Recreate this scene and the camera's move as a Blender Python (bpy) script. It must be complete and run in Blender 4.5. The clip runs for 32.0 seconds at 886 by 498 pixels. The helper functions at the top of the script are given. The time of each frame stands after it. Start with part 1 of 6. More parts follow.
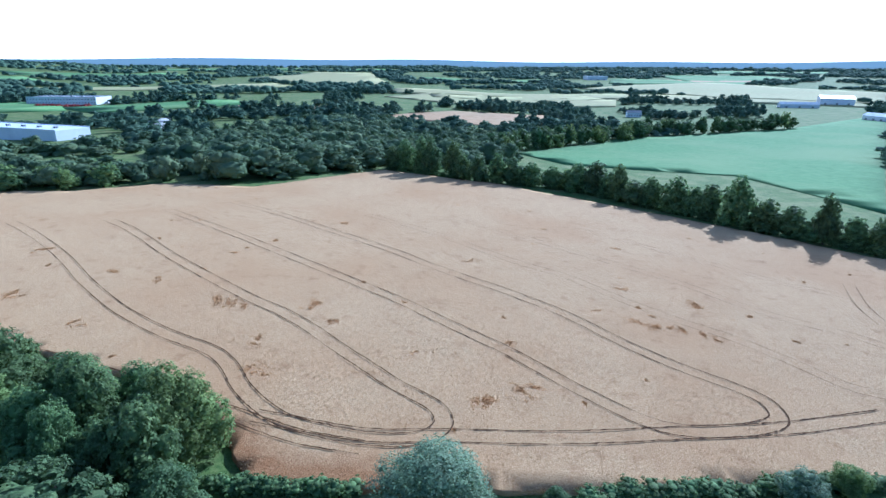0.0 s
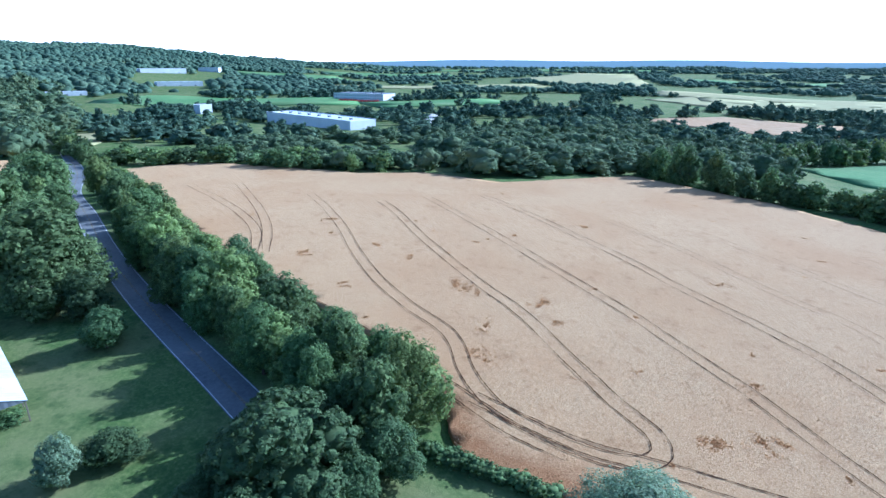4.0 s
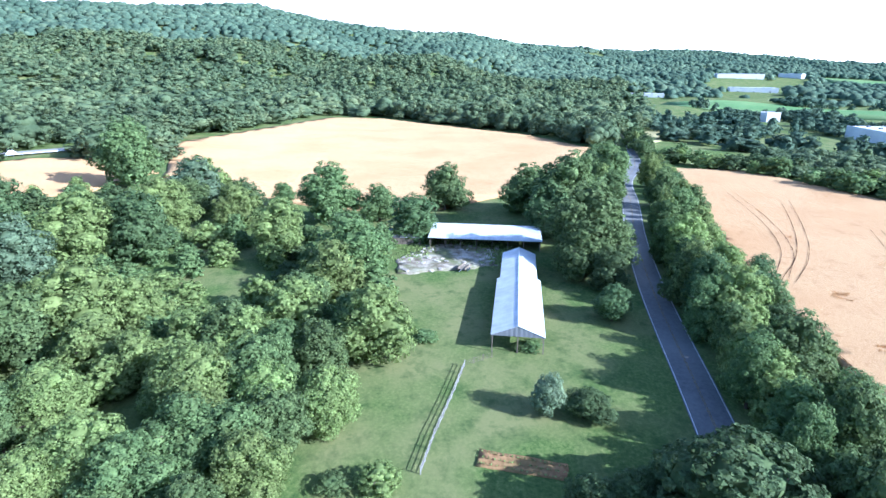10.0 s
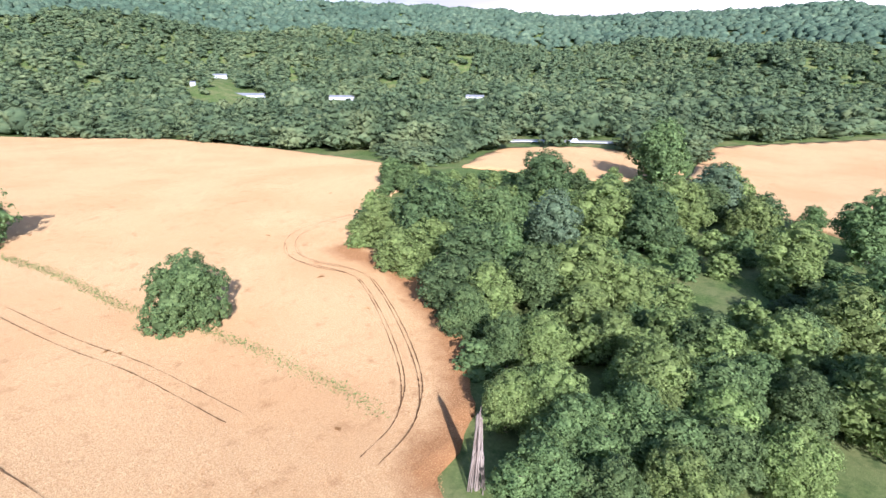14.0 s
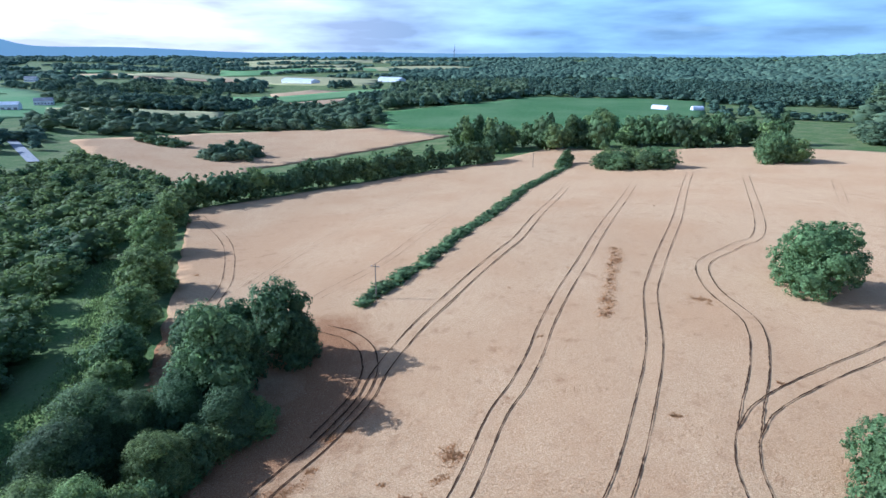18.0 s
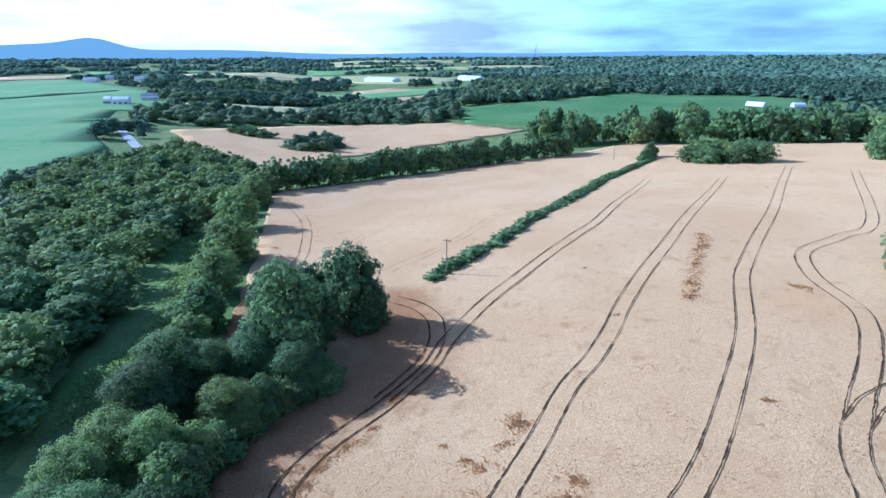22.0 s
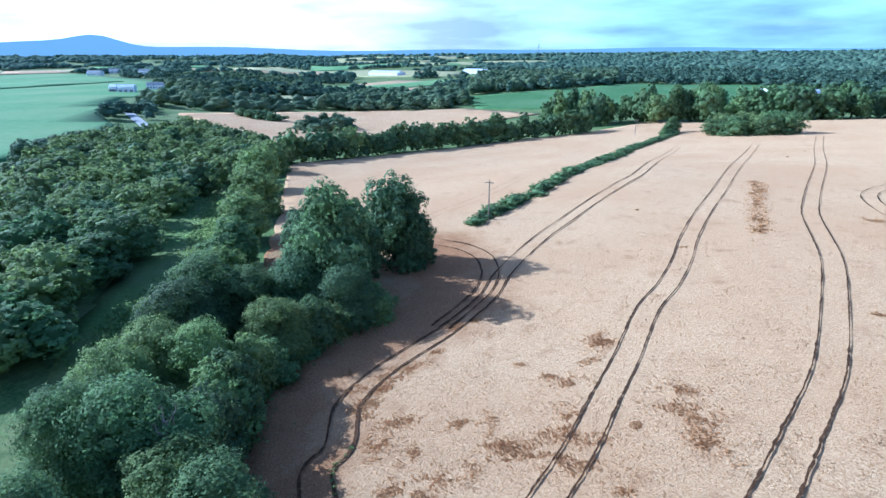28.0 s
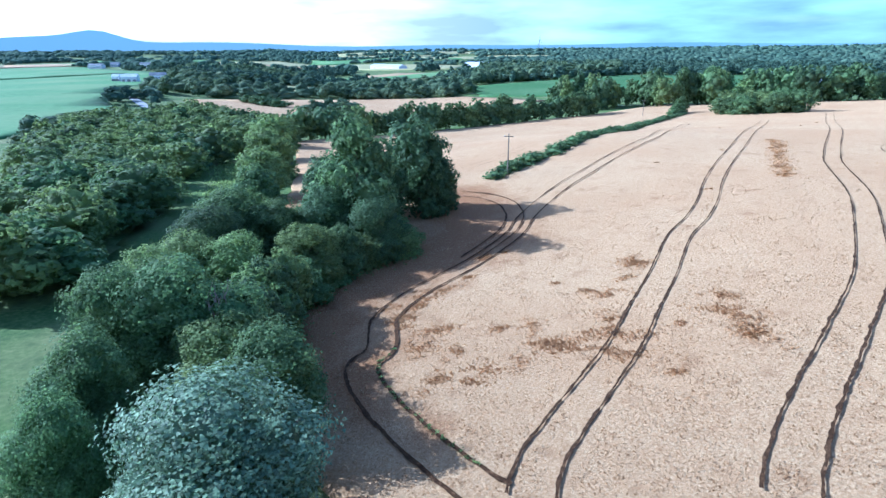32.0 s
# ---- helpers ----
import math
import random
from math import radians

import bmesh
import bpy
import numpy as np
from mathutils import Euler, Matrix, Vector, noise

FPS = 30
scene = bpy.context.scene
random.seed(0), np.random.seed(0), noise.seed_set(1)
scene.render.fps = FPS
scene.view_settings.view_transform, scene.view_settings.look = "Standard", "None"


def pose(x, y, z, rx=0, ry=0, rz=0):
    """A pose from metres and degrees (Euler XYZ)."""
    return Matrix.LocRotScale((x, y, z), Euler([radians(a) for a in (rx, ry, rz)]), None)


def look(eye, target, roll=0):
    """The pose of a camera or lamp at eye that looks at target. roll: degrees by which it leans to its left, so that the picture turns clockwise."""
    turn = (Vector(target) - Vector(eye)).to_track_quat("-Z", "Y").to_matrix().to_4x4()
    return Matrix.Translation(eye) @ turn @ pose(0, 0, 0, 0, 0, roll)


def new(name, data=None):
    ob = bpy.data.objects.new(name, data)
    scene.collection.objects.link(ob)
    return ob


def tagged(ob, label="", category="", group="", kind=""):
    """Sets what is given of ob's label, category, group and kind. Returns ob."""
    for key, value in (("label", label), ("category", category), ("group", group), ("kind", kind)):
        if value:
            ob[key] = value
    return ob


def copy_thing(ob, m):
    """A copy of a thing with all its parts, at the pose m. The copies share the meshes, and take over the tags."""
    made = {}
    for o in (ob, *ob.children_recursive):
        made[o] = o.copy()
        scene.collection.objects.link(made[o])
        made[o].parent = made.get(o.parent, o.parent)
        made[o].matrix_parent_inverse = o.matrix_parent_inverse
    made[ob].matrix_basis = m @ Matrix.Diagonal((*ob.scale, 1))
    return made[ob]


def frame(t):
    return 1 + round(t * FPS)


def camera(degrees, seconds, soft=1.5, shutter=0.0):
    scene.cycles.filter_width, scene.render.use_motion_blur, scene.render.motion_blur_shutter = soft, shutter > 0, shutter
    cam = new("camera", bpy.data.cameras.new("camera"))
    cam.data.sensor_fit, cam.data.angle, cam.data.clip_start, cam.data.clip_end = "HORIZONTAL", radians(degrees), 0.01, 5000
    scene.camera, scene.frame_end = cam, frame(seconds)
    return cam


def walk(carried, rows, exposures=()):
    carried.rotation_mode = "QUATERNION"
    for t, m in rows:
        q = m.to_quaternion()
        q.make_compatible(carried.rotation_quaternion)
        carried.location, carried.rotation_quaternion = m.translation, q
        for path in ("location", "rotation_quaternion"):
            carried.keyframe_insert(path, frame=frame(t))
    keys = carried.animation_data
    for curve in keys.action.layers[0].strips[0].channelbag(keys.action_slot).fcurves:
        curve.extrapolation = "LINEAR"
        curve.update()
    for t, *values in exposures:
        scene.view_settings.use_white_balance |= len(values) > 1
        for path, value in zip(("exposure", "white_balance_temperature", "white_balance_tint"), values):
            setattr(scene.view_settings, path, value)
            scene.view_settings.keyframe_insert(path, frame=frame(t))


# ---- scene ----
cam = camera(77.50, 32.0)
PATH = [
    (0, 0, 0, 45, 71.43, -0.2, 1.16),
    (0.5, 0, 0, 45, 71.4, -0.24, 4.52),
    (1, 0, 0, 45, 71.42, -0.23, 8.02),
    (1.5, 0, 0, 45, 71.45, -0.18, 12.48),
    (2, 0, 0, 45, 71.46, -0.11, 14.68),
    (2.5, 0, 0, 45, 71.46, -0.12, 15.14),
    (3, 0, 0, 45, 71.54, -0.11, 18.81),
    (3.5, 0, 0, 45, 71.51, -0.06, 22.81),
    (5.5, 0, 0, 45, 71.63, -0.22, 37.56),
    (6, 0, 0, 45, 71.67, -0.21, 41.48),
    (6.5, 0, 0, 45, 71.63, -0.3, 45.45),
    (7, 0, 0, 45, 71.64, -0.27, 49.32),
    (7.5, 0, 0, 45, 71.68, -0.35, 53.25),
    (8, 0, 0, 45, 71.77, -0.26, 57.13),
    (8.5, 0, 0, 45, 71.75, -0.24, 61.26),
    (9, 0, 0, 45, 71.78, -0.31, 66.25),
    (9.5, 0, 0, 45, 71.78, -0.24, 72.93),
    (10, 0, 0, 45, 71.79, -0.34, 79.46),
    (10.5, 0, 0, 45, 71.84, -0.38, 84.81),
    (11, 0, 0, 45, 71.91, -0.53, 89.45),
    (11.5, 0, 0, 45, 71.95, -0.61, 94.53),
    (12, 0, 0, 45, 71.97, -0.53, 100.16),
    (12.5, 0, 0, 45, 71.95, -0.48, 106.98),
    (13, 0, 0, 45, 71.95, -0.53, 113.97),
    (13.5, 0, 0, 45, 71.82, -0.53, 120.86),
    (15.5, 0, 0, 45, 71.35, -1.39, 171.01),
    (16, 0, 0, 45, 71.23, -1.08, 184.00),
    (16.5, 0, 0, 45, 71.18, -1.07, 196.52),
    (17, 0, 0, 45, 71.05, -0.94, 213.27),
    (17.5, 0, 0, 45, 70.79, -0.78, 230.86),
    (18, 0, 0, 45, 70.75, -0.48, 249.01),
    (18.5, 0, 0, 45, 70.47, -0.42, 255.40),
    (19, 0.05, -0.21, 44.42, 70.7, -0.32, 255.67),
    (19.5, -0.01, -0.2, 43.7, 70.81, -0.34, 256.01),
    (20, 0.04, -0.27, 42.75, 70.81, -0.19, 256.28),
    (20.5, 0.19, -0.33, 41.75, 70.97, -0.28, 256.50),
    (21, 0.13, -0.31, 40.83, 70.79, -0.12, 256.62),
    (21.5, 0.23, -0.39, 39.66, 70.94, 0, 256.70),
    (22, 0.27, -0.36, 38.64, 70.8, -0.03, 256.87),
    (22.5, 0.29, -0.4, 37.58, 70.91, -0.01, 257.00),
    (23, 0.4, -0.43, 36.48, 70.91, 0.1, 257.03),
    (23.5, 0.44, -0.46, 35.27, 70.95, 0.08, 257.18),
    (24, 0.61, -0.12, 33.99, 70.96, -0, 257.23),
    (25, 1.36, 1.35, 30.82, 70.85, 0.17, 257.21),
    (25.5, 1.84, 2.3, 29.36, 70.75, 0.22, 257.19),
    (27.5, 4.31, 6.58, 25.87, 70.67, -0.1, 257.10),
    (28, 4.97, 7.56, 24.91, 70.66, 0.05, 257.04),
    (28.5, 5.64, 8.42, 23.8, 70.67, 0.16, 257.00),
    (29, 5.83, 9.27, 22.78, 70.74, 0.19, 257.00),
    (29.5, 5.6, 10.05, 21.72, 70.62, 0.27, 257.09),
    (30, 4.94, 10.82, 20.88, 70.67, 0.17, 257.06),
    (30.5, 3.8, 11.7, 20.17, 70.13, 0.24, 257.11),
    (31, 3.36, 12.05, 19.06, 70.35, 0.12, 257.15),
    (31.5, 3.46, 12.03, 17.5, 70.59, 0.02, 257.07),
    (32, 2.97, 12.23, 16.14, 70.35, 0.09, 257.06),
]
EXPOSURES = [(0, 0.78, 4340, 7), (3.5, 0.88, 4320, 7), (6, 1.13, 4320, 8), (9, 1.4, 4540, 10), (11, 1.63, 5040, 15), (13, 1.38, 5490, 17), (14.5, 0.93, 5450, 18), (16, 0.53, 5100, 17), (17.5, 0.55, 4700, 14), (19, 0.78, 4290, 9), (25, 0.91, 4240, 8), (32, 1.13, 4190, 8)]
walk(cam, [(t, pose(x, y, z, rx, ry, rz)) for t, x, y, z, rx, ry, rz in PATH], EXPOSURES)

# ---- world, sun ----
SUN_AZ, SUN_EL = -35.0, 27.5          # degrees: from +y to the left, above the horizon
sun_way = Vector((-math.sin(radians(SUN_AZ)) * math.cos(radians(SUN_EL)), math.cos(radians(SUN_AZ)) * math.cos(radians(SUN_EL)), math.sin(radians(SUN_EL))))
world = bpy.data.worlds.new("sky")
scene.world = world
world.use_nodes = True
wn, wl = world.node_tree.nodes, world.node_tree.links
wn.clear()
w_out = wn.new("ShaderNodeOutputWorld")
w_bg = wn.new("ShaderNodeBackground")
w_sky = wn.new("ShaderNodeTexSky")
w_sky.sky_type = "NISHITA"
w_sky.sun_disc = False
w_sky.sun_elevation = radians(SUN_EL)
w_sky.sun_rotation = radians(-SUN_AZ)
w_sky.air_density, w_sky.dust_density, w_sky.ozone_density = 1.0, 0.9, 2.0
w_co = wn.new("ShaderNodeTexCoord")
w_map = wn.new("ShaderNodeMapping")
w_map.inputs["Scale"].default_value = (1.6, 1.6, 9.0)
w_map.inputs["Location"].default_value = (0.35, 0.1, 0.2)
w_noise = wn.new("ShaderNodeTexNoise")
w_noise.inputs["Scale"].default_value = 1.35
w_noise.inputs["Detail"].default_value = 9.0
w_noise.inputs["Roughness"].default_value = 0.55
w_ramp = wn.new("ShaderNodeValToRGB")
w_ramp.color_ramp.elements[0].position, w_ramp.color_ramp.elements[1].position = 0.24, 0.46
# clouds are thicker and brighter on the sun's side of the sky
w_dot = wn.new("ShaderNodeVectorMath")
w_dot.operation = "DOT_PRODUCT"
w_dot.inputs[1].default_value = (-math.sin(radians(18)), math.cos(radians(18)), 0.0)
w_side = wn.new("ShaderNodeMapRange")
w_side.inputs["From Min"].default_value, w_side.inputs["From Max"].default_value = -0.85, 0.3
w_side.inputs["To Min"].default_value, w_side.inputs["To Max"].default_value = 0.04, 0.45
w_add = wn.new("ShaderNodeMath")
w_glow = wn.new("ShaderNodeMapRange")
w_glow.inputs["From Min"].default_value, w_glow.inputs["From Max"].default_value = -0.7, 0.8
w_glow.inputs["To Min"].default_value, w_glow.inputs["To Max"].default_value = 5.3, 14.0
w_tint = wn.new("ShaderNodeVectorMath")
w_tint.operation = "SCALE"
w_cool = wn.new("ShaderNodeMix")
w_cool.data_type = "RGBA"
w_cool.inputs[6].default_value = (0.62, 0.84, 1.0, 1)
w_cool.inputs[7].default_value = (1.08, 0.97, 0.92, 1)
w_warm = wn.new("ShaderNodeMapRange")
w_warm.inputs["From Min"].default_value, w_warm.inputs["From Max"].default_value = -0.78, -0.3
wl.new(w_dot.outputs["Value"], w_warm.inputs["Value"])
wl.new(w_warm.outputs["Result"], w_cool.inputs[0])
wl.new(w_cool.outputs[2], w_tint.inputs[0])
w_mix = wn.new("ShaderNodeMix")
w_mix.data_type = "RGBA"
w_bg.inputs["Strength"].default_value = 0.1
wl.new(w_co.outputs["Generated"], w_map.inputs["Vector"])
wl.new(w_map.outputs["Vector"], w_noise.inputs["Vector"])
wl.new(w_co.outputs["Generated"], w_dot.inputs[0])
wl.new(w_dot.outputs["Value"], w_side.inputs["Value"])
wl.new(w_dot.outputs["Value"], w_glow.inputs["Value"])
wl.new(w_noise.outputs["Fac"], w_add.inputs[0])
wl.new(w_side.outputs["Result"], w_add.inputs[1])
wl.new(w_add.outputs["Value"], w_ramp.inputs["Fac"])
w_deep = wn.new("ShaderNodeTexNoise")
w_deep.inputs["Scale"].default_value, w_deep.inputs["Detail"].default_value = 2.1, 8.0
w_shade = wn.new("ShaderNodeMapRange")
w_shade.inputs["From Min"].default_value, w_shade.inputs["From Max"].default_value = 0.38, 0.62
w_shade.inputs["To Min"].default_value, w_shade.inputs["To Max"].default_value = 0.62, 1.3
w_level = wn.new("ShaderNodeMath")
w_level.operation = "MULTIPLY"
wl.new(w_map.outputs["Vector"], w_deep.inputs["Vector"])
wl.new(w_deep.outputs["Fac"], w_shade.inputs["Value"])
wl.new(w_shade.outputs["Result"], w_level.inputs[0])
wl.new(w_glow.outputs["Result"], w_level.inputs[1])
wl.new(w_level.outputs["Value"], w_tint.inputs["Scale"])
w_sep = wn.new("ShaderNodeSeparateXYZ")
w_bank = wn.new("ShaderNodeMapRange")
w_bank.interpolation_type = "SMOOTHSTEP"
w_bank.inputs["From Min"].default_value, w_bank.inputs["From Max"].default_value = 0.13, 0.34
w_bank.inputs["To Min"].default_value, w_bank.inputs["To Max"].default_value = 1.0, 0.03
w_cover = wn.new("ShaderNodeMath")
w_cover.operation = "MULTIPLY"
wl.new(w_co.outputs["Generated"], w_sep.inputs[0])
wl.new(w_sep.outputs["Z"], w_bank.inputs["Value"])
wl.new(w_ramp.outputs["Color"], w_cover.inputs[0])
wl.new(w_bank.outputs["Result"], w_cover.inputs[1])
wl.new(w_cover.outputs["Value"], w_mix.inputs[0])
wl.new(w_sky.outputs["Color"], w_mix.inputs[6])
wl.new(w_tint.outputs["Vector"], w_mix.inputs[7])
wl.new(w_mix.outputs[2], w_bg.inputs["Color"])
wl.new(w_bg.outputs["Background"], w_out.inputs["Surface"])

sun_data = bpy.data.lights.new("sun", "SUN")
sun_data.energy, sun_data.angle, sun_data.color = 5.0, radians(0.5), (1.0, 0.93, 0.83)
sun = new("sun", sun_data)
sun.matrix_world = look(sun_way * 100, (0, 0, 0))


# ---- materials ----
def material(name, stops, scale=1.0, detail=6.0, rough=0.9, bump=0.0, bump_scale=None, second=None, second_scale=0.02, second_mix=0.5,
             island=0.0, each=0.0, leafy=0.0, metallic=0.0, stretch=(1, 1, 1), matte=0.0, spots=None, gritty=0.62, worn=None):
    """Noise-mottled surface in metres: stops are (position, colour) of the fine noise, second a second colour laid over in broad patches."""
    m = bpy.data.materials.new(name)
    m.use_nodes = True
    n, l = m.node_tree.nodes, m.node_tree.links
    bsdf = n["Principled BSDF"]
    bsdf.inputs["Roughness"].default_value = rough
    bsdf.inputs["Metallic"].default_value = metallic
    bsdf.inputs["Specular IOR Level"].default_value = (0.08 if rough >= 0.95 else 0.25) if metallic == 0 else 0.5
    bsdf.inputs["Diffuse Roughness"].default_value = matte
    geo = n.new("ShaderNodeNewGeometry")
    place = n.new("ShaderNodeMapping")
    place.inputs["Scale"].default_value = stretch
    l.new(geo.outputs["Position"], place.inputs["Vector"])
    fine = n.new("ShaderNodeTexNoise")
    fine.inputs["Scale"].default_value, fine.inputs["Detail"].default_value = scale, detail
    fine.inputs["Roughness"].default_value = gritty
    l.new(place.outputs["Vector"], fine.inputs["Vector"])
    ramp = n.new("ShaderNodeValToRGB")
    els = ramp.color_ramp.elements
    els[0].position, els[0].color = stops[0][0], (*stops[0][1], 1)
    els[1].position, els[1].color = stops[-1][0], (*stops[-1][1], 1)
    for p, c in stops[1:-1]:
        e = els.new(p)
        e.color = (*c, 1)
    l.new(fine.outputs["Fac"], ramp.inputs["Fac"])
    colour = ramp.outputs["Color"]
    if second:
        broad = n.new("ShaderNodeTexNoise")
        broad.inputs["Scale"].default_value, broad.inputs["Detail"].default_value = second_scale, 5.0
        l.new(geo.outputs["Position"], broad.inputs["Vector"])
        reach = n.new("ShaderNodeMapRange")
        reach.inputs["From Min"].default_value, reach.inputs["From Max"].default_value = 0.42, 0.66
        reach.inputs["To Max"].default_value = second_mix
        l.new(broad.outputs["Fac"], reach.inputs["Value"])
        mix = n.new("ShaderNodeMix")
        mix.data_type = "RGBA"
        l.new(reach.outputs["Result"], mix.inputs[0])
        l.new(colour, mix.inputs[6])
        mix.inputs[7].default_value = (*second, 1)
        colour = mix.outputs[2]
    if spots:
        stain = n.new("ShaderNodeTexNoise")
        stain.inputs["Scale"].default_value, stain.inputs["Detail"].default_value, stain.inputs["Roughness"].default_value = spots[1], 9.0, 0.7
        l.new(geo.outputs["Position"], stain.inputs["Vector"])
        cut = n.new("ShaderNodeMapRange")
        cut.inputs["From Min"].default_value, cut.inputs["From Max"].default_value, cut.inputs["To Max"].default_value = spots[2], spots[3], spots[4]
        l.new(stain.outputs["Fac"], cut.inputs["Value"])
        over = n.new("ShaderNodeMix")
        over.data_type = "RGBA"
        l.new(cut.outputs["Result"], over.inputs[0])
        l.new(colour, over.inputs[6])
        over.inputs[7].default_value = (*spots[0], 1)
        colour = over.outputs[2]
    if worn:
        share = n.new("ShaderNodeAttribute")
        share.attribute_name = "thin_crop"
        tear = n.new("ShaderNodeTexNoise")
        tear.inputs["Scale"].default_value, tear.inputs["Detail"].default_value, tear.inputs["Roughness"].default_value = 0.22, 9.0, 0.68
        l.new(geo.outputs["Position"], tear.inputs["Vector"])
        total = n.new("ShaderNodeMath")
        l.new(share.outputs["Fac"], total.inputs[0])
        l.new(tear.outputs["Fac"], total.inputs[1])
        edge = n.new("ShaderNodeMapRange")
        edge.inputs["From Min"].default_value, edge.inputs["From Max"].default_value, edge.inputs["To Max"].default_value = 0.72, 1.22, 0.82
        l.new(total.outputs["Value"], edge.inputs["Value"])
        bare = n.new("ShaderNodeValToRGB")
        for e, (p, c) in zip(bare.color_ramp.elements, worn):
            e.position, e.color = p, (*c, 1)
        l.new(fine.outputs["Fac"], bare.inputs["Fac"])
        blend = n.new("ShaderNodeMix")
        blend.data_type = "RGBA"
        l.new(edge.outputs["Result"], blend.inputs[0])
        l.new(colour, blend.inputs[6])
        l.new(bare.outputs["Color"], blend.inputs[7])
        colour = blend.outputs[2]
    if island or each:
        hsv = n.new("ShaderNodeHueSaturation")
        span = n.new("ShaderNodeMapRange")
        span.inputs["To Min"].default_value, span.inputs["To Max"].default_value = 1 - island, 1 + island
        l.new(geo.outputs["Random Per Island"], span.inputs["Value"])
        info = n.new("ShaderNodeObjectInfo")
        tone = n.new("ShaderNodeMapRange")
        tone.inputs["To Min"].default_value, tone.inputs["To Max"].default_value = 1 - each, 1 + each
        l.new(info.outputs["Random"], tone.inputs["Value"])
        times = n.new("ShaderNodeMath")
        times.operation = "MULTIPLY"
        l.new(span.outputs["Result"], times.inputs[0])
        l.new(tone.outputs["Result"], times.inputs[1])
        l.new(times.outputs["Value"], hsv.inputs["Value"])
        hue = n.new("ShaderNodeMapRange")
        hue.inputs["To Min"].default_value, hue.inputs["To Max"].default_value = 0.5 - each * 0.03, 0.5 + each * 0.07
        l.new(info.outputs["Random"], hue.inputs["Value"])
        l.new(hue.outputs["Result"], hsv.inputs["Hue"])
        l.new(colour, hsv.inputs["Color"])
        colour = hsv.outputs["Color"]
    l.new(colour, bsdf.inputs["Base Color"])
    if bump:
        bmp = n.new("ShaderNodeBump")
        bmp.inputs["Strength"].default_value = 1.0
        bmp.inputs["Distance"].default_value = bump
        source = fine
        if bump_scale:
            source = n.new("ShaderNodeTexNoise")
            source.inputs["Scale"].default_value, source.inputs["Detail"].default_value, source.inputs["Roughness"].default_value = bump_scale, 9.0, gritty
            l.new(geo.outputs["Position"], source.inputs["Vector"])
        l.new(source.outputs["Fac"], bmp.inputs["Height"])
        l.new(bmp.outputs["Normal"], bsdf.inputs["Normal"])
    if leafy:
        thin = n.new("ShaderNodeBsdfTranslucent")
        l.new(colour, thin.inputs["Color"])
        both = n.new("ShaderNodeMixShader")
        both.inputs[0].default_value = leafy
        out = n["Material Output"]
        l.new(bsdf.outputs["BSDF"], both.inputs[1])
        l.new(thin.outputs["BSDF"], both.inputs[2])
        l.new(both.outputs["Shader"], out.inputs["Surface"])
    return m


grass = material("grass", [(0.33, (0.05, 0.088, 0.026)), (0.5, (0.098, 0.144, 0.04)), (0.68, (0.175, 0.205, 0.075))], 1.6, 12, 0.95, 0.1, 4.5, (0.2, 0.2, 0.085), 0.07, 0.8, spots=((0.05, 0.088, 0.027), 0.3, 0.5, 0.66, 0.7), gritty=0.72)
lawn = material("lawn", [(0.3, (0.07, 0.115, 0.03)), (0.5, (0.1, 0.15, 0.04)), (0.75, (0.16, 0.19, 0.065))], 1.4, 9, 0.95, 0.06, 4.0, (0.2, 0.2, 0.085), 0.09, 0.5)
wheat = material("ripe_wheat", [(0.33, (0.19, 0.095, 0.038)), (0.44, (0.42, 0.25, 0.118)), (0.53, (0.56, 0.37, 0.19)), (0.64, (0.74, 0.55, 0.32))], 4.5, 14, 0.95, 0.16, 3.5, (0.45, 0.26, 0.12), 0.03, 0.6, matte=0.25, spots=((0.3, 0.155, 0.066), 0.28, 0.55, 0.74, 0.75), gritty=0.85, worn=((0.38, (0.13, 0.048, 0.019)), (0.62, (0.43, 0.215, 0.088))))
wheat_ear = material("nodding_wheat_ears", [(0.33, (0.19, 0.095, 0.038)), (0.44, (0.42, 0.25, 0.118)), (0.53, (0.56, 0.37, 0.19)), (0.64, (0.74, 0.55, 0.32))], 4.5, 14, 0.95, 0.16, 3.5, (0.45, 0.26, 0.12), 0.03, 0.6, leafy=0.5, spots=((0.3, 0.155, 0.066), 0.28, 0.55, 0.74, 0.75), gritty=0.85)
# trodden straw, near-black because groove shade is in the colour; strips lie flat
shaded_track_soil = material("straw_with_groove_shade", [(0.34, (0.028, 0.014, 0.007)), (0.55, (0.075, 0.039, 0.018)), (0.7, (0.24, 0.135, 0.065))], 2.2, 10, 1.0, 0.15, gritty=0.75)
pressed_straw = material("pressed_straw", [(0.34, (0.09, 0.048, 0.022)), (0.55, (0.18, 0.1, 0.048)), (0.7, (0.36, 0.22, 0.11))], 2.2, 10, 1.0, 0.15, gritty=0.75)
lodged = material("lodged_wheat", [(0.33, (0.27, 0.135, 0.054)), (0.5, (0.5, 0.29, 0.125)), (0.66, (0.65, 0.43, 0.21))], 3.0, 10, 1.0, leafy=0.5, gritty=0.8)
soil = material("red_soil", [(0.3, (0.2, 0.1, 0.05)), (0.7, (0.4, 0.24, 0.12))], 1.2, 8, 1.0, 0.1, None, (0.16, 0.14, 0.05), 0.12, 0.7)
asphalt = material("asphalt", [(0.3, (0.1, 0.1, 0.105)), (0.7, (0.17, 0.17, 0.17))], 1.5, 8, 0.6, 0.01, 20.0, (0.22, 0.22, 0.215), 0.1, 0.5)
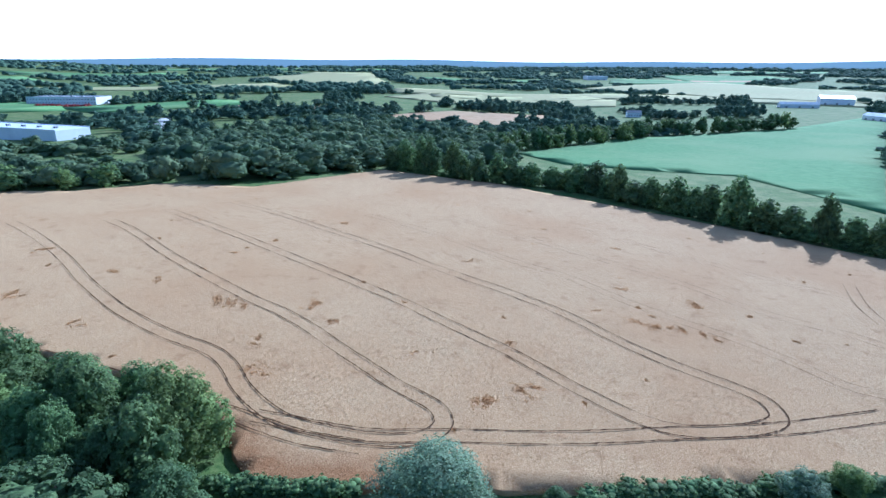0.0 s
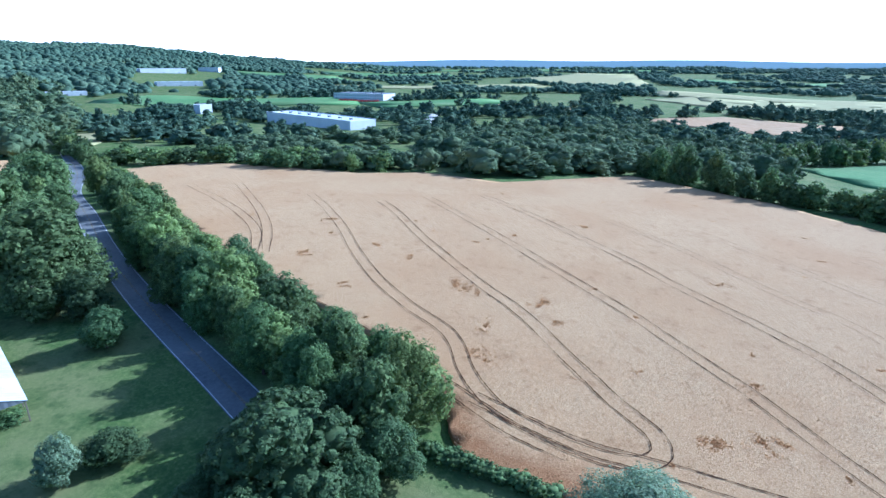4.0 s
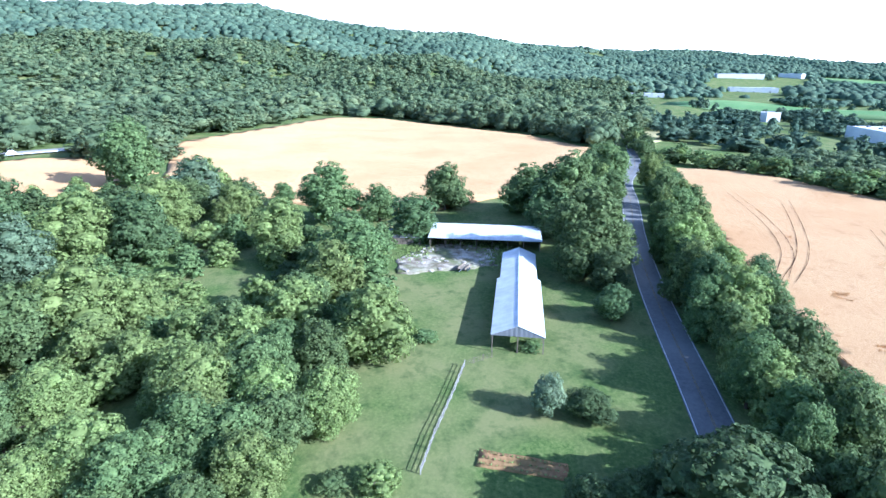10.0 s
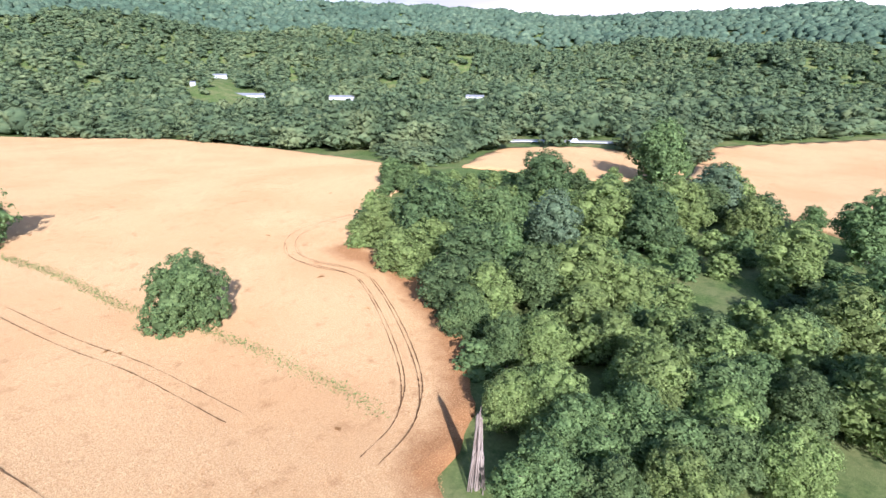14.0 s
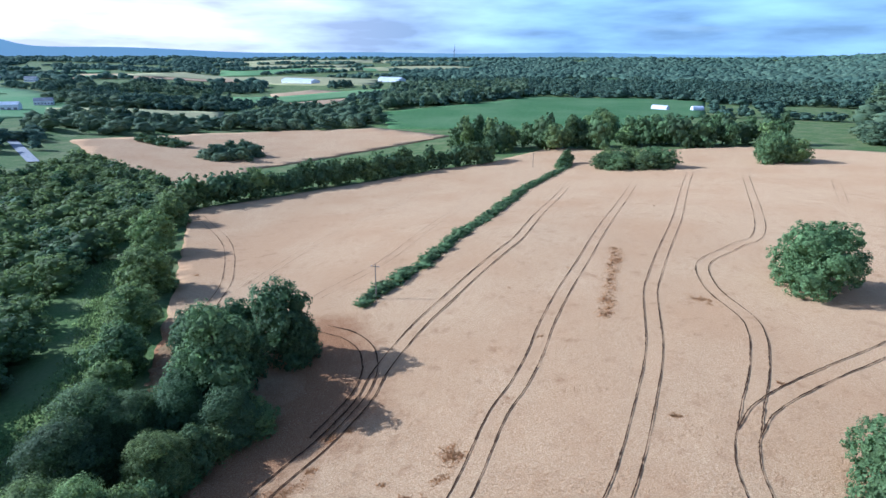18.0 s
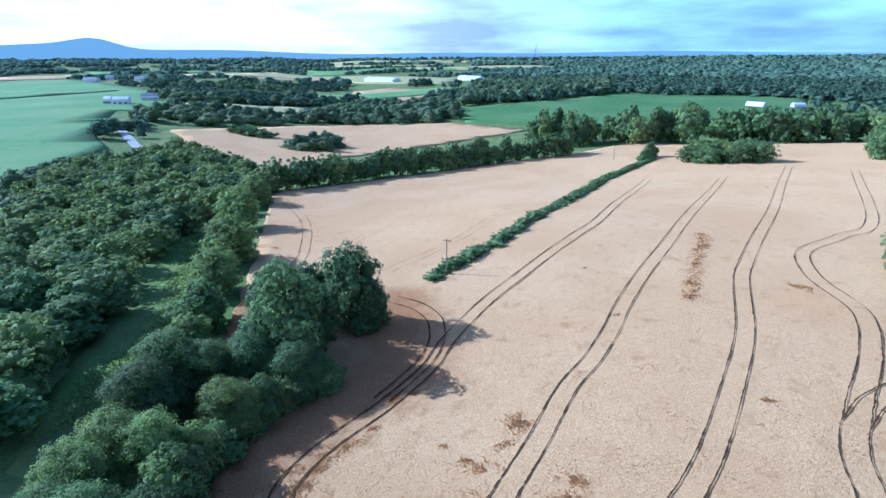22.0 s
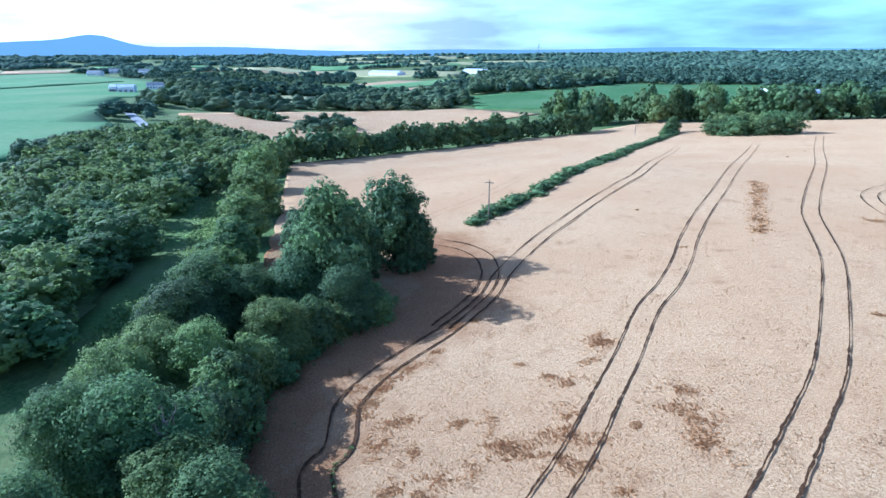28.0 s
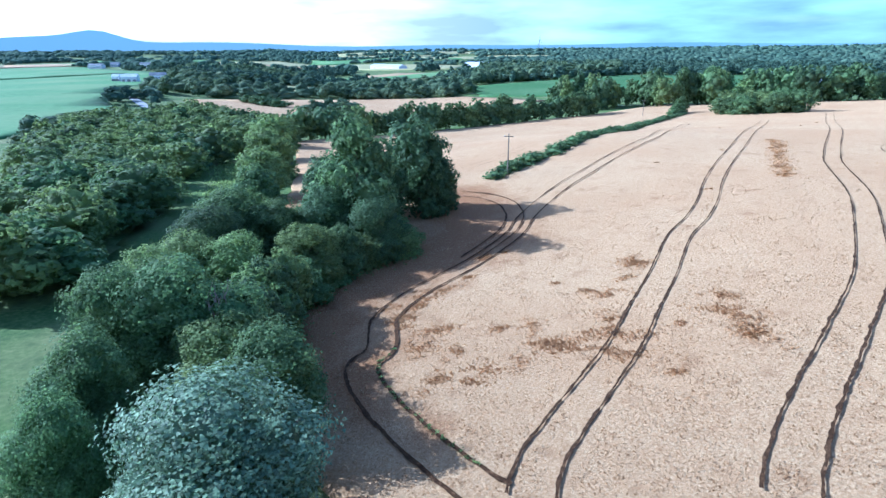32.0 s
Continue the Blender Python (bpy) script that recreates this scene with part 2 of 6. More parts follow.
worn_slab = material("broken_concrete", [(0.3, (0.28, 0.25, 0.21)), (0.7, (0.48, 0.44, 0.385))], 1.5, 8, 0.9, 0.02, 8.0, None, 0.02, 0.5, 0, 0.25)
pale_road = material("worn_concrete", [(0.3, (0.22, 0.22, 0.22)), (0.7, (0.36, 0.35, 0.33))], 0.5, 8, 0.9, 0.01, 8.0)
white_line = material("white_road_paint", [(0.3, (0.45, 0.45, 0.45)), (0.6, (0.75, 0.75, 0.73))], 3.0, 6, 0.7)
yellow_line = material("yellow_road_paint", [(0.4, (0.1, 0.08, 0.04)), (0.65, (0.34, 0.23, 0.06))], 1.2, 6, 0.7)
soy = material("soybean_rows", [(0.3, (0.05, 0.11, 0.035)), (0.7, (0.1, 0.18, 0.06))], 0.3, 9, 0.95, 0.3, 1.0, (0.15, 0.21, 0.09), 0.012, 0.5)
pasture = material("pasture", [(0.3, (0.085, 0.175, 0.062)), (0.7, (0.135, 0.24, 0.09))], 0.2, 9, 0.95, 0.2, 1.0, (0.19, 0.25, 0.105), 0.01, 0.6)
hay = material("mown_hay_field", [(0.3, (0.26, 0.24, 0.11)), (0.7, (0.38, 0.34, 0.17))], 0.1, 9, 0.95, 0.1, 1.0, (0.3, 0.3, 0.14), 0.008, 0.6)
stubble = material("stubble_field", [(0.3, (0.3, 0.18, 0.09)), (0.7, (0.44, 0.3, 0.17))], 0.1, 9, 0.95, 0.1, 1.0, (0.36, 0.27, 0.15), 0.008, 0.6)
leaf = material("broad_leaves", [(0.3, (0.095, 0.148, 0.055)), (0.7, (0.195, 0.262, 0.098))], 0.5, 5, 0.8, 0, None, None, 0.02, 0.5, 0.35, 0.17, 0.45)
leaf_light = material("light_leaves", [(0.3, (0.158, 0.215, 0.066)), (0.7, (0.295, 0.36, 0.125))], 0.5, 5, 0.8, 0, None, None, 0.02, 0.5, 0.35, 0.17, 0.48)
leaf_dark = material("dark_leaves", [(0.3, (0.068, 0.115, 0.046)), (0.7, (0.142, 0.195, 0.078))], 0.5, 5, 0.75, 0, None, None, 0.02, 0.5, 0.35, 0.18, 0.44)
leaf_grey = material("greyish_leaves", [(0.3, (0.1, 0.155, 0.085)), (0.7, (0.19, 0.25, 0.14))], 0.5, 5, 0.7, 0, None, None, 0.02, 0.5, 0.35, 0.15, 0.4)
leaf_silver = material("silvery_leaves", [(0.3, (0.13, 0.185, 0.1)), (0.7, (0.245, 0.305, 0.178))], 0.5, 5, 0.7, 0, None, None, 0.02, 0.5, 0.5, 0.1, 0.38)
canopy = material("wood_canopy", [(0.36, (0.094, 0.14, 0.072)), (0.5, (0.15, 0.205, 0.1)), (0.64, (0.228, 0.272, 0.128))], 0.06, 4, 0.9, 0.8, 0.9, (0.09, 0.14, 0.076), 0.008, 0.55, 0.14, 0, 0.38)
# far woods: paler, bluer leaf colour stands in for distance haze
haze_canopy = material("haze_tinted_canopy", [(0.36, (0.064, 0.105, 0.072)), (0.5, (0.105, 0.158, 0.102)), (0.66, (0.175, 0.228, 0.138))], 0.06, 5, 0.95, 1.5, 0.35, (0.068, 0.114, 0.08), 0.004, 0.7, 0.2, 0, 0.25, gritty=0.7)
bark = material("bark", [(0.3, (0.06, 0.045, 0.035)), (0.7, (0.17, 0.14, 0.11))], 3.0, 8, 0.95, 0.05, None, None, 0.02, 0.5, 0, 0, 0, 0, (1, 1, 0.2))
dead_wood = material("dead_grey_wood", [(0.3, (0.16, 0.12, 0.1)), (0.7, (0.38, 0.32, 0.28))], 2.0, 8, 0.95, 0.05, None, None, 0.02, 0.5, 0, 0, 0, 0, (1, 1, 0.15))
pale_rail = material("silvered_fence_boards", [(0.3, (0.13, 0.125, 0.115)), (0.7, (0.3, 0.29, 0.275))], 2.0, 8, 0.9, 0.02, None, None, 0.02, 0.5, 0, 0.2, 0, 0, (1, 1, 0.3))
timber = material("weathered_timber", [(0.3, (0.09, 0.07, 0.055)), (0.7, (0.25, 0.21, 0.17))], 2.0, 8, 0.9, 0.02, None, None, 0.02, 0.5, 0, 0.2, 0, 0, (1, 1, 0.2))
tin = material("galvanised_roof", [(0.3, (0.5, 0.53, 0.57)), (0.7, (0.66, 0.69, 0.72))], 0.4, 8, 0.5, 0, None, (0.4, 0.42, 0.44), 0.25, 0.4, 0, 0.06)
white_wall = material("white_cladding", [(0.3, (0.6, 0.62, 0.65)), (0.7, (0.76, 0.77, 0.78))], 0.1, 6, 0.7, 0, None, (0.55, 0.56, 0.6), 0.05, 0.3)
grey_roof = material("grey_flat_roof", [(0.3, (0.14, 0.15, 0.17)), (0.7, (0.24, 0.25, 0.27))], 0.1, 6, 0.8)
dark_glass = material("dark_window_glass", [(0.3, (0.03, 0.04, 0.05)), (0.7, (0.06, 0.07, 0.09))], 0.3, 3, 0.2)
red_leaf = material("red_shrubs", [(0.3, (0.22, 0.03, 0.03)), (0.7, (0.4, 0.07, 0.06))], 0.5, 5, 0.9)
rubble = material("pale_rubble", [(0.36, (0.14, 0.115, 0.08)), (0.52, (0.31, 0.27, 0.21)), (0.64, (0.5, 0.45, 0.385))], 0.35, 9, 0.95, 0.15, 1.5, (0.13, 0.15, 0.06), 0.16, 0.9)



TERRAIN = [-7.52, -10.68, 0.27, -15.36, -5.83, 15.04, -2.2, 2.99, 8.37, -8.53, 2.84, 16.24, 8.83, -7.54, -22.09, -2.54, 4.54, 0.44, 2.67, 5.35, -2.17]
KNOLLS = [(80, 15, 55), (100, -125, 70), (260, -195, 80), (50, -40, 40), (150, -60, 45), (65, 5, 25)]
# ---- the plan, in metres ----
WHEAT_NORTH = [(-259.6, 172.6), (-245.5, 204.4), (-148.7, 211.3), (-123.5, 228.5), (-82.9, 225.2), (-36.8, 284.8), (21.3, 258.4), (94.1, 199.7), (115.4, 182), (134.4, 165.9), (150, 150), (130, 72), (61.6, 64.9), (14.8, 58), (-7, 56.5), (-26.5, 56.8), (-31.5, 65.2), (-50.8, 77.8), (-82, 87.9), (-82.3, 89), (-115.1, 99), (-171.8, 124.5), (-267.4, 171.3)]
WHEAT_WEST = [(-396.8, -105.2), (-614, -7), (-605, 45), (-433, 149), (-337.5, 165.9), (-218.9, 74.6), (-197.3, 36.7), (-202, 2.4), (-224.7, -30.8), (-237, -57), (-230, -45.4), (-276.8, -81.9)]
WHEAT_STRIP = [(-220.4, -175.4), (-262.1, -191.9), (-292.1, -196.4), (-329.9, -164.2), (-332.5, -129.1), (-289, -87.3), (-242.6, -102.6)]
WHEAT_SOUTH = [(108.2, 19.5), (150.2, 18.2), (265.3, 20.2), (274.8, 14.9), (303, -45.1), (326.2, -120.4), (330, -160.4), (360.6, -227.8), (326.7, -240.8), (297.8, -281.5), (278.7, -339.4), (274.8, -337.6), (231.8, -365.3), (139.5, -400), (242, -716), (160, -678), (100, -577), (-78, -538), (-174, -424), (-186.2, -384.3), (-194.2, -308.4), (-199.1, -212.7), (-183.4, -191.9), (-178.2, -170.2), (-128.6, -143.4), (-97.1, -118.7), (-102.1, -103.4), (-90.8, -83.1), (-79.3, -67.1), (-96, -94.2), (-77.5, -60.6), (-58.5, -42.6), (-45.2, -38.2), (-20, -14), (15, 4), (36, 16), (50.9, 17), (66.7, 14.1), (72.8, 10.3)]
FIELD_EAST = [(538, 121), (571, 73), (613, 16), (630, -57), (594, -152), (485, -194), (443, -99), (398.9, -19.1), (313.3, 19.4), (301.9, 29), (342.6, 41.7), (384.3, 61.7), (453, 91)]
FIELD_SOY = [(752, -200), (789, -376), (889, -518), (762, -650), (688, -704), (504, -520), (431, -315), (490, -265), (526, -216), (585, -162)]
FIELD_GREEN_EAST = [(287.3, 139.8), (352.3, 140.8), (417, 134), (507, 173), (701, 212), (746, 138), (890, 163), (1132, 280), (1722, 574), (1836, 821), (1900, 1150), (520, 440), (230, 168)]
FIELD_BROWN_FAR = [(1251, -92), (1300, -185), (1115, -261), (879, -169), (920, -76)]
FIELD_PALE_FAR_1 = [(1893, 336), (2251, 123), (2029, -191), (1687, -465), (1332, -339), (1573, -147), (1913, -34)]
FIELD_PALE_FAR_2 = [(1536, -982), (1480, -1172), (1221, -969), (1253, -819)]
FIELD_GREEN_NORTH = [(47, 414), (173, 581), (402, 678), (653, 869), (188.4, 236.6), (185.6, 257), (173.6, 341.4), (72.7, 361)]
FIELD_BROWN_NORTH = [(-351, 890), (-170, 836), (-89, 714), (-3, 844), (133, 853), (134, 743), (50, 649), (-70, 674), (-142, 696), (-244, 752)]
FIELD_PALE_NORTH = [(-141, 1143), (-59, 1348), (88, 1363), (341, 1212), (294, 1041), (139, 1036), (-4, 1000)]
FIELD_PALE_NORTH_2 = [(383, 1735), (920, 2175), (1027, 1718), (1107, 1493), (813, 1090), (597, 1230)]
FIELD_FAR_GREEN = [(-778, 2166), (-732, 3054), (-401, 2832), (-199, 1763), (-312, 1548)]
LANE_GRASS = [(69.9, 42.7), (94.5, 45.3), (129, 46.7), (180.8, 54), (193.3, 48.5), (195.1, 39.9), (140.3, 34.5), (113.7, 32.6), (96.6, 37.2), (80.3, 38.6), (67.8, 38)]
BARN_YARD = [(-144.4, 15.5), (-157.1, 28.5), (-146.7, 44.1), (-133.1, 39.4), (-132.3, 29.3), (-132.4, 12.5)]
GARDEN_PLOT = [(-62.7, 17), (-57.2, 28.1), (-54.5, 26.6), (-59.3, 15.9)]
ROAD_CENTER = [(-58.3, 51.6), (-73, 57.1), (-88.3, 62.7), (-109.1, 70.7), (-134.1, 81.4), (-156.8, 92.1), (-192.1, 109.9), (-230, 128.1), (-285.8, 163.4), (-427, 235)]
LOT = [(-249, 432), (-352, 646), (-336, 659), (-277, 554), (-224, 422)]
LANE_FAR = [(429, 120), (539, 163), (579, 182)]
N1 = [(-138.3, 163.7), (-121.7, 150.9), (-101.6, 133.5), (-85.6, 117.7), (-71.6, 105.2), (-62.5, 98.5), (-53.6, 93), (-44, 88.2), (-38.6, 83.4), (-34.5, 77.7), (-30.2, 73.1), (-25.1, 69.3), (-19.6, 67.4), (-12.8, 66.1), (-6.4, 66.3), (-2.4, 68.2), (-1.2, 71.4), (-3, 75), (-9.4, 79.9), (-14.8, 85), (-21, 90.8), (-28, 97.9), (-35.4, 104.3), (-43.2, 109.7), (-52.2, 116.8), (-62.6, 125.5), (-74.8, 136.1), (-88.9, 149.9), (-99.4, 159.7), (-110.6, 168.2)]
N2 = [(-96.9, 181), (-68.6, 158.5), (-46.1, 140.2), (-27.9, 125.6), (-12.8, 113.6), (-4.9, 106.5), (5.5, 97.4), (10.7, 92.9), (19.6, 83.7), (23.6, 79.9), (27.4, 76.6), (31.1, 74), (35.1, 72.8), (41.3, 73), (48.3, 74.6), (52.9, 76.9), (54, 79.8), (53.4, 82.7), (50.1, 85.9), (42.2, 91.6), (33.9, 99.5), (24.6, 110.5), (13.2, 120.6), (4, 127.6), (-6.1, 135.7), (-16, 145.1), (-34.8, 160.3), (-57.6, 179), (-81.3, 195.7)]
N3 = [(77.5, 86.6), (72.1, 88.9), (66, 96.3), (58.7, 104.1), (49.6, 111.1), (39.8, 120.4), (28.9, 133.1), (15.3, 143.5), (-7.5, 166), (-29.6, 183.4)]
N4 = [(91.2, 105.3), (86, 109.7), (72.1, 118.3), (58.3, 133.7), (46.6, 144), (33.2, 155.6), (17.7, 169.6), (-0.4, 185.2)]
N11 = [(100.6, 131.5), (89.4, 137.1), (78.9, 146.3), (67, 156.5), (53.7, 169), (38.3, 182.4)]
N5 = [(106.7, 139.9), (100.8, 126.5), (98.3, 115)]
N6 = [(-29.5, 69.9), (-13, 66.9), (0.1, 67.8), (16.9, 69), (39.5, 72.8), (54.1, 75.4), (73.1, 80.6)]
N7 = [(-240, 160.7), (-204.6, 138.9), (-154.2, 116.8), (-115.7, 99)]
N8 = [(-196.7, 156.8), (-153.7, 137.4), (-126.5, 121.5), (-108, 104.2)]
N9 = [(-179.7, 167.3), (-142, 139.6), (-120.1, 120.8), (-105.5, 103.8)]
N10 = [(-81.1, 86.7), (-66, 82.5), (-48.8, 75.9), (-34, 70.5), (-22.5, 65.9), (-12.5, 64.1)]
S1 = [(223.4, -150), (179.4, -112), (140.4, -80), (128.6, -67.5), (117.4, -54.5), (108, -43.7), (100.2, -34.5), (92.6, -26.9), (85.5, -20.7), (79, -16.2), (71.7, -8.2), (65.7, 0.3), (58.6, 6), (50.7, 7.5), (47.1, 9.7), (41, 9.1), (34.1, 6.9), (29, 4.7), (27.1, 3.6)]
S1B = [(109.2, -14.6), (103.2, -18.8), (96.4, -20.8), (89.7, -20.2), (84.6, -18.2), (80.1, -15.1), (73.1, -7.6)]
S2 = [(207.5, -176.5), (150, -119.8), (113.7, -84.1), (97, -66.8), (85.3, -55.3), (77.2, -48.3), (69.3, -40.5), (63.8, -33.8), (53.8, -24.8), (46.5, -17.7), (41.9, -13.4), (32.5, -3.3), (29.1, 0), (26.5, 1.6)]
S3 = [(218.7, -221.6), (180, -180.6), (136.2, -135.5), (105.3, -101.4), (91.4, -86.5), (84.3, -80.1), (70.4, -69.1), (63.4, -62.7), (51, -49.7), (43.2, -40.8), (35.6, -29.9), (29.8, -21.4), (25, -14.9), (22.1, -11.8)]
S4 = [(196.6, -235.1), (117, -150), (104.1, -125.3), (96.8, -107.1), (83.7, -96.4), (68.2, -90.4), (57, -79.6), (47.3, -66.7), (40.3, -58.1), (33.4, -53), (29, -47.4)]
S4B = [(64.1, -141.7), (55.1, -126.7), (51.8, -104.5), (49.7, -83), (47.4, -69.6), (43.4, -61.3)]
S5 = [(164.8, -252.6), (131.1, -208.6)]
S5B = [(50.3, -163.6), (37.3, -137.6), (28.7, -100.2), (21.3, -87.9), (12.5, -75.8), (7.4, -66.7)]
S6 = [(15.9, -162), (6, -124), (-2.7, -92.1), (-7.3, -73.6), (-10.4, -59.8)]
S7 = [(-14.6, -157.2), (-23.2, -113), (-29, -91.6), (-32.9, -67.9)]
S8 = [(-119.3, -141.3), (-94.8, -137.7), (-82, -125), (-80.2, -112), (-83.3, -97.7), (-75.2, -80.4), (-64.9, -64.2), (-57.3, -54.8), (-50.1, -49.4)]
S9 = [(-86.2, -131.1), (-80.1, -117.9), (-83.3, -100.7), (-78.3, -87.2), (-65.3, -66.1), (-56, -54.3), (-48.5, -48.7), (-40.1, -46.6)]
E1 = [(251.9, -120.4), (152.2, -48.1), (126, -15.5)]
E2 = [(286.1, -105.9), (179.9, -26.5), (143.2, 1.4)]
E3 = [(256, 15.4), (201.7, 4.9), (157.4, 4.5), (136.8, 8.6)]
STREAK = [(114.6, -94.8), (98, -80.4), (82.5, -67.2)]
HEDGE_LINE = [(116.6, -25.5), (132, -46.7), (166.9, -79.6), (231.8, -131.2), (282, -190.6)]
FENCE_LINE = [(-84.4, 19.9), (-75.2, 15.7), (-66.2, 11.3), (-59.2, 8.3)]
EDGE_THICKET = [(-93.3, -115.7), (-94, -92.4), (-77.9, -63.5), (-64.1, -47.5), (-54.4, -41.7), (-44.8, -38.8)]
GRASS_FAR = [(-480, 252), (-472, 302), (-396.9, 249.1), (-345.2, 195.7), (-391.3, 213.2)]
EDGE_HEDGE = [(51.8, 16.8), (65.7, 13.4), (71.6, 7.2), (76.6, -1.1), (79.7, -10.4)]
EDGE_CLUMP = [(82.5, -8.9), (92, -12.9), (105.7, -14)]
EDGE_NORTH = [(-32.4, 66.2), (-27.1, 58.2), (-17.3, 57.2), (-7.1, 57.6)]
BUSH_ROW = [(77, -316.4), (46.8, -278.2), (21.1, -248), (0.8, -219.9), (-13.2, -202.3), (-25.8, -186.9)]
ROAD_EXT = [(-14, 34), (-40, 44.5)]
OPEN_WEST = [(-406, -112), (-300, -90), (-245, -110), (-190, -190), (-100, -125), (-40, 10), (-20, 60), (-80, 90), (-300, 185), (-445, 235), (-450, 165), (-630, 52), (-636, -10)]
FOREST_NORTH = [(-127, 236), (-86, 235), (-38, 299), (2, 296), (40, 345), (35, 470), (-40, 575), (-110, 590), (-176, 522), (-195, 445), (-190, 385), (-172, 315), (-135, 250)]
WORKS_WOOD = [(-254, 212), (-155, 221), (-135, 240), (-178, 265), (-225, 277), (-290, 320), (-310, 300), (-310, 261)]
WORKS_WOOD_BACK = [(-260, 325), (-200, 330), (-207, 400), (-250, 418), (-335, 400), (-335, 330)]
TREE_LINE_NORTH = [(-31.3, 294.7), (13.1, 267.3), (53.2, 260.2), (74, 238.9), (98, 208.2), (119.7, 189.1), (139.7, 170.9)]
TREE_LINE_NORTH_2 = [(27, 403), (98, 496), (213, 613), (323, 653), (402, 678)]
CREEK_WOOD = [(79.2, 46.9), (91, 47.3), (107.2, 47.2), (129.2, 47.4), (157.4, 48.7), (186, 47.8), (211.3, 36.8), (273, 22.8), (323.2, 32.1), (362.2, 58.5), (430, 88), (400, 100), (356.8, 112), (314, 124), (246.7, 121.8)]
CREEK_NEAR = [(65.1, 51.1), (72.5, 46.8), (81.6, 46.5), (97.4, 45.7), (112.7, 44.5), (155, 63.1), (145.5, 72.2), (110.6, 74.5)]
RED_GAP = [(99.6, 20.9), (117.6, 19.9), (125.3, 16.1), (111.7, 9.7), (97.4, 6), (89.7, 8.8), (91.7, 16.2)]
CREEK_FILL = [(210.2, 105.5), (306.5, 124.1), (356.8, 116.3), (352.3, 138), (287.3, 136)]
TREE_LINE_EAST = [(279.8, 17.9), (298.9, -13.6), (313.9, -46.8), (327.7, -84.1), (331.4, -122.3), (330.6, -160.8)]
TREE_LINE_EAST_2 = [(436, -175), (377.7, -187.5), (371.1, -225.1), (334.3, -242)]
TREE_LINE_EAST_3 = [(348.3, -260.9), (329.9, -287.8), (301, -315.2), (283.5, -362.4)]
WOOD_EAST = [(774, -206), (1103, -316), (1209, -438), (1185, -659), (893, -504), (789, -331)]
WOOD_EAST_2 = [(576, 103), (593, 161), (701, 206), (740, 180), (700, 60), (690, 0), (625, 28)]
WOOD_EAST_4 = [(830, 215), (1000, 245), (1010, 120), (960, 0), (880, 0), (860, 110)]
WOOD_EAST_5 = [(1120, 262), (1162, 268), (1301, 166), (1246, 3), (1160, 20)]
FIELD_PALE_EAST = [(748, 180), (825, 205), (850, 110), (872, 2), (702, 4), (712, 60)]
WOOD_EAST_3 = [(645, 16), (894, -82), (796, -203), (599, -160)]
FRINGE_MID = [(-220, -423), (-229.5, -323.6), (-225.5, -253.3), (-310, -249.8), (-373.4, -277.4), (-463, -462), (-464, -641), (-381, -714)]
GROVE_FIELD = [(469, 22), (485, -19), (428, -17), (429, 13)]
GROVE_FIELD_2 = [(537, 71), (509, 38)]
NORTH_GROVE = [(-287.7, 180.2), (-252.6, 200.7), (-219.4, 212.5), (-174.5, 216), (-144.3, 227)]
THICKET_AREA = [(-98.2, -96.3), (-85, -71.9), (-72.4, -55), (-59.5, -43.3), (-47.5, -37.8), (-69.8, -21.3), (-71.7, -7.3), (-80.6, 1.5), (-95.8, 11.4), (-119, 9.5), (-144.4, 15.5), (-161.9, 12.2), (-172.4, -11.2), (-204.2, -59.3), (-240, -60), (-245, -104), (-185, -178), (-123.8, -145.5), (-97.2, -120.2)]
ROW_FIELD_LINE = [(-34, 62), (-60, 72), (-88, 82), (-115, 92), (-150, 108), (-200, 133)]
ROW_FIELD_END = [(-206, 136), (-250, 158), (-290, 178)]
ROW_ROAD_LINE = [(-118, 60), (-150, 74), (-190, 92), (-240, 117), (-285, 142)]
NORTH_ROAD_LINE = [(-300, 178), (-350, 200), (-400, 226)]
ROAD_INNER_LINE = [(-37, 52.5), (-58, 60.5), (-88, 71.5), (-109, 79.5), (-134, 90.5), (-157, 101.5)]
FRONT_HEDGE_1 = [(-32.3, 55.8), (-22.8, 56.2), (-12.7, 56.2)]
FRONT_HEDGE_2 = [(17.9, 58.4), (30.3, 60), (42.8, 62.1), (61.6, 64.5)]
HEDGE_FIELD = [(52.5, 19.1), (67.3, 16.4), (75.9, 10.6), (80.4, 1.3)]
WEED_STRIP = [(-26.2, -175.2), (-33.4, -145.9), (-36.5, -120.8), (-42.7, -99.1), (-46.1, -85), (-47.1, -72.2), (-48.5, -64.6), (-48.5, -53.6)]
LODGED_NORTH = [(-29.6, 109.6), (-30.7, 106.7), (43.2, 106.8), (40.1, 108.4), (49, 106.3), (54.9, 103.5), (-33.7, 82), (-31.9, 80.9), (12.1, 78.2), (5.5, 76.4), (-6.8, 90.2), (-24.1, 100.8), (-47.5, 107.9), (-68.9, 118.8), (4.4, 141.2), (29.7, 176.8), (49.3, 159.3), (-72.6, 95.7), (-35.1, 171.3), (-96.2, 109.1), (41.8, 127.4), (57, 119.9), (10.9, 95.4), (45.7, 107.1), (52.7, 105.1), (-44.6, 106.7), (-50.7, 108.5), (-36.8, 92.6), (11.4, 80.5), (14.4, 81.6), (4.6, 76.9), (62.9, 115.5), (-74.1, 96.3), (-109.7, 138.6), (-82.2, 123.3)]
LODGED_SOUTH = [(63.3, 0.1), (59.5, -24.6), (38.5, -23.6), (42.6, 0.1)]
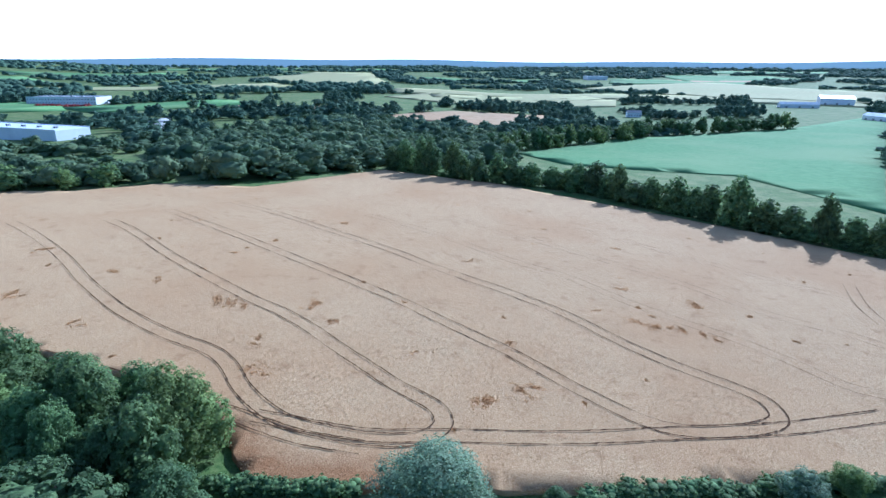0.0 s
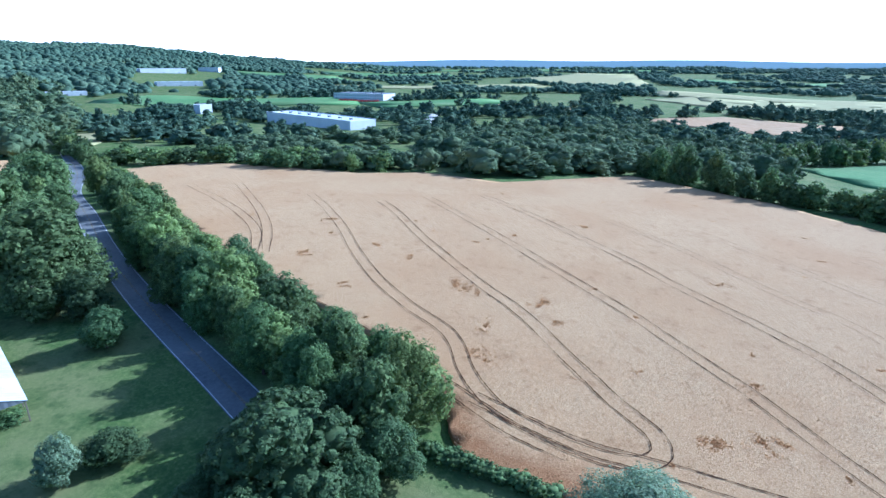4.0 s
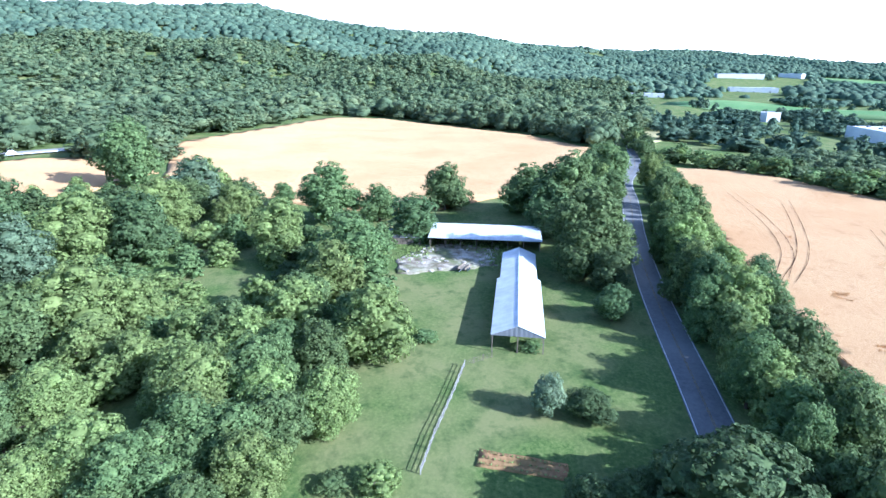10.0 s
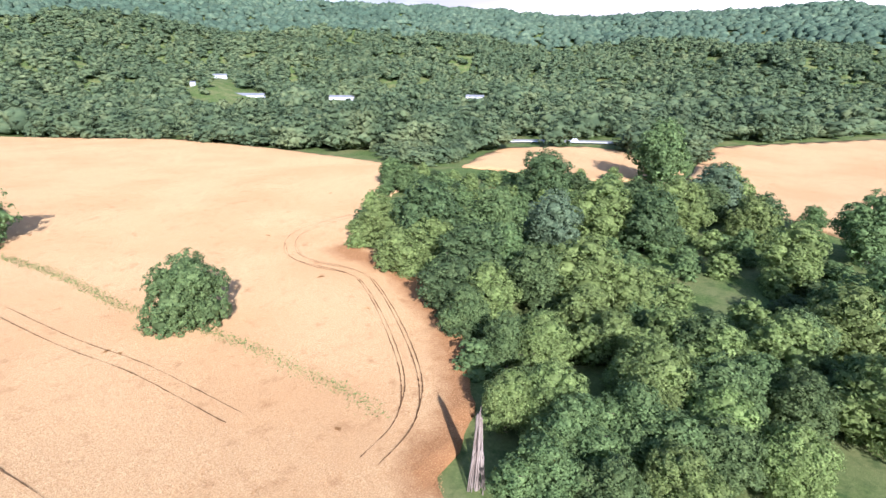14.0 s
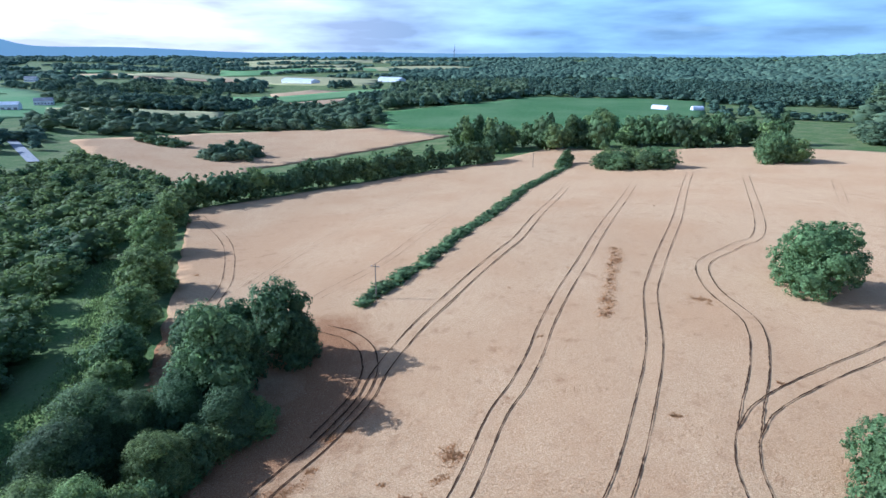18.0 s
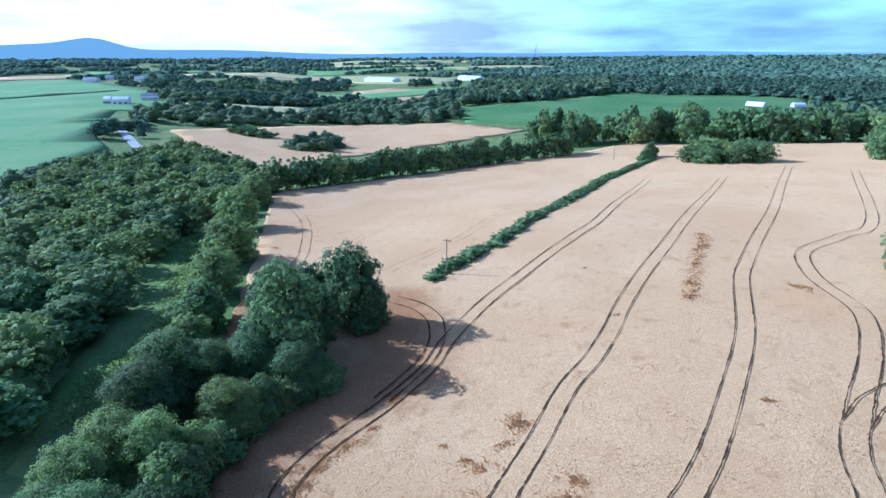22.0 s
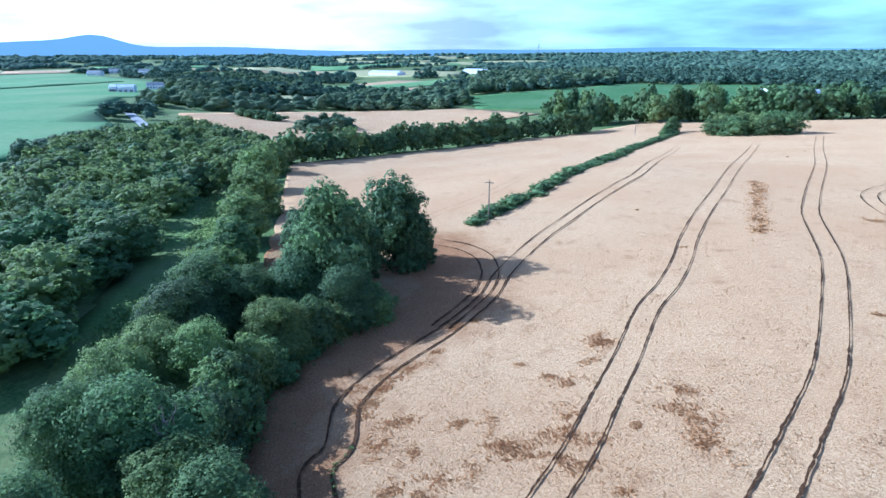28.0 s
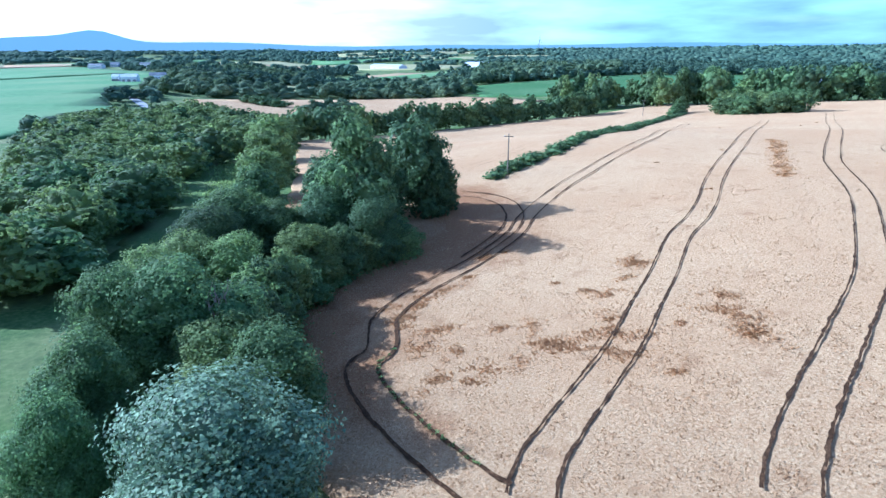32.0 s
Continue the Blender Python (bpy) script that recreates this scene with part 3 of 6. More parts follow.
LODGED_SOUTH_3 = [(63.2, 0.6), (64.1, -2.4), (66.5, -5.8), (57.4, 3.4), (52.8, 1.1), (49.6, 3.9), (46.6, 1.2), (41.9, 4.1), (40.9, 1.5), (50.2, -4.7), (49.5, -7.3), (44.9, -7.3), (42.8, -3.9), (43.5, -8.4), (54.4, -16.2), (52.2, -17.7), (58.7, -24.7), (55.5, -21.5), (47.6, -14.8), (43.8, -14), (40.4, -11.6), (36.2, -14.6), (46.3, -26.7), (42.7, -25.1), (59.2, -14.2), (72.2, -9.6), (72.8, -12.7), (61.6, 5.5), (60.6, 2), (56.7, 4.6), (39, -23.9), (43, -20.1), (65.4, 5.8)]
LODGED_SOUTH_2 = [(106.3, -88.8), (97.1, -79.5), (88.2, -72.2), (79.3, -90), (44.6, -110.3), (22.4, -145.5), (0.6, -151.3), (-4.6, -98.1), (10, -104), (53.6, -114.6), (7.4, -68.7)]
HIGHWAY = [(-284, -240), (-296, -229), (-324, -206), (-343, -183), (-360, -160), (-378, -138)]
HIGHWAY_CUT = [(-275, -236), (-290, -250), (-310, -240), (-340, -214), (-366, -182), (-398, -140), (-370, -125), (-330, -168), (-300, -205)]
FRINGE_WEST = [(-202, -213), (-225, -256), (-300, -252), (-314, -240), (-290, -228), (-286, -208), (-262, -200), (-232, -187), (-212, -194)]
WEST_RIM = [(-612, 60), (-433, 158), (-345, 173), (-350, 179), (-430, 217), (-470, 245), (-640, 140)]
POLES = [(116.7, -28.4), (292.2, -171.3)]
SNAG = [(-46.3, -33.4)]
ROW_FIELD_TREES = [(-35.5, 59.9, 15, 4.8), (-48.3, 61.5, 15, 5.6), (-65.3, 68, 15, 6.3), (-84.2, 72.4, 15, 6.9), (-99.3, 75.5, 15, 6.5), (-120.2, 85.3, 15, 6.8), (-148.3, 100.5, 15, 7.1), (-180.8, 115.6, 15, 6.2), (-216.6, 132.1, 15, 5.9), (-63.9, 60.2, 13, 5.1), (-85.8, 66.9, 13, 4.9), (-47.2, 54.3, 13, 3.9), (-101, 72.5, 12, 4.8), (-126.7, 83.3, 12, 4.9), (-39.1, 55.8, 12, 3.3)]
ROW_ROAD_TREES = [(-159.9, 70.1, 25, 12.9), (-183.8, 65.9, 18, 10.3), (-211.8, 109.3, 20.7, 10.7), (-127.3, 62.2, 21.9, 11.9), (-122.2, 64.3, 14.6, 8.3), (-157.7, 63.2, 17.5, 9.2), (-112.1, 60.2, 10, 5.5), (-168.1, 76.5, 19.1, 10.1), (-192.9, 65, 12.5, 6.8), (-188.4, 100.2, 13.2, 7.6)]
ROUND_TREE_TREES = [(-41.8, 41.3, 14.8, 8.2)]
NEAR_DARK_TREES = [(-48, 35.8, 7.2, 4.1), (-32.7, 49.6, 9, 4.5), (-47, 26.2, 7.1, 4), (-40, 31.9, 8.8, 5), (-46.6, 30.6, 7.3, 4.2), (-33.3, 37.6, 7.6, 4.3), (-33.1, 43.3, 8, 3.9), (-35.6, 32.8, 7.8, 4.5)]
LAWN_TREES = [(-96.2, 53.9, 8.1, 4.6), (-68.6, 29.5, 7.2, 2.8), (-66.6, 35.0, 5.0, 4.0)]
ORCHARD_TREES = [(-187.8, -4.1, 20.3, 11.1), (-185.4, 12.5, 13.1, 7.2), (-161.2, 21.3, 14.1, 7.8), (-197, 37.8, 17.3, 9.4), (-190.4, -32.4, 15, 8), (-218.9, -50, 18.8, 10.8), (-216.6, -22.2, 9, 5.2), (-151.9, -17.9, 16.5, 8.8), (-201.6, -51.6, 14.2, 8.1)]
THICKET_TREES = [(-103.4, -113.4, 14.1, 7.8), (-109.5, -98.3, 20.6, 11.6), (-185.5, -106.8, 20.2, 11.5), (-125.3, -88.5, 18.8, 9.9), (-152.8, -68.4, 19.5, 10.1), (-137.8, -75.9, 17.1, 9.5), (-155.2, -54.6, 18.7, 9.9), (-176.4, -53.2, 19, 10), (-210.3, -51.3, 19.5, 10.9), (-185.4, -33.2, 15.6, 8.5), (-126.8, 1.8, 18.1, 9.7), (-119.6, -3.7, 14.3, 7.9), (-101.4, -10.2, 12.7, 7.3), (-90.6, 3.8, 15, 8.1), (-91.9, -18.2, 11.6, 6.4), (-77.6, -23.6, 12.3, 6.7), (-106, -50, 16.3, 9.3), (-98.5, -57.2, 14.7, 8), (-99.8, -75.8, 15.6, 8.9), (-103.9, -92.5, 13, 7.4)]
THICKET_B_TREES = [(-92.2, -92.5, 12.5, 6.9), (-83.2, -69.3, 12.5, 7.2), (-73.3, -47.4, 10.2, 5.9), (-78.2, -60.4, 10, 5.3), (-93.6, -42.9, 11.1, 6.3), (-109.7, -40.6, 11.3, 6.3), (-76.5, -42.5, 10.9, 6.2), (-61.8, -31.8, 11.3, 6.4), (-69.5, -20.9, 10, 5.7), (-71.6, -12.2, 11, 6.2), (-70.8, -3.5, 10, 5.3), (-58.3, -12.8, 10, 5.4), (-57.4, -25.5, 11.1, 6.3), (-48.2, -25.6, 10, 5.6), (-58.4, -37.2, 10, 4.6), (-51.1, -18.3, 10, 4.9), (-88, -61.9, 12.2, 6.7), (-87, -11.7, 10.5, 6), (-107.5, -71.7, 14.2, 7.9), (-87.3, -33.2, 10.5, 6)]
THICKET_C_TREES = [(-92.7, -20.8, 12.5, 6.9), (-74.8, -22.2, 12.5, 7.1), (-78.8, -14.1, 12.5, 6.9), (-84.5, -5.1, 11.3, 6.4), (-71, -3.2, 10, 5.2), (-67.3, -10.3, 10.1, 5.8), (-64.8, -15.3, 10.1, 5.8), (-95.4, -26.7, 10.5, 6), (-65, -21.6, 11.1, 6.2), (-95.8, 1.2, 11.1, 6.3), (-104.7, -8.7, 12.5, 7)]
THICKET_D_TREES = [(-163.7, -168.8, 12.5, 7.1), (-160, -156.7, 11.9, 6.9), (-254.4, -87.7, 29.3, 14.2), (-226.4, -55.3, 17.1, 9.9), (-206, -37.9, 11.7, 6.7)]
CLUMP_TREES = [(89.9, 6.3, 20.5, 7.4), (100.8, -5.5, 17.6, 7.3), (95.5, 1.5, 13.5, 5), (106, 3, 13.5, 6), (98, -9.5, 11, 4), (110, 11, 12, 5.5), (103, 10, 12.5, 5)]
LANE_TREES_TREES = [(196.8, 27.2, 16, 8.7), (156.1, 23.9, 14.3, 8.3), (131.2, 24.6, 11.8, 6.7), (111.5, 24.1, 10.8, 6.1), (101, 24.6, 8.8, 5), (244.5, 25.2, 14.1, 7.6)]
VINES_TREES = [(86.3, 24.2, 12, 6.7), (77.5, 26.7, 11.4, 6.5), (86.6, 11, 11.2, 6.5), (80.3, 4.9, 10, 5.6), (85.1, 18.5, 10, 5.7), (64.7, 26.4, 11, 5.9), (58.6, 29.2, 11, 5.3), (50.8, 28.5, 11, 5), (63.7, 21.9, 11, 5.1), (49.3, 23.5, 10, 5.3), (73.6, 14, 9.1, 5.1)]
NEAR_LAST_TREES = [(39.2, 17.1, 9, 4.9)]
NEAR_LAST2_TREES = [(27.1, 18.2, 10.9, 5.9)]
NEAR_LAST3_TREES = [(41.7, 20, 9, 5.2), (47.8, 23.6, 12.5, 6.2), (48.4, 28.6, 12, 4.7), (39.5, 28.8, 10, 3.9), (32.8, 28.1, 9, 3.2)]
LAWN_SHRUB_TREES = [(-58.5, -2.9, 2.2, 2.2), (-57.3, 2.8, 4.0, 2.6), (-95.6, 14.5, 2.0, 2.3), (-88.2, 33.4, 2.1, 1.9), (-88.6, 31.4, 1.5, 1.5)]
BUSHES_TREES = [(72.1, -113.1, 17.2, 9.1), (27.4, -67.2, 14.9, 7.1), (-41.8, -100, 16.3, 8), (215.8, -280.9, 17.2, 12.7), (252.6, -203.5, 11.9, 13.6), (242.3, -217.4, 13, 12.5), (10.1, -52.4, 10, 7.8), (385.9, -286.7, 22.8, 15.7)]
FRONT_BUSH_TREES = [(-2, 48.9, 13.4, 7.7), (13.2, 56.2, 3.2, 1.9), (46.2, 59.5, 5.8, 3.3), (54.3, 62.3, 5, 2.8)]
WORKS = [
    ("warehouse", -453.5, 473.3, -308.3, 426.8, 30, 11),
    ("office", -704, 924, -588.7, 925.4, 45, 12),
    ("warehouse", -1358.9, 1027.3, -1301.4, 1126.7, 50, 12),
    ("warehouse", -1702.3, 1233.1, -1651.7, 1367.8, 50, 16),
    ("warehouse", -1721.9, 1477.9, -1656.7, 1509.5, 50, 16),
    ("warehouse", -1212.2, 664.2, -1179.4, 727.9, 30, 8),
    ("tank_house", -609.1, 517.5, -606.2, 534.4, 14, 11),
]
FARMS = [
    ("farm_barn", 669.4, 1058.1, 718, 1036.1, 40, 12),
    ("farm_barn", 563.4, 995.7, 624, 984.3, 14, 6),
    ("farm_barn", 561.1, 789, 567.8, 755.2, 14, 6),
    ("warehouse", 531, 2315.6, 611.3, 2322.5, 60, 14),
    ("hoop_house", 617.7, -539.3, 596.8, -547, 9, 6),
    ("hoop_house", 578.7, -575.8, 574.4, -589.8, 9, 6),
    ("farm_barn", 1658.2, -155.5, 1556.7, -222.3, 30, 10),
    ("farm_barn", 1545.2, -401.8, 1472.6, -440.5, 25, 9),
]
HOUSES = [
    ("farm_barn", 803.8, 246, 803, 226.8, 12, 6),
    ("farm_barn", 814.5, 259, 813.3, 250.8, 10, 6),
    ("house", 869.9, 228.4, 872.5, 207.4, 12, 6),
    ("house", 1616.5, 552.5, 1602, 516, 14, 8),
    ("house", 1709.6, 529.1, 1707.4, 508, 14, 8),
    ("house", 1624.9, 435.7, 1618.7, 410.2, 14, 8),
    ("house", -404.9, -773.3, -452.9, -726.3, 11, 5),
    ("house", -472.9, -905.5, -491.8, -893.9, 9, 5),
    ("house", -393.9, -822.5, -399.4, -818.1, 6, 5),
    ("house", -638.9, -506.2, -652.8, -484.8, 9, 8),
    ("house", -507.8, -648.1, -530, -622, 9, 4),
    ("house", 256.9, 845.1, 277.4, 844.3, 10, 7),
]
BUILDINGS = WORKS + FARMS + HOUSES

# ---- building blocks ----
def ground_z(x, y):
    """Height of the ground, for numbers or arrays."""
    x, y = np.asarray(x, float), np.asarray(y, float)
    a, b = np.tanh(x / 280), np.tanh(y / 280)
    terms = [1 + 0 * a, a, b, a * a, a * b, b * b, a**3, a * a * b, a * b * b, b**3, a**4, a**3 * b, a * a * b * b, a * b**3, b**4]
    terms += [np.exp(-((x - p) ** 2 + (y - q) ** 2) / (2 * s * s)) for p, q, s in KNOLLS]
    z = sum(c * t for c, t in zip(TERRAIN, terms))
    return z + hill_z(x, y)


RIDGE_AZ = [-180, -170, -166, -160, -153, -149, -139, -110, -80, 30, 37, 45, 54, 61, 66, 72, 77, 81, 85, 91, 98, 105, 114, 125, 136, 150, 163, 168, 175, 180]
RIDGE_UP = [4.5, 4.15, 3.5, 2.35, 0.95, 0.7, 0.3, 0.1, 0.0, 0.0, 0.2, 0.6, 1.25, 1.3, 1.7, 2.05, 2.85, 2.65, 2.7, 3.3, 4.3, 4.3, 3.75, 4.3, 4.45, 4.9, 5.0, 4.85, 4.55, 4.5]


def hill_z(x, y):
    """The wooded ridge and the low hills on the horizon."""
    r = np.hypot(x, y)
    az = np.degrees(np.arctan2(-x, y))
    up = np.interp(az, RIDGE_AZ, RIDGE_UP)
    near = np.interp(az, [-180, -150, -140, 35, 55, 80, 180], [2300, 3200, 4300, 4300, 3600, 2400, 2100])
    foot = near * 0.3 + 40
    top = np.interp(az, [-160, -145, 30, 50], [62, 34, 34, 62]) + np.tan(np.radians(up)) * near
    s = np.clip((r - foot) / (near - foot), 0, 1)
    s = s * s * (3 - 2 * s)
    wave = np.sin(x / 190.0 + 1.3 * np.sin(y / 230.0)) * np.cos(y / 170.0 - 0.8) * np.clip((r - 650) / 900, 0, 1)
    spur = np.sin(az * 0.33 + 1.7 * np.sin(r / 420.0)) * np.sin(r / 95.0 + az * 0.07) * np.clip((r - 620) / 400, 0, 1)
    return top * s**1.15 + (wave * (3 + 0.035 * top * s) + spur * np.clip(up, 0, 3) * 7.5 * (1 - 0.7 * s)) * (s < 0.999)


def mesh_object(name, verts, faces, mat, parent=None, label="", smooth=False):
    me = bpy.data.meshes.new(name)
    me.from_pydata([tuple(v) for v in verts], [], [tuple(f) for f in faces])
    me.materials.append(mat)
    if smooth:
        me.polygons.foreach_set("use_smooth", [True] * len(me.polygons))
    me.update()
    ob = new(name, me)
    if parent:
        ob.parent = parent
    if label:
        ob["label"] = label
    return ob


def big_mesh(name, verts, faces, mat, smooth=False):
    """As mesh_object, from numpy arrays of triangles or quads."""
    verts, faces = np.asarray(verts, np.float32), np.asarray(faces, np.int32)
    me = bpy.data.meshes.new(name)
    k = faces.shape[1]
    me.vertices.add(len(verts))
    me.vertices.foreach_set("co", verts.ravel())
    me.loops.add(faces.size)
    me.loops.foreach_set("vertex_index", faces.ravel())
    me.polygons.add(len(faces))
    me.polygons.foreach_set("loop_start", np.arange(0, faces.size, k, dtype=np.int32))
    me.polygons.foreach_set("loop_total", np.full(len(faces), k, np.int32))
    if smooth:
        me.polygons.foreach_set("use_smooth", np.ones(len(faces), bool))
    me.materials.append(mat)
    me.update(calc_edges=True)
    me.validate()
    return me


def part(name, bm, mat, parent, label=""):
    """Links a bmesh as one mesh object under a thing or a part."""
    me = bpy.data.meshes.new(name)
    bm.to_mesh(me)
    bm.free()
    me.materials.append(mat)
    ob = new(name, me)
    ob.parent = parent
    if label:
        ob["label"] = label
    return ob


def box(bm, lo, hi, bevel=0.0):
    c = [(a + b) / 2 for a, b in zip(lo, hi)]
    s = [abs(b - a) for a, b in zip(lo, hi)]
    made = bmesh.ops.create_cube(bm, size=1, matrix=Matrix.LocRotScale(c, None, s))
    if bevel:
        edges = {e for v in made["verts"] for e in v.link_edges}
        bmesh.ops.bevel(bm, geom=list(edges), offset=bevel, segments=1, affect="EDGES")
    return bm


def thing(name, place, label, category, group="", kind=""):
    ob = new(name)
    ob.empty_display_size = 0.5
    ob.matrix_basis = place
    return tagged(ob, label, category, group, kind)


def inside(px, py, poly):
    px, py = np.asarray(px, float), np.asarray(py, float)
    hit = np.zeros(px.shape, bool)
    j = len(poly) - 1
    for i in range(len(poly)):
        (xi, yi), (xj, yj) = poly[i], poly[j]
        cross = (yi > py) != (yj > py)
        at = (xj - xi) * (py - yi) / ((yj - yi) if yj != yi else 1e-9) + xi
        hit ^= cross & (px < at)
        j = i
    return hit


def resample(line, step, closed=False):
    """Points every step metres along a smooth curve through the line's points."""
    p = [Vector(q) for q in line]
    n = len(p)
    out = []
    for i in range(n if closed else n - 1):
        a, b = p[i], p[(i + 1) % n]
        before = p[i - 1] if (i > 0 or closed) else a * 2 - b
        after = p[(i + 2) % n] if (i + 2 < n or closed) else b * 2 - a
        count = max(1, round((b - a).length / step))
        for k in range(count):
            t = k / count
            out.append(0.5 * ((2 * a) + (b - before) * t + (2 * before - 5 * a + 4 * b - after) * t * t + (3 * a - before - 3 * b + after) * t**3))
    if not closed:
        out.append(p[-1])
    return out


def straight(line, step, closed=True):
    p = [Vector(q) for q in line]
    out = []
    for i in range(len(p) if closed else len(p) - 1):
        a, b = p[i], p[(i + 1) % len(p)]
        count = max(1, round((b - a).length / step))
        out += [a.lerp(b, k / count) for k in range(count)]
    if not closed:
        out.append(p[-1])
    return out


def field(name, outline, mat, lift, step, label, category="field", skirt=True, wobble=0.0, kind="structure", ripple=0.0, thin=()):
    """A sheet of crop or grass that follows the ground, lift metres above it, with an edge that comes down to it."""
    rim = straight(outline, step * 0.6)
    if wobble:
        rim = [p + Vector((noise.noise((p.x * 0.15, p.y * 0.15, 0)) + 0.4 * noise.noise((p.x * 0.7, p.y * 0.7, 5)), noise.noise((p.x * 0.15, p.y * 0.15, 9)) + 0.4 * noise.noise((p.x * 0.7, p.y * 0.7, 7)))) * wobble for p in rim]
    shape = [(p.x, p.y) for p in rim]
    xs = [p.x for p in rim]
    ys = [p.y for p in rim]
    gx, gy = np.meshgrid(np.arange(min(xs) + step / 2, max(xs), step), np.arange(min(ys) + step / 2, max(ys), step))
    gx, gy = gx.ravel(), gy.ravel()
    ok = inside(gx, gy, shape)
    gx, gy = gx[ok], gy[ok]
    from mathutils import geometry
    pts = [Vector(s) for s in shape] + [Vector((a, b)) for a, b in zip(gx, gy)]
    edges = [(i, (i + 1) % len(shape)) for i in range(len(shape))]
    v, e, f, *_ = geometry.delaunay_2d_cdt(pts, edges, [], 1, 0.001)
    vx, vy = np.array([p.x for p in v]), np.array([p.y for p in v])
    vz = ground_z(vx, vy) + lift
    if ripple:
        vz = vz + np.array([noise.noise((a * 0.11, b * 0.11, 3)) + 0.6 * noise.noise((a * 0.45, b * 0.45, 7)) for a, b in zip(vx, vy)]) * ripple
    verts = list(zip(vx, vy, vz))
    faces = [tuple(q) for q in f]
    if skirt:
        count = {}
        for q in faces:
            for i in range(len(q)):
                k = (q[i], q[(i + 1) % len(q)])
                count[k] = count.get(k, 0) + 1
        base = {}
        for (i, j) in list(count):
            if (j, i) not in count:
                for k in (i, j):
                    if k not in base:
                        base[k] = len(verts)
                        verts.append((verts[k][0], verts[k][1], verts[k][2] - lift - 0.6))
                faces.append((j, i, base[i], base[j]))
    ob = mesh_object(name, verts, faces, mat, None, "", True)
    if thin:
        px, py = np.array([v[0] for v in verts]), np.array([v[1] for v in verts])
        worn = np.zeros(len(px))
        for line, wide in thin:
            for (x0, y0), (x1, y1) in zip(line, line[1:]):
                u = np.clip(((px - x0) * (x1 - x0) + (py - y0) * (y1 - y0)) / ((x1 - x0) ** 2 + (y1 - y0) ** 2 + 1e-9), 0, 1)
                worn = np.maximum(worn, 1 - np.hypot(px - x0 - u * (x1 - x0), py - y0 - u * (y1 - y0)) / wide)
        ob.data.attributes.new("thin_crop", "FLOAT", "POINT").data.foreach_set("value", np.clip(worn, 0, 1).astype(np.float32))
    return tagged(ob, label, category, "", kind)


def ribbon(name, line, width, lift, mat, label="", category="", kind="", step=1.2, ragged=0.0, off=0.0, parent=None, smooth_line=True, closing=False, faint=0.0):
    """A strip that follows the ground along a line, shifted off metres to its left."""
    p = resample(line, step) if smooth_line else straight(line, step, False)
    verts, faces = [], []
    for i, q in enumerate(p):
        d = (p[min(i + 1, len(p) - 1)] - p[max(i - 1, 0)]).normalized()
        side = Vector((-d.y, d.x))
        shut = 1.0
        if closing:
            shut = (1 - 0.35 * min(1.0, q.length / 240)) * min(1.0, max(0.3, 1.1 - faint + 0.8 * noise.noise((q.x * 0.25, q.y * 0.25, off)) - 0.4 * min(1.0, q.length / 200)))
        for s in (-0.5, 0.5):
            w = width * shut * s + ((noise.noise((q.x * 0.5, q.y * 0.5, 2)) * 0.7 + noise.noise((q.x * 2.3, q.y * 2.3, s * 9))) * ragged * shut if ragged else 0)
            a = q + side * (off + w)
            verts.append((a.x, a.y, lift))
        if i:
            faces.append((2 * i - 2, 2 * i - 1, 2 * i + 1, 2 * i))
    zs = ground_z([v[0] for v in verts], [v[1] for v in verts])
    verts = [(a, b, c + z) for (a, b, c), z in zip(verts, zs)]
    ob = mesh_object(name, verts, faces, mat, parent, "", True)
    if category:
        tagged(ob, label, category, "", kind)
    return ob


def ragged_sheet(name, outline, mat, lift, step, fade, relief, label, category, kind):
    """A sheet on the crop that breaks up into flecks towards its outline, with some relief."""
    xs, ys = [p[0] for p in outline], [p[1] for p in outline]
    ax, ay = np.arange(min(xs), max(xs) + step, step), np.arange(min(ys), max(ys) + step, step)
    gx, gy = np.meshgrid(ax, ay)
    px, py = gx.ravel(), gy.ravel()
    fine = np.array([noise.noise((a * 0.55, b * 0.55, 1.5)) + 0.7 * noise.noise((a * 1.7, b * 1.7, 4.5)) for a, b in zip(px, py)])
    wave = np.array([noise.noise((a * 0.11, b * 0.11, 3)) + 0.6 * noise.noise((a * 0.45, b * 0.45, 7)) for a, b in zip(px, py)])
    far = np.full(len(px), 1e9)
    for i in range(len(outline)):
        (x0, y0), (x1, y1) = outline[i - 1], outline[i]
        u = np.clip(((px - x0) * (x1 - x0) + (py - y0) * (y1 - y0)) / ((x1 - x0) ** 2 + (y1 - y0) ** 2 + 1e-9), 0, 1)
        far = np.minimum(far, np.hypot(px - x0 - u * (x1 - x0), py - y0 - u * (y1 - y0)))
    far = np.where(inside(px, py, outline), far, -far)
    keep = (far > 0) & (far / fade + fine * 0.8 > 0.45)
    z = ground_z(px, py) + lift + wave * 0.12 + relief * (np.abs(fine) - 0.2)
    idx = np.arange(len(px)).reshape(gx.shape)
    quads = np.stack([idx[:-1, :-1], idx[:-1, 1:], idx[1:, 1:], idx[1:, :-1]], -1).reshape(-1, 4)
    quads = quads[keep[quads].sum(1) >= 3]
    jit = np.random.default_rng(len(px)).uniform(-0.3, 0.3, (2, len(px))) * step
    used_v, flat = np.unique(quads, return_inverse=True)
    me = big_mesh(name, np.stack([px + jit[0], py + jit[1], z], -1)[used_v], flat.reshape(-1, 4), mat, True)
    return tagged(new(name, me), label, category, "", kind)

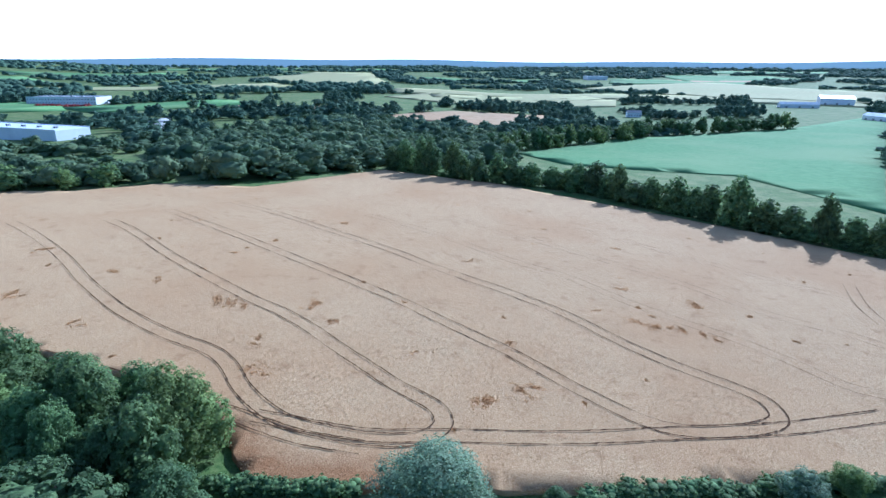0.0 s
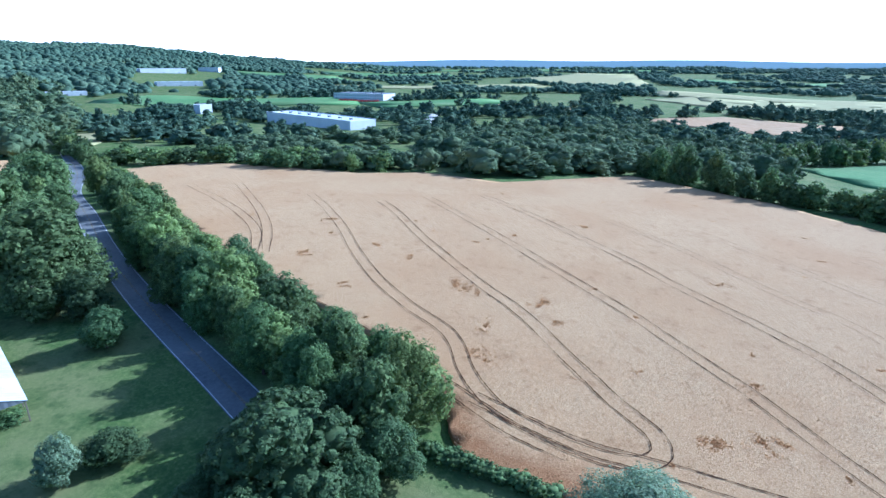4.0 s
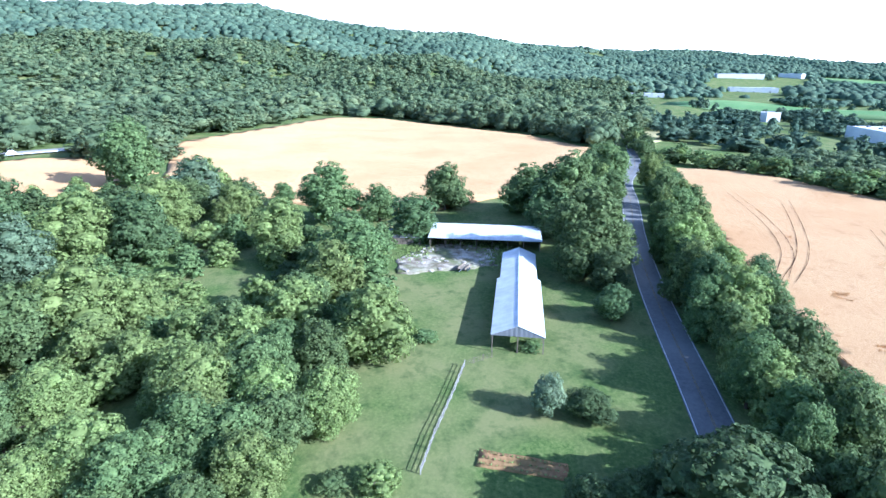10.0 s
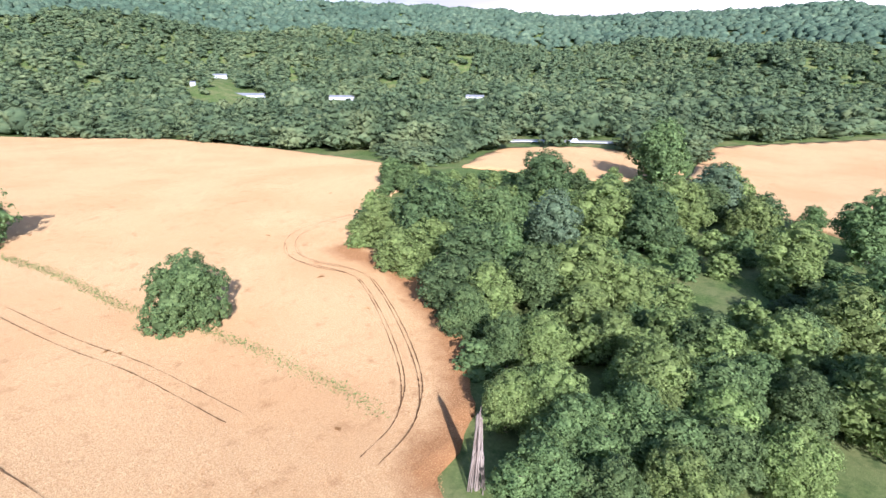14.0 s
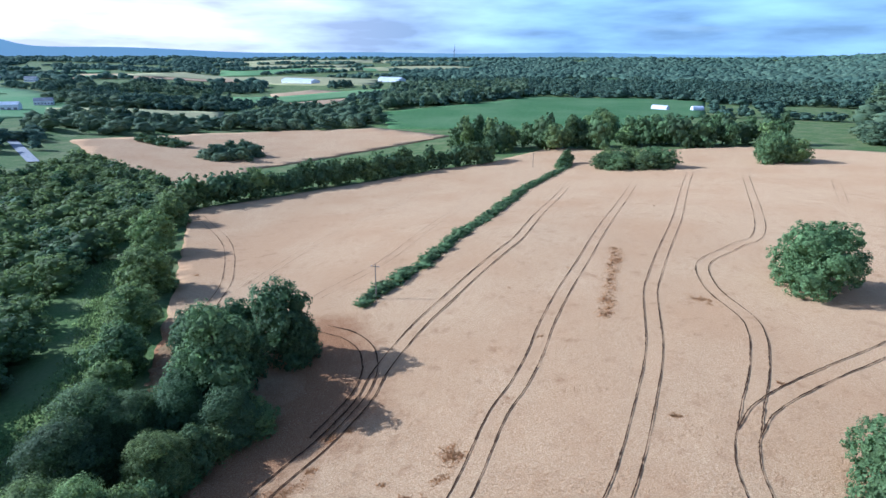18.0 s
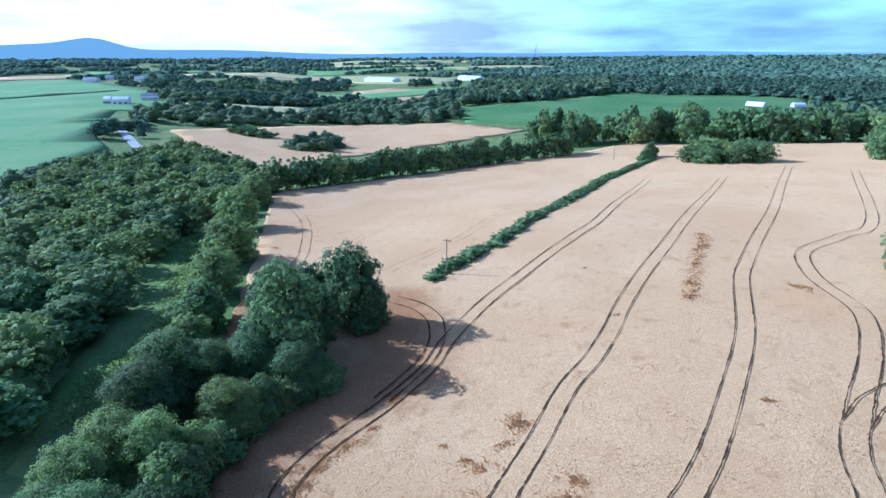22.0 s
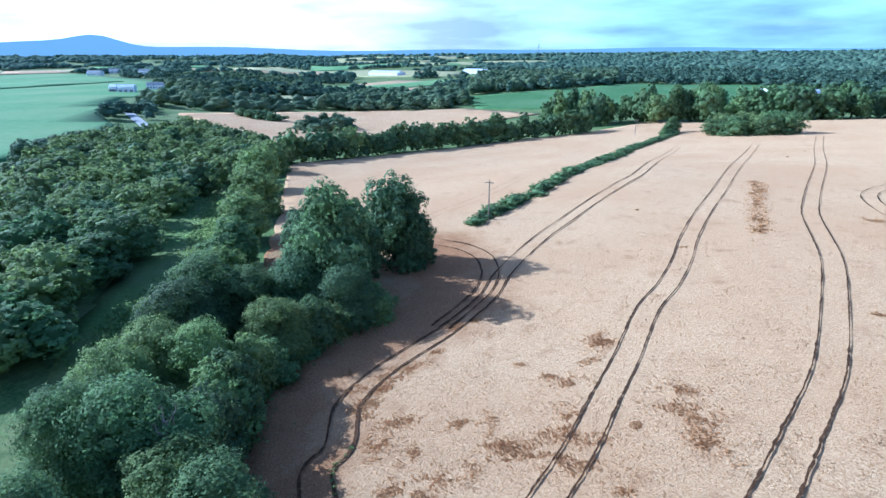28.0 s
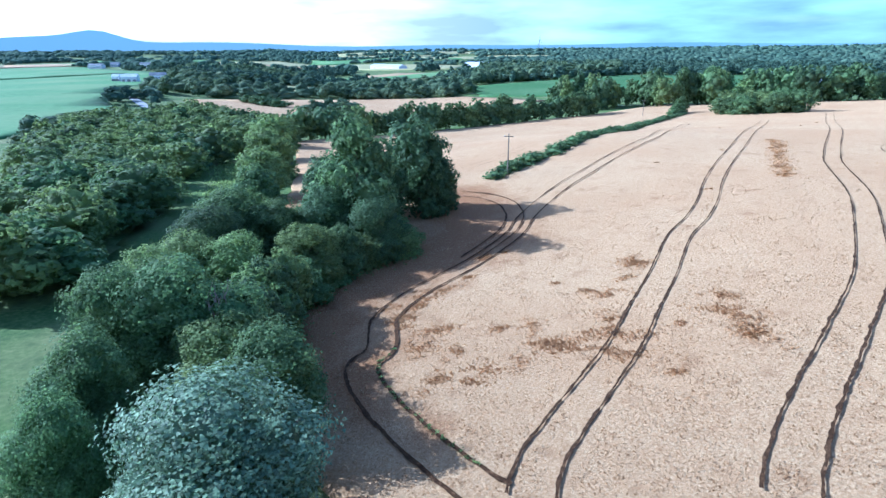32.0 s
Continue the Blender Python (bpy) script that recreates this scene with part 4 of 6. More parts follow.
# ---- ground ----
steps = np.sinh(np.linspace(-1, 1, 221) * 5.2) / math.sinh(5.2) * 4950
gx, gy = np.meshgrid(steps, steps)
gz = ground_z(gx, gy)
n = len(steps)
idx = np.arange(n * n).reshape(n, n)
quads = np.stack([idx[:-1, :-1], idx[:-1, 1:], idx[1:, 1:], idx[1:, :-1]], -1).reshape(-1, 4)
tagged(new("ground", big_mesh("ground", np.stack([gx, gy, gz], -1).reshape(-1, 3), quads, grass, True)), "rough green grassland rolling out to the wooded hills", "ground", "", "structure")

# ---- fields ----
field("wheat_field_1", WHEAT_NORTH, wheat, 0.7, 4, "ripe tan wheat field with wheel tracks beside the road", wobble=1.5, ripple=0.12,
      thin=((EDGE_NORTH, 7), (ROW_FIELD_LINE, 13), (TREE_LINE_NORTH, 9)))
field("wheat_field_2", WHEAT_WEST, wheat, 0.7, 10, "pale ripe wheat field below the wooded ridge", wobble=2.0, ripple=0.12)
field("wheat_field_3", WHEAT_STRIP, wheat, 0.7, 8, "small strip of ripe wheat behind the thicket", wobble=2.0)
field("wheat_field_4", WHEAT_SOUTH, wheat, 0.7, 4, "broad ripe wheat field with curving wheel tracks", wobble=1.2, ripple=0.12,
      thin=((EDGE_THICKET, 9), (EDGE_HEDGE, 17), (EDGE_CLUMP, 15), (RED_GAP + RED_GAP[:1], 8), (S1[13:17], 4), (TREE_LINE_EAST, 9)))
field("stubble_field", FIELD_EAST, wheat, 0.7, 14, "pinkish ripe wheat field beyond the tree line", wobble=3)
field("soybean_field", FIELD_SOY, soy, 0.5, 20, "flat green soybean field in front of a wood", wobble=3)
field("pasture_1", FIELD_GREEN_EAST, pasture, 0.4, 40, "wide bluish-green pasture beside the lane")
field("brown_field", FIELD_BROWN_FAR, stubble, 0.8, 40, "far brown stubble field among trees")
field("hay_field_1", FIELD_PALE_FAR_1, hay, 1.5, 60, "far pale green hay field")
field("hay_field_2", FIELD_PALE_FAR_2, pasture, 1.5, 60, "far green field among woods")
field("pasture_2", FIELD_GREEN_NORTH, pasture, 0.4, 25, "smooth green pasture behind the tree line")
field("brown_field_2", FIELD_BROWN_NORTH, stubble, 0.6, 25, "brown stubble field behind the woods")
field("hay_field_3", FIELD_PALE_NORTH, hay, 1.2, 50, "pale hay field with a dark tree row")
field("hay_field_4", FIELD_PALE_NORTH_2, hay, 1.5, 60, "pale yellow-green hay field in the distance")
field("hay_field_5", FIELD_FAR_GREEN, hay, 2.0, 120, "far pale green pasture")
field("hay_field_6", FIELD_PALE_EAST, hay, 0.8, 30, "pale hay field between belts of trees")
field("verge_meadow", GRASS_FAR, hay, 0.4, 15, "bright mown verge at the far road junction", "grass")
# patchwork of small far fields on the plain
PATCHES = []
patch_rng = random.Random(17)
for k in range(40):
    a, d = radians(patch_rng.uniform(-112, 48)), patch_rng.uniform(900, 4300)
    px, py = -math.sin(a) * d, math.cos(a) * d
    w, l, turn = patch_rng.uniform(60, 130) * (0.6 + d / 2500), patch_rng.uniform(110, 260) * (0.6 + d / 2500), a + patch_rng.uniform(-0.35, 0.35)
    PATCHES.append([(px + math.cos(turn) * u * l - math.sin(turn) * v * w, py + math.sin(turn) * u * l + math.cos(turn) * v * w) for u, v in ((-1, -1), (1, -0.9), (0.95, 1), (-1.05, 0.9))])
    kind_mat, word = patch_rng.choice(((hay, "pale hay field"), (pasture, "green pasture"), (hay, "yellow-green hay field"), (stubble, "tan stubble field"), (pasture, "green pasture")))
    field("far_field", PATCHES[-1], kind_mat, 1.2, 60 + d * 0.02, "small " + word + " among the woods of the plain")
field("mown_lane", LANE_GRASS, lawn, 0.15, 4, "mown grass lane between tree rows", "grass", wobble=2)

ragged_sheet("bare_soil", RED_GAP, soil, 0.78, 0.6, 3.0, 0.1, "bare red soil between hedge and tree clump", "bare soil", "structure")
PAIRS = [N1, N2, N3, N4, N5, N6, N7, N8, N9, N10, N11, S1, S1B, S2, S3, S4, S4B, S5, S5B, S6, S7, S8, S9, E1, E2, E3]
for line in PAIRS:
    track = thing("wheel_tracks", pose(0, 0, 0), "pair of flat brown tractor wheel tracks on the wheat, groove shade in their colour", "wheel track", "tramlines in the wheat", "structure")
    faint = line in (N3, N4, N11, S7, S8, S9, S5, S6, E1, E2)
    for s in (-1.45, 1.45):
        ribbon("rut", line, 0.24 if faint else (0.38 if line in (S1, S1B) else 0.25), 0.84, pressed_straw if faint else shaded_track_soil, step=0.5, ragged=0.15, off=s, parent=track, closing=True, faint=0.3 if faint else 0.0)

# ---- road ----
ROAD = ROAD_EXT + ROAD_CENTER
ribbon("road", ROAD, 6.4, 0.12, asphalt, "dark two-lane asphalt country road, partly in tree shade", "road", "structure", 2.0)
for off in (-2.95, 2.95):
    ribbon("road_edge_line", ROAD, 0.13, 0.135, white_line, "thin white painted road edge line", "road marking", "structure", 2.0, 0, off)
for off in (-0.12, 0.12):
    ribbon("road_center_line", ROAD, 0.08, 0.135, yellow_line, "thin yellow painted centre line", "road marking", "structure", 2.0, 0, off)

# ---- trees ----
def ico(sub):
    bm = bmesh.new()
    bmesh.ops.create_icosphere(bm, subdivisions=sub, radius=1)
    v = np.array([p.co[:] for p in bm.verts])
    f = np.array([[q.index for q in p.verts] for p in bm.faces])
    bm.free()
    return v, f


ICO1, ICO2 = ico(1), ico(2)


def crown_masses(rng, shape, low, count):
    """The big boughs of a crown as (centre, radius), in a tree 10 m high and 4 m in radius."""
    z0 = max(low * 10, 0) + 1.5
    if shape == "dome":
        made = [((0, 0, 4.6), 3.2), ((0, 0, 6.6), 2.6)]
        spread, fat = 1.25, 1.35
    elif shape == "tall":
        made = [((0, 0, 4.0), 1.7), ((0, 0, 6.6), 1.5)]
        spread, fat = 0.62, 0.88
    else:
        made = [((0, 0, 5.0), 2.3)]
        spread, fat = 1.0, 1.0
    for i in range(count):
        u = (i + 0.5) / count
        reach = 2.15 * math.sqrt(max(0.12, 1 - (1.7 * u - 0.75) ** 2)) * rng.uniform(0.72, 1.14) * spread
        a = i * 2.4 + rng.uniform(-0.5, 0.5)
        made.append(((math.cos(a) * reach, math.sin(a) * reach, z0 + (8.1 - z0) * u + rng.uniform(-0.3, 0.3)), rng.uniform(1.2, 1.95) * (1.08 - 0.28 * u) * fat))
    if shape != "dome":
        made.append(((rng.uniform(-0.6, 0.6), rng.uniform(-0.6, 0.6), 8.55), 1.25 * fat))
    return np.array([c for c, _ in made]), np.array([r for _, r in made])


def unit(v):
    return v / (np.linalg.norm(v, axis=-1, keepdims=True) + 1e-9)


def crown_mesh(seed, lobes, leaves, size, low=0.12, shape="round", lobe=1.0, boughs=8, ball=None, core=0.8, loose=1.12):
    """Small pointed leaves in ragged tufts all over the outside of a crown's boughs; 10 m high and 4 m in radius before it is scaled."""
    rng = np.random.default_rng(seed)
    mid, rad = crown_masses(rng, shape, low, boughs)
    core *= 0.9 if shape == "dome" and ball is None else 1.0
    ball = ball or ICO2
    verts, faces, count = [], [], 0
    for c, r in zip(mid, rad):
        verts.append(ball[0] * r * core * rng.uniform(0.9, 1.06, (len(ball[0]), 1)) + c)
        faces.append(ball[1] + count)
        count += len(ball[0])
    at, way = [], []
    for i, (c, r) in enumerate(zip(mid, rad)):
        k = np.arange(max(6, round(lobes * 2.1 * r * r / (rad**2).sum()))) + 0.5
        z = 1 - 2 * k / len(k)
        a = k * 2.39996 + rng.uniform(0, 6)
        d = unit(np.stack([np.cos(a) * np.sqrt(1 - z * z), np.sin(a) * np.sqrt(1 - z * z), z], -1) + rng.normal(scale=0.1, size=(len(k), 3)))
        p = c + d * r * rng.uniform(0.8, 0.98 + 0.1 * loose, (len(k), 1))
        gap = np.linalg.norm(p[:, None] - mid[None], axis=2) / rad[None]
        gap[:, i] = 9
        ok = (gap.min(1) > 0.9) & (p[:, 2] > 0.2)
        at.append(p[ok])
        way.append(d[ok])
    at, way = np.concatenate(at), np.concatenate(way)
    rl = np.repeat(rng.uniform(0.34, 0.78, len(at)) * lobe, leaves)[:, None]
    at, way = np.repeat(at, leaves, 0), np.repeat(way, leaves, 0)
    n = len(at)
    d = unit(way * 0.75 + rng.normal(size=(n, 3)) * 0.62 + (0, 0, 0.15))
    base = at + d * rl * rng.uniform(0.5, loose, (n, 1))
    nrm = unit(d + way * 0.4 + rng.normal(scale=0.36, size=(n, 3)) + (0, 0, 0.2))
    tan = unit(np.cross(nrm, rng.normal(size=(n, 3))))
    bit = np.cross(nrm, tan)
    s = size * rng.uniform(0.6, 1.5, (n, 1))
    tri = np.stack([base - tan * s - bit * s * 0.5, base + tan * s - bit * s * 0.5, base + bit * s * 1.3 + nrm * s * 0.25], 1).reshape(-1, 3)
    faces.append(np.arange(len(tri)).reshape(-1, 3) + count)
    verts.append(tri)
    v = np.concatenate(verts)
    f = np.concatenate(faces)
    v[:, 2] = np.maximum(v[:, 2], 0.1)
    return v, np.c_[f, f[:, 2]]


def mixed_mesh(name, v, f, mat, smooth=False):
    """A mesh of quads and of triangles written as quads with a doubled corner."""
    tri = f[:, 2] == f[:, 3]
    me = bpy.data.meshes.new(name)
    loops = np.concatenate([f[tri][:, :3].ravel(), f[~tri].ravel()]).astype(np.int32)
    total = np.concatenate([np.full(tri.sum(), 3), np.full((~tri).sum(), 4)]).astype(np.int32)
    me.vertices.add(len(v))
    me.vertices.foreach_set("co", v.astype(np.float32).ravel())
    me.loops.add(len(loops))
    me.loops.foreach_set("vertex_index", loops)
    me.polygons.add(len(total))
    me.polygons.foreach_set("loop_start", np.concatenate([[0], np.cumsum(total)[:-1]]).astype(np.int32))
    me.polygons.foreach_set("loop_total", total)
    me.materials.append(mat)
    if smooth:
        me.polygons.foreach_set("use_smooth", np.ones(len(total), bool))
    me.update(calc_edges=True)
    return me


def limb(bm, a, b, ra, rb, sides=6):
    a, b = Vector(a), Vector(b)
    turn = (b - a).to_track_quat("Z", "Y").to_matrix().to_4x4()
    rings = []
    for p, r in ((a, ra), ((a + b) / 2 + Vector((random.uniform(-1, 1), random.uniform(-1, 1), 0)) * ra * 0.5, (ra + rb) / 2), (b, rb)):
        m = Matrix.Translation(p) @ turn
        rings.append([bm.verts.new(m @ Vector((math.cos(k * 2 * math.pi / sides) * r, math.sin(k * 2 * math.pi / sides) * r, 0))) for k in range(sides)])
    for lo, hi in zip(rings, rings[1:]):
        for k in range(sides):
            bm.faces.new((lo[k], lo[(k + 1) % sides], hi[(k + 1) % sides], hi[k]))
    bm.faces.new(rings[-1])


def trunk_bm(seed, thick=0.28, limbs=7, top=8.2):
    random.seed(seed)
    bm = bmesh.new()
    limb(bm, (0, 0, -0.8), (0.1, 0.05, top * 0.5), thick, thick * 0.6, 8)
    limb(bm, (0.1, 0.05, top * 0.5), (0, 0.1, top), thick * 0.6, 0.05)
    for i in range(limbs):
        a = i * 2.4 + random.random()
        z = random.uniform(1.6, top * 0.7)
        r = random.uniform(1.6, 2.9)
        limb(bm, (0.05, 0.03, z), (math.cos(a) * r, math.sin(a) * r, z + random.uniform(0.9, 2.2)), thick * 0.42, 0.04, 5)
    return bm


def make_tree(name, seed, mat, label, category="tree", lobes=150, leaves=66, size=0.115, low=0.06, shape="round", group="", lobe=1.2, core=0.76, loose=1.2):
    """One tree at the origin, 10 m high, 4 m in radius; all others of its kind are copies of it."""
    tree = thing(name, pose(0, 0, 0), label, category, group)
    v, f = crown_mesh(seed, lobes, leaves, size, low, shape, lobe, core=core, loose=loose)
    crown = new("crown", mixed_mesh("crown", v, f, mat, True))
    crown.parent = tree
    part("trunk", trunk_bm(seed), bark, tree, "grey-brown bark")
    return tree


HI = [make_tree("tree", 11, leaf, "leafy green broadleaf tree with a lumpy full crown"),
      make_tree("tree", 12, leaf_light, "light green broadleaf tree with a loose crown"),
      make_tree("tree", 13, leaf_dark, "dark green dense broadleaf tree"),
      make_tree("tree", 14, leaf, "tall green roadside tree with an uneven crown", shape="tall"),
      make_tree("tree", 15, leaf_silver, "silvery green tree with small pale leaves"),
      make_tree("tree", 16, leaf_dark, "vine-hung dark green tree at the field edge", low=0.0)]
MID = [make_tree("tree", 31 + k, mat, label, lobes=100, leaves=20, size=0.24, low=0.02, shape=shape)
       for k, (mat, label, shape) in enumerate(((leaf, "green broadleaf tree in a tree row", "round"), (leaf_dark, "dark green broadleaf tree in a tree row", "round"),
                                                (leaf_light, "lighter green tree in a tree row", "round"), (leaf, "tall narrow green tree", "tall")))]
THK = [make_tree("tree", 21 + k, mat, label, lobes=120, leaves=46, size=0.145, low=0.0, shape=shape)
       for k, (mat, label, shape) in enumerate(((leaf, "green broadleaf tree in the thicket", "round"), (leaf_light, "light green broadleaf tree in the thicket", "round"),
                                                (leaf_dark, "dark green broadleaf tree in the thicket", "round"), (leaf, "tall green tree of the roadside row", "tall"),
                                                (leaf_grey, "greyish green tree in the thicket", "round")))]
BUSH = [make_tree("bush", 41, leaf, "rounded green bush standing in the wheat", "bush", 320, 48, 0.115, -0.06, "dome", "", 1.0),
        make_tree("bush", 42, leaf_silver, "pale green bush with small leaves", "bush", 120, 70, 0.11, -0.05, "dome"),
        make_tree("bush", 43, leaf, "low dense green hedge shrub", "bush", 34, 18, 0.32, -0.05, "dome"),
        make_tree("bush", 44, leaf, "green bush in a row across the wheat", "bush", 110, 24, 0.2, -0.05, "dome"),
        make_tree("bush", 45, leaf_light, "lighter green bush in a row across the wheat", "bush", 110, 24, 0.2, -0.05, "dome")]
DOME = make_tree("tree", 51, leaf_dark, "large dense round dark green tree", lobes=360, leaves=60, size=0.11, low=-0.02, shape="dome", lobe=0.72)
SILVER = make_tree("tree", 52, leaf_silver, "silvery olive-green tree with small fluttering leaves", lobes=180, leaves=190, size=0.062, low=0.0, lobe=1.35, core=0.68, loose=1.35)
CLOSE = [make_tree("tree", 61, leaf, "leafy green hedge tree hung with vines", lobes=180, leaves=165, size=0.08, low=0.0, lobe=1.35, core=0.68, loose=1.35),
         make_tree("tree", 62, leaf_light, "light green hedge tree with fine loose foliage", lobes=180, leaves=165, size=0.08, low=0.02, lobe=1.35, core=0.68, loose=1.35),
         make_tree("tree", 63, leaf_dark, "dark green vine-hung tree at the wheat's edge", lobes=180, leaves=165, size=0.08, low=0.0, lobe=1.35, core=0.68, loose=1.35)]
used = set()
tree_rng = random.Random(5)


def plant(proto, x, y, h, r, group="", sink=0.3):
    """Set a copy of a tree on the ground."""
    z = float(ground_z(x, y))
    m = pose(x, y, z - sink, 0, 0, tree_rng.uniform(0, 360)) @ Matrix.Diagonal((r / 4, r / 4 * tree_rng.uniform(0.92, 1.08), h / 10, 1))
    if proto.name not in used:
        used.add(proto.name)
        proto.matrix_basis = m
        ob = proto
    else:
        ob = copy_thing(proto, pose(0, 0, 0))
        ob.matrix_basis = m
    if group:
        ob["group"] = group
    return ob


def pick(kinds, weights):
    return tree_rng.choices(kinds, weights)[0]


for rows, group, weights in ((ROW_FIELD_TREES, "trees between road and wheat", (4, 6, 0, 4, 0, 0)), (ROW_ROAD_TREES, "trees beside the road", (5, 2, 2, 2, 0, 0)),
                             (ORCHARD_TREES, "trees behind the barn", (5, 3, 3, 0, 0, 0)), (FRONT_BUSH_TREES[1:], "shrubs along the garden edge", (0, 1, 1, 0, 2, 0)), (THICKET_TREES, "thicket", (4, 6, 2, 1, 1, 0)),
                             (THICKET_B_TREES, "thicket", (5, 8, 1, 1, 0, 0)), (THICKET_C_TREES, "thicket", (5, 8, 1, 1, 0, 0)), (THICKET_D_TREES, "thicket", (6, 4, 1, 0, 0, 0)),
                             (NEAR_DARK_TREES, "trees beside the lawn", (0, 0, 1, 0, 0, 0)),
                             (CLUMP_TREES, "clump at the wheat's edge", (3, 0, 4, 0, 0, 0)), (LANE_TREES_TREES, "tree strip along the mown lane", (3, 4, 0, 0, 0, 0)),
                             (VINES_TREES, "overgrown hedge along the wheat", (4, 7, 0, 0, 0, 2)), (NEAR_LAST_TREES, "overgrown hedge along the wheat", (2, 3, 0, 0, 0, 0))):
    for x, y, h, r in rows:
        near = x * x + y * y < 88**2
        if rows in (VINES_TREES, NEAR_LAST_TREES):
            plant(pick(CLOSE, (6, 4, 2)), x, y, h, r, group)
            continue
        plant(pick(HI if near else THK, weights if near else weights[:5]), x, y, h, r, group)
for x, y, h, r in ROUND_TREE_TREES:
    plant(DOME, x, y, h, r * 1.05)
for i, (x, y, h, r) in enumerate(LAWN_TREES):
    plant(HI[4] if i == 1 else HI[2], x, y, h, r, "small trees on the lawn")
for x, y, h, r in FRONT_BUSH_TREES[:1]:
    plant(SILVER, x, y, h, r)
for x, y, h, r in NEAR_LAST2_TREES:
    plant(SILVER, x, y, h, r * 1.22)
for i, (x, y, h, r) in enumerate(NEAR_LAST3_TREES):
    plant(CLOSE[1] if i < 1 else CLOSE[0], x, y, h, r, "overgrown hedge along the wheat")
for x, y, h, r in LAWN_SHRUB_TREES:
    plant(BUSH[3] if x < -58 else BUSH[4], x, y, h, r, "shrubs on the lawn", 0.1)
for i, (x, y, h, r) in enumerate(BUSHES_TREES):
    d = Vector((x, y)).normalized() * r * 0.4
    if r < 11:
        plant(BUSH[0], x + d.x, y + d.y, min(h, r * 1.95), r * 0.86, "bushes in the wheat")
        continue
    for k in range(5):
        a, q = k * 2.4 + i, r * (0.0 if k == 0 else 0.62)
        plant(BUSH[4] if k % 2 else BUSH[3], x + d.x + math.cos(a) * q, y + d.y + math.sin(a) * q, h * tree_rng.uniform(0.85, 1.15), r * 0.5, "bushes in the wheat")


def scatter(poly, gap, seed):
    rng = np.random.default_rng(seed)
    xs, ys = [p[0] for p in poly], [p[1] for p in poly]
    gx, gy = np.meshgrid(np.arange(min(xs), max(xs), gap), np.arange(min(ys), max(ys), gap))
    gx = gx + rng.uniform(-0.42, 0.42, gx.shape) * gap
    gy = gy + rng.uniform(-0.42, 0.42, gy.shape) * gap
    ok = inside(gx.ravel(), gy.ravel(), poly)
    return gx.ravel()[ok], gy.ravel()[ok], rng


def row(line, gap, h, r, kinds, weights, group, spread=2.0):
    for p in straight(line, gap, False):
        x, y = p.x + tree_rng.uniform(-spread, spread), p.y + tree_rng.uniform(-spread, spread)
        k = tree_rng.uniform(0.62, 1.25)
        plant(pick(kinds, weights), x, y, h * k, r * tree_rng.uniform(0.8, 1.2), group)


row(TREE_LINE_NORTH, 8.5, 15, 6.2, MID, (5, 4, 1, 3), "tree line behind the wheat")
row(TREE_LINE_NORTH, 7.5, 5.5, 4.6, BUSH[3:], (4, 2), "tree line behind the wheat", 1.5)
row(BUSH_ROW, 3.6, 17.5, 7, BUSH[3:], (4, 2), "bush row in the wheat", 2)
row(HEDGE_LINE, 1.8, 2.8, 2.4, BUSH[2:3], (1,), "low hedge in the wheat", 0.8)
for x, y, h, r in ((289, -193, 10, 4.6), (284, -187, 7, 4.2), (279, -182, 5.5, 3.8)):
    plant(THK[0], x, y, h, r, "low hedge in the wheat")
row(ROW_FIELD_LINE, 6, 10, 4.6, THK, (4, 6, 1, 3, 0), "trees between road and wheat", 2.5)
row(ROW_FIELD_END, 7, 6, 3.6, THK, (4, 6, 1, 0, 0), "trees between road and wheat", 2)
row(ROAD_INNER_LINE, 5.5, 13, 4.6, THK, (4, 6, 1, 2, 0), "trees between road and wheat", 0.8)
row(ROW_ROAD_LINE, 8, 12, 6, THK, (5, 2, 3, 1, 0), "trees beside the road", 3)
row(HEDGE_FIELD, 4.2, 8, 4.2, THK, (4, 5, 2, 0, 0), "overgrown hedge along the wheat", 1.2)
row(FRONT_HEDGE_1, 0.9, 2.2, 1.4, BUSH[2:3], (1,), "low hedge by the garden", 0.5)
row(FRONT_HEDGE_2, 1.3, 2.0, 1.5, BUSH[2:3], (1,), "low hedge by the garden", 0.6)


# ---- far woods ----
LOW = [crown_mesh(60 + k, 34, 7, 0.4, -0.05, "dome" if k % 2 else "round", 0.9, 4, ICO1, 1.0) for k in range(6)]
FINE = [crown_mesh(86 + k, 95, 19, 0.23, -0.03, "dome" if k % 2 else "round", 1.1, 5, ICO1) for k in range(6)]
MIDA = [crown_mesh(90 + k, 46, 13, 0.37, -0.03, "dome" if k % 2 else "round", 1.1, 4, ICO1) for k in range(6)]
THKA = [crown_mesh(95 + k, 80, 16, 0.26, -0.03, "round", 1.0, 8, ICO1) for k in range(3)]
LOWER = [crown_mesh(70 + k, 18, 5, 0.5, -0.05, "dome" if k % 2 else "round", 0.9, 2, ICO1, 1.04) for k in range(6)]
BLOB, SHELL = [], []
for k in range(6):
    rng = np.random.default_rng(80 + k)
    top_half = ICO1[1][ICO1[0][ICO1[1]].mean(1)[:, 2] > -0.35]
    shell = ICO1[0] * rng.uniform(0.8, 1.12, (len(ICO1[0]), 1)) * (4, 4, 5.2) + (0, 0, 4.8)
    SHELL.append((shell, np.c_[top_half, top_half[:, 2]]))
    BLOB.append(crown_mesh(110 + k, 8, 3, 0.8, -0.05, "round", 1.2, 2, (ICO1[0], top_half), 1.08))


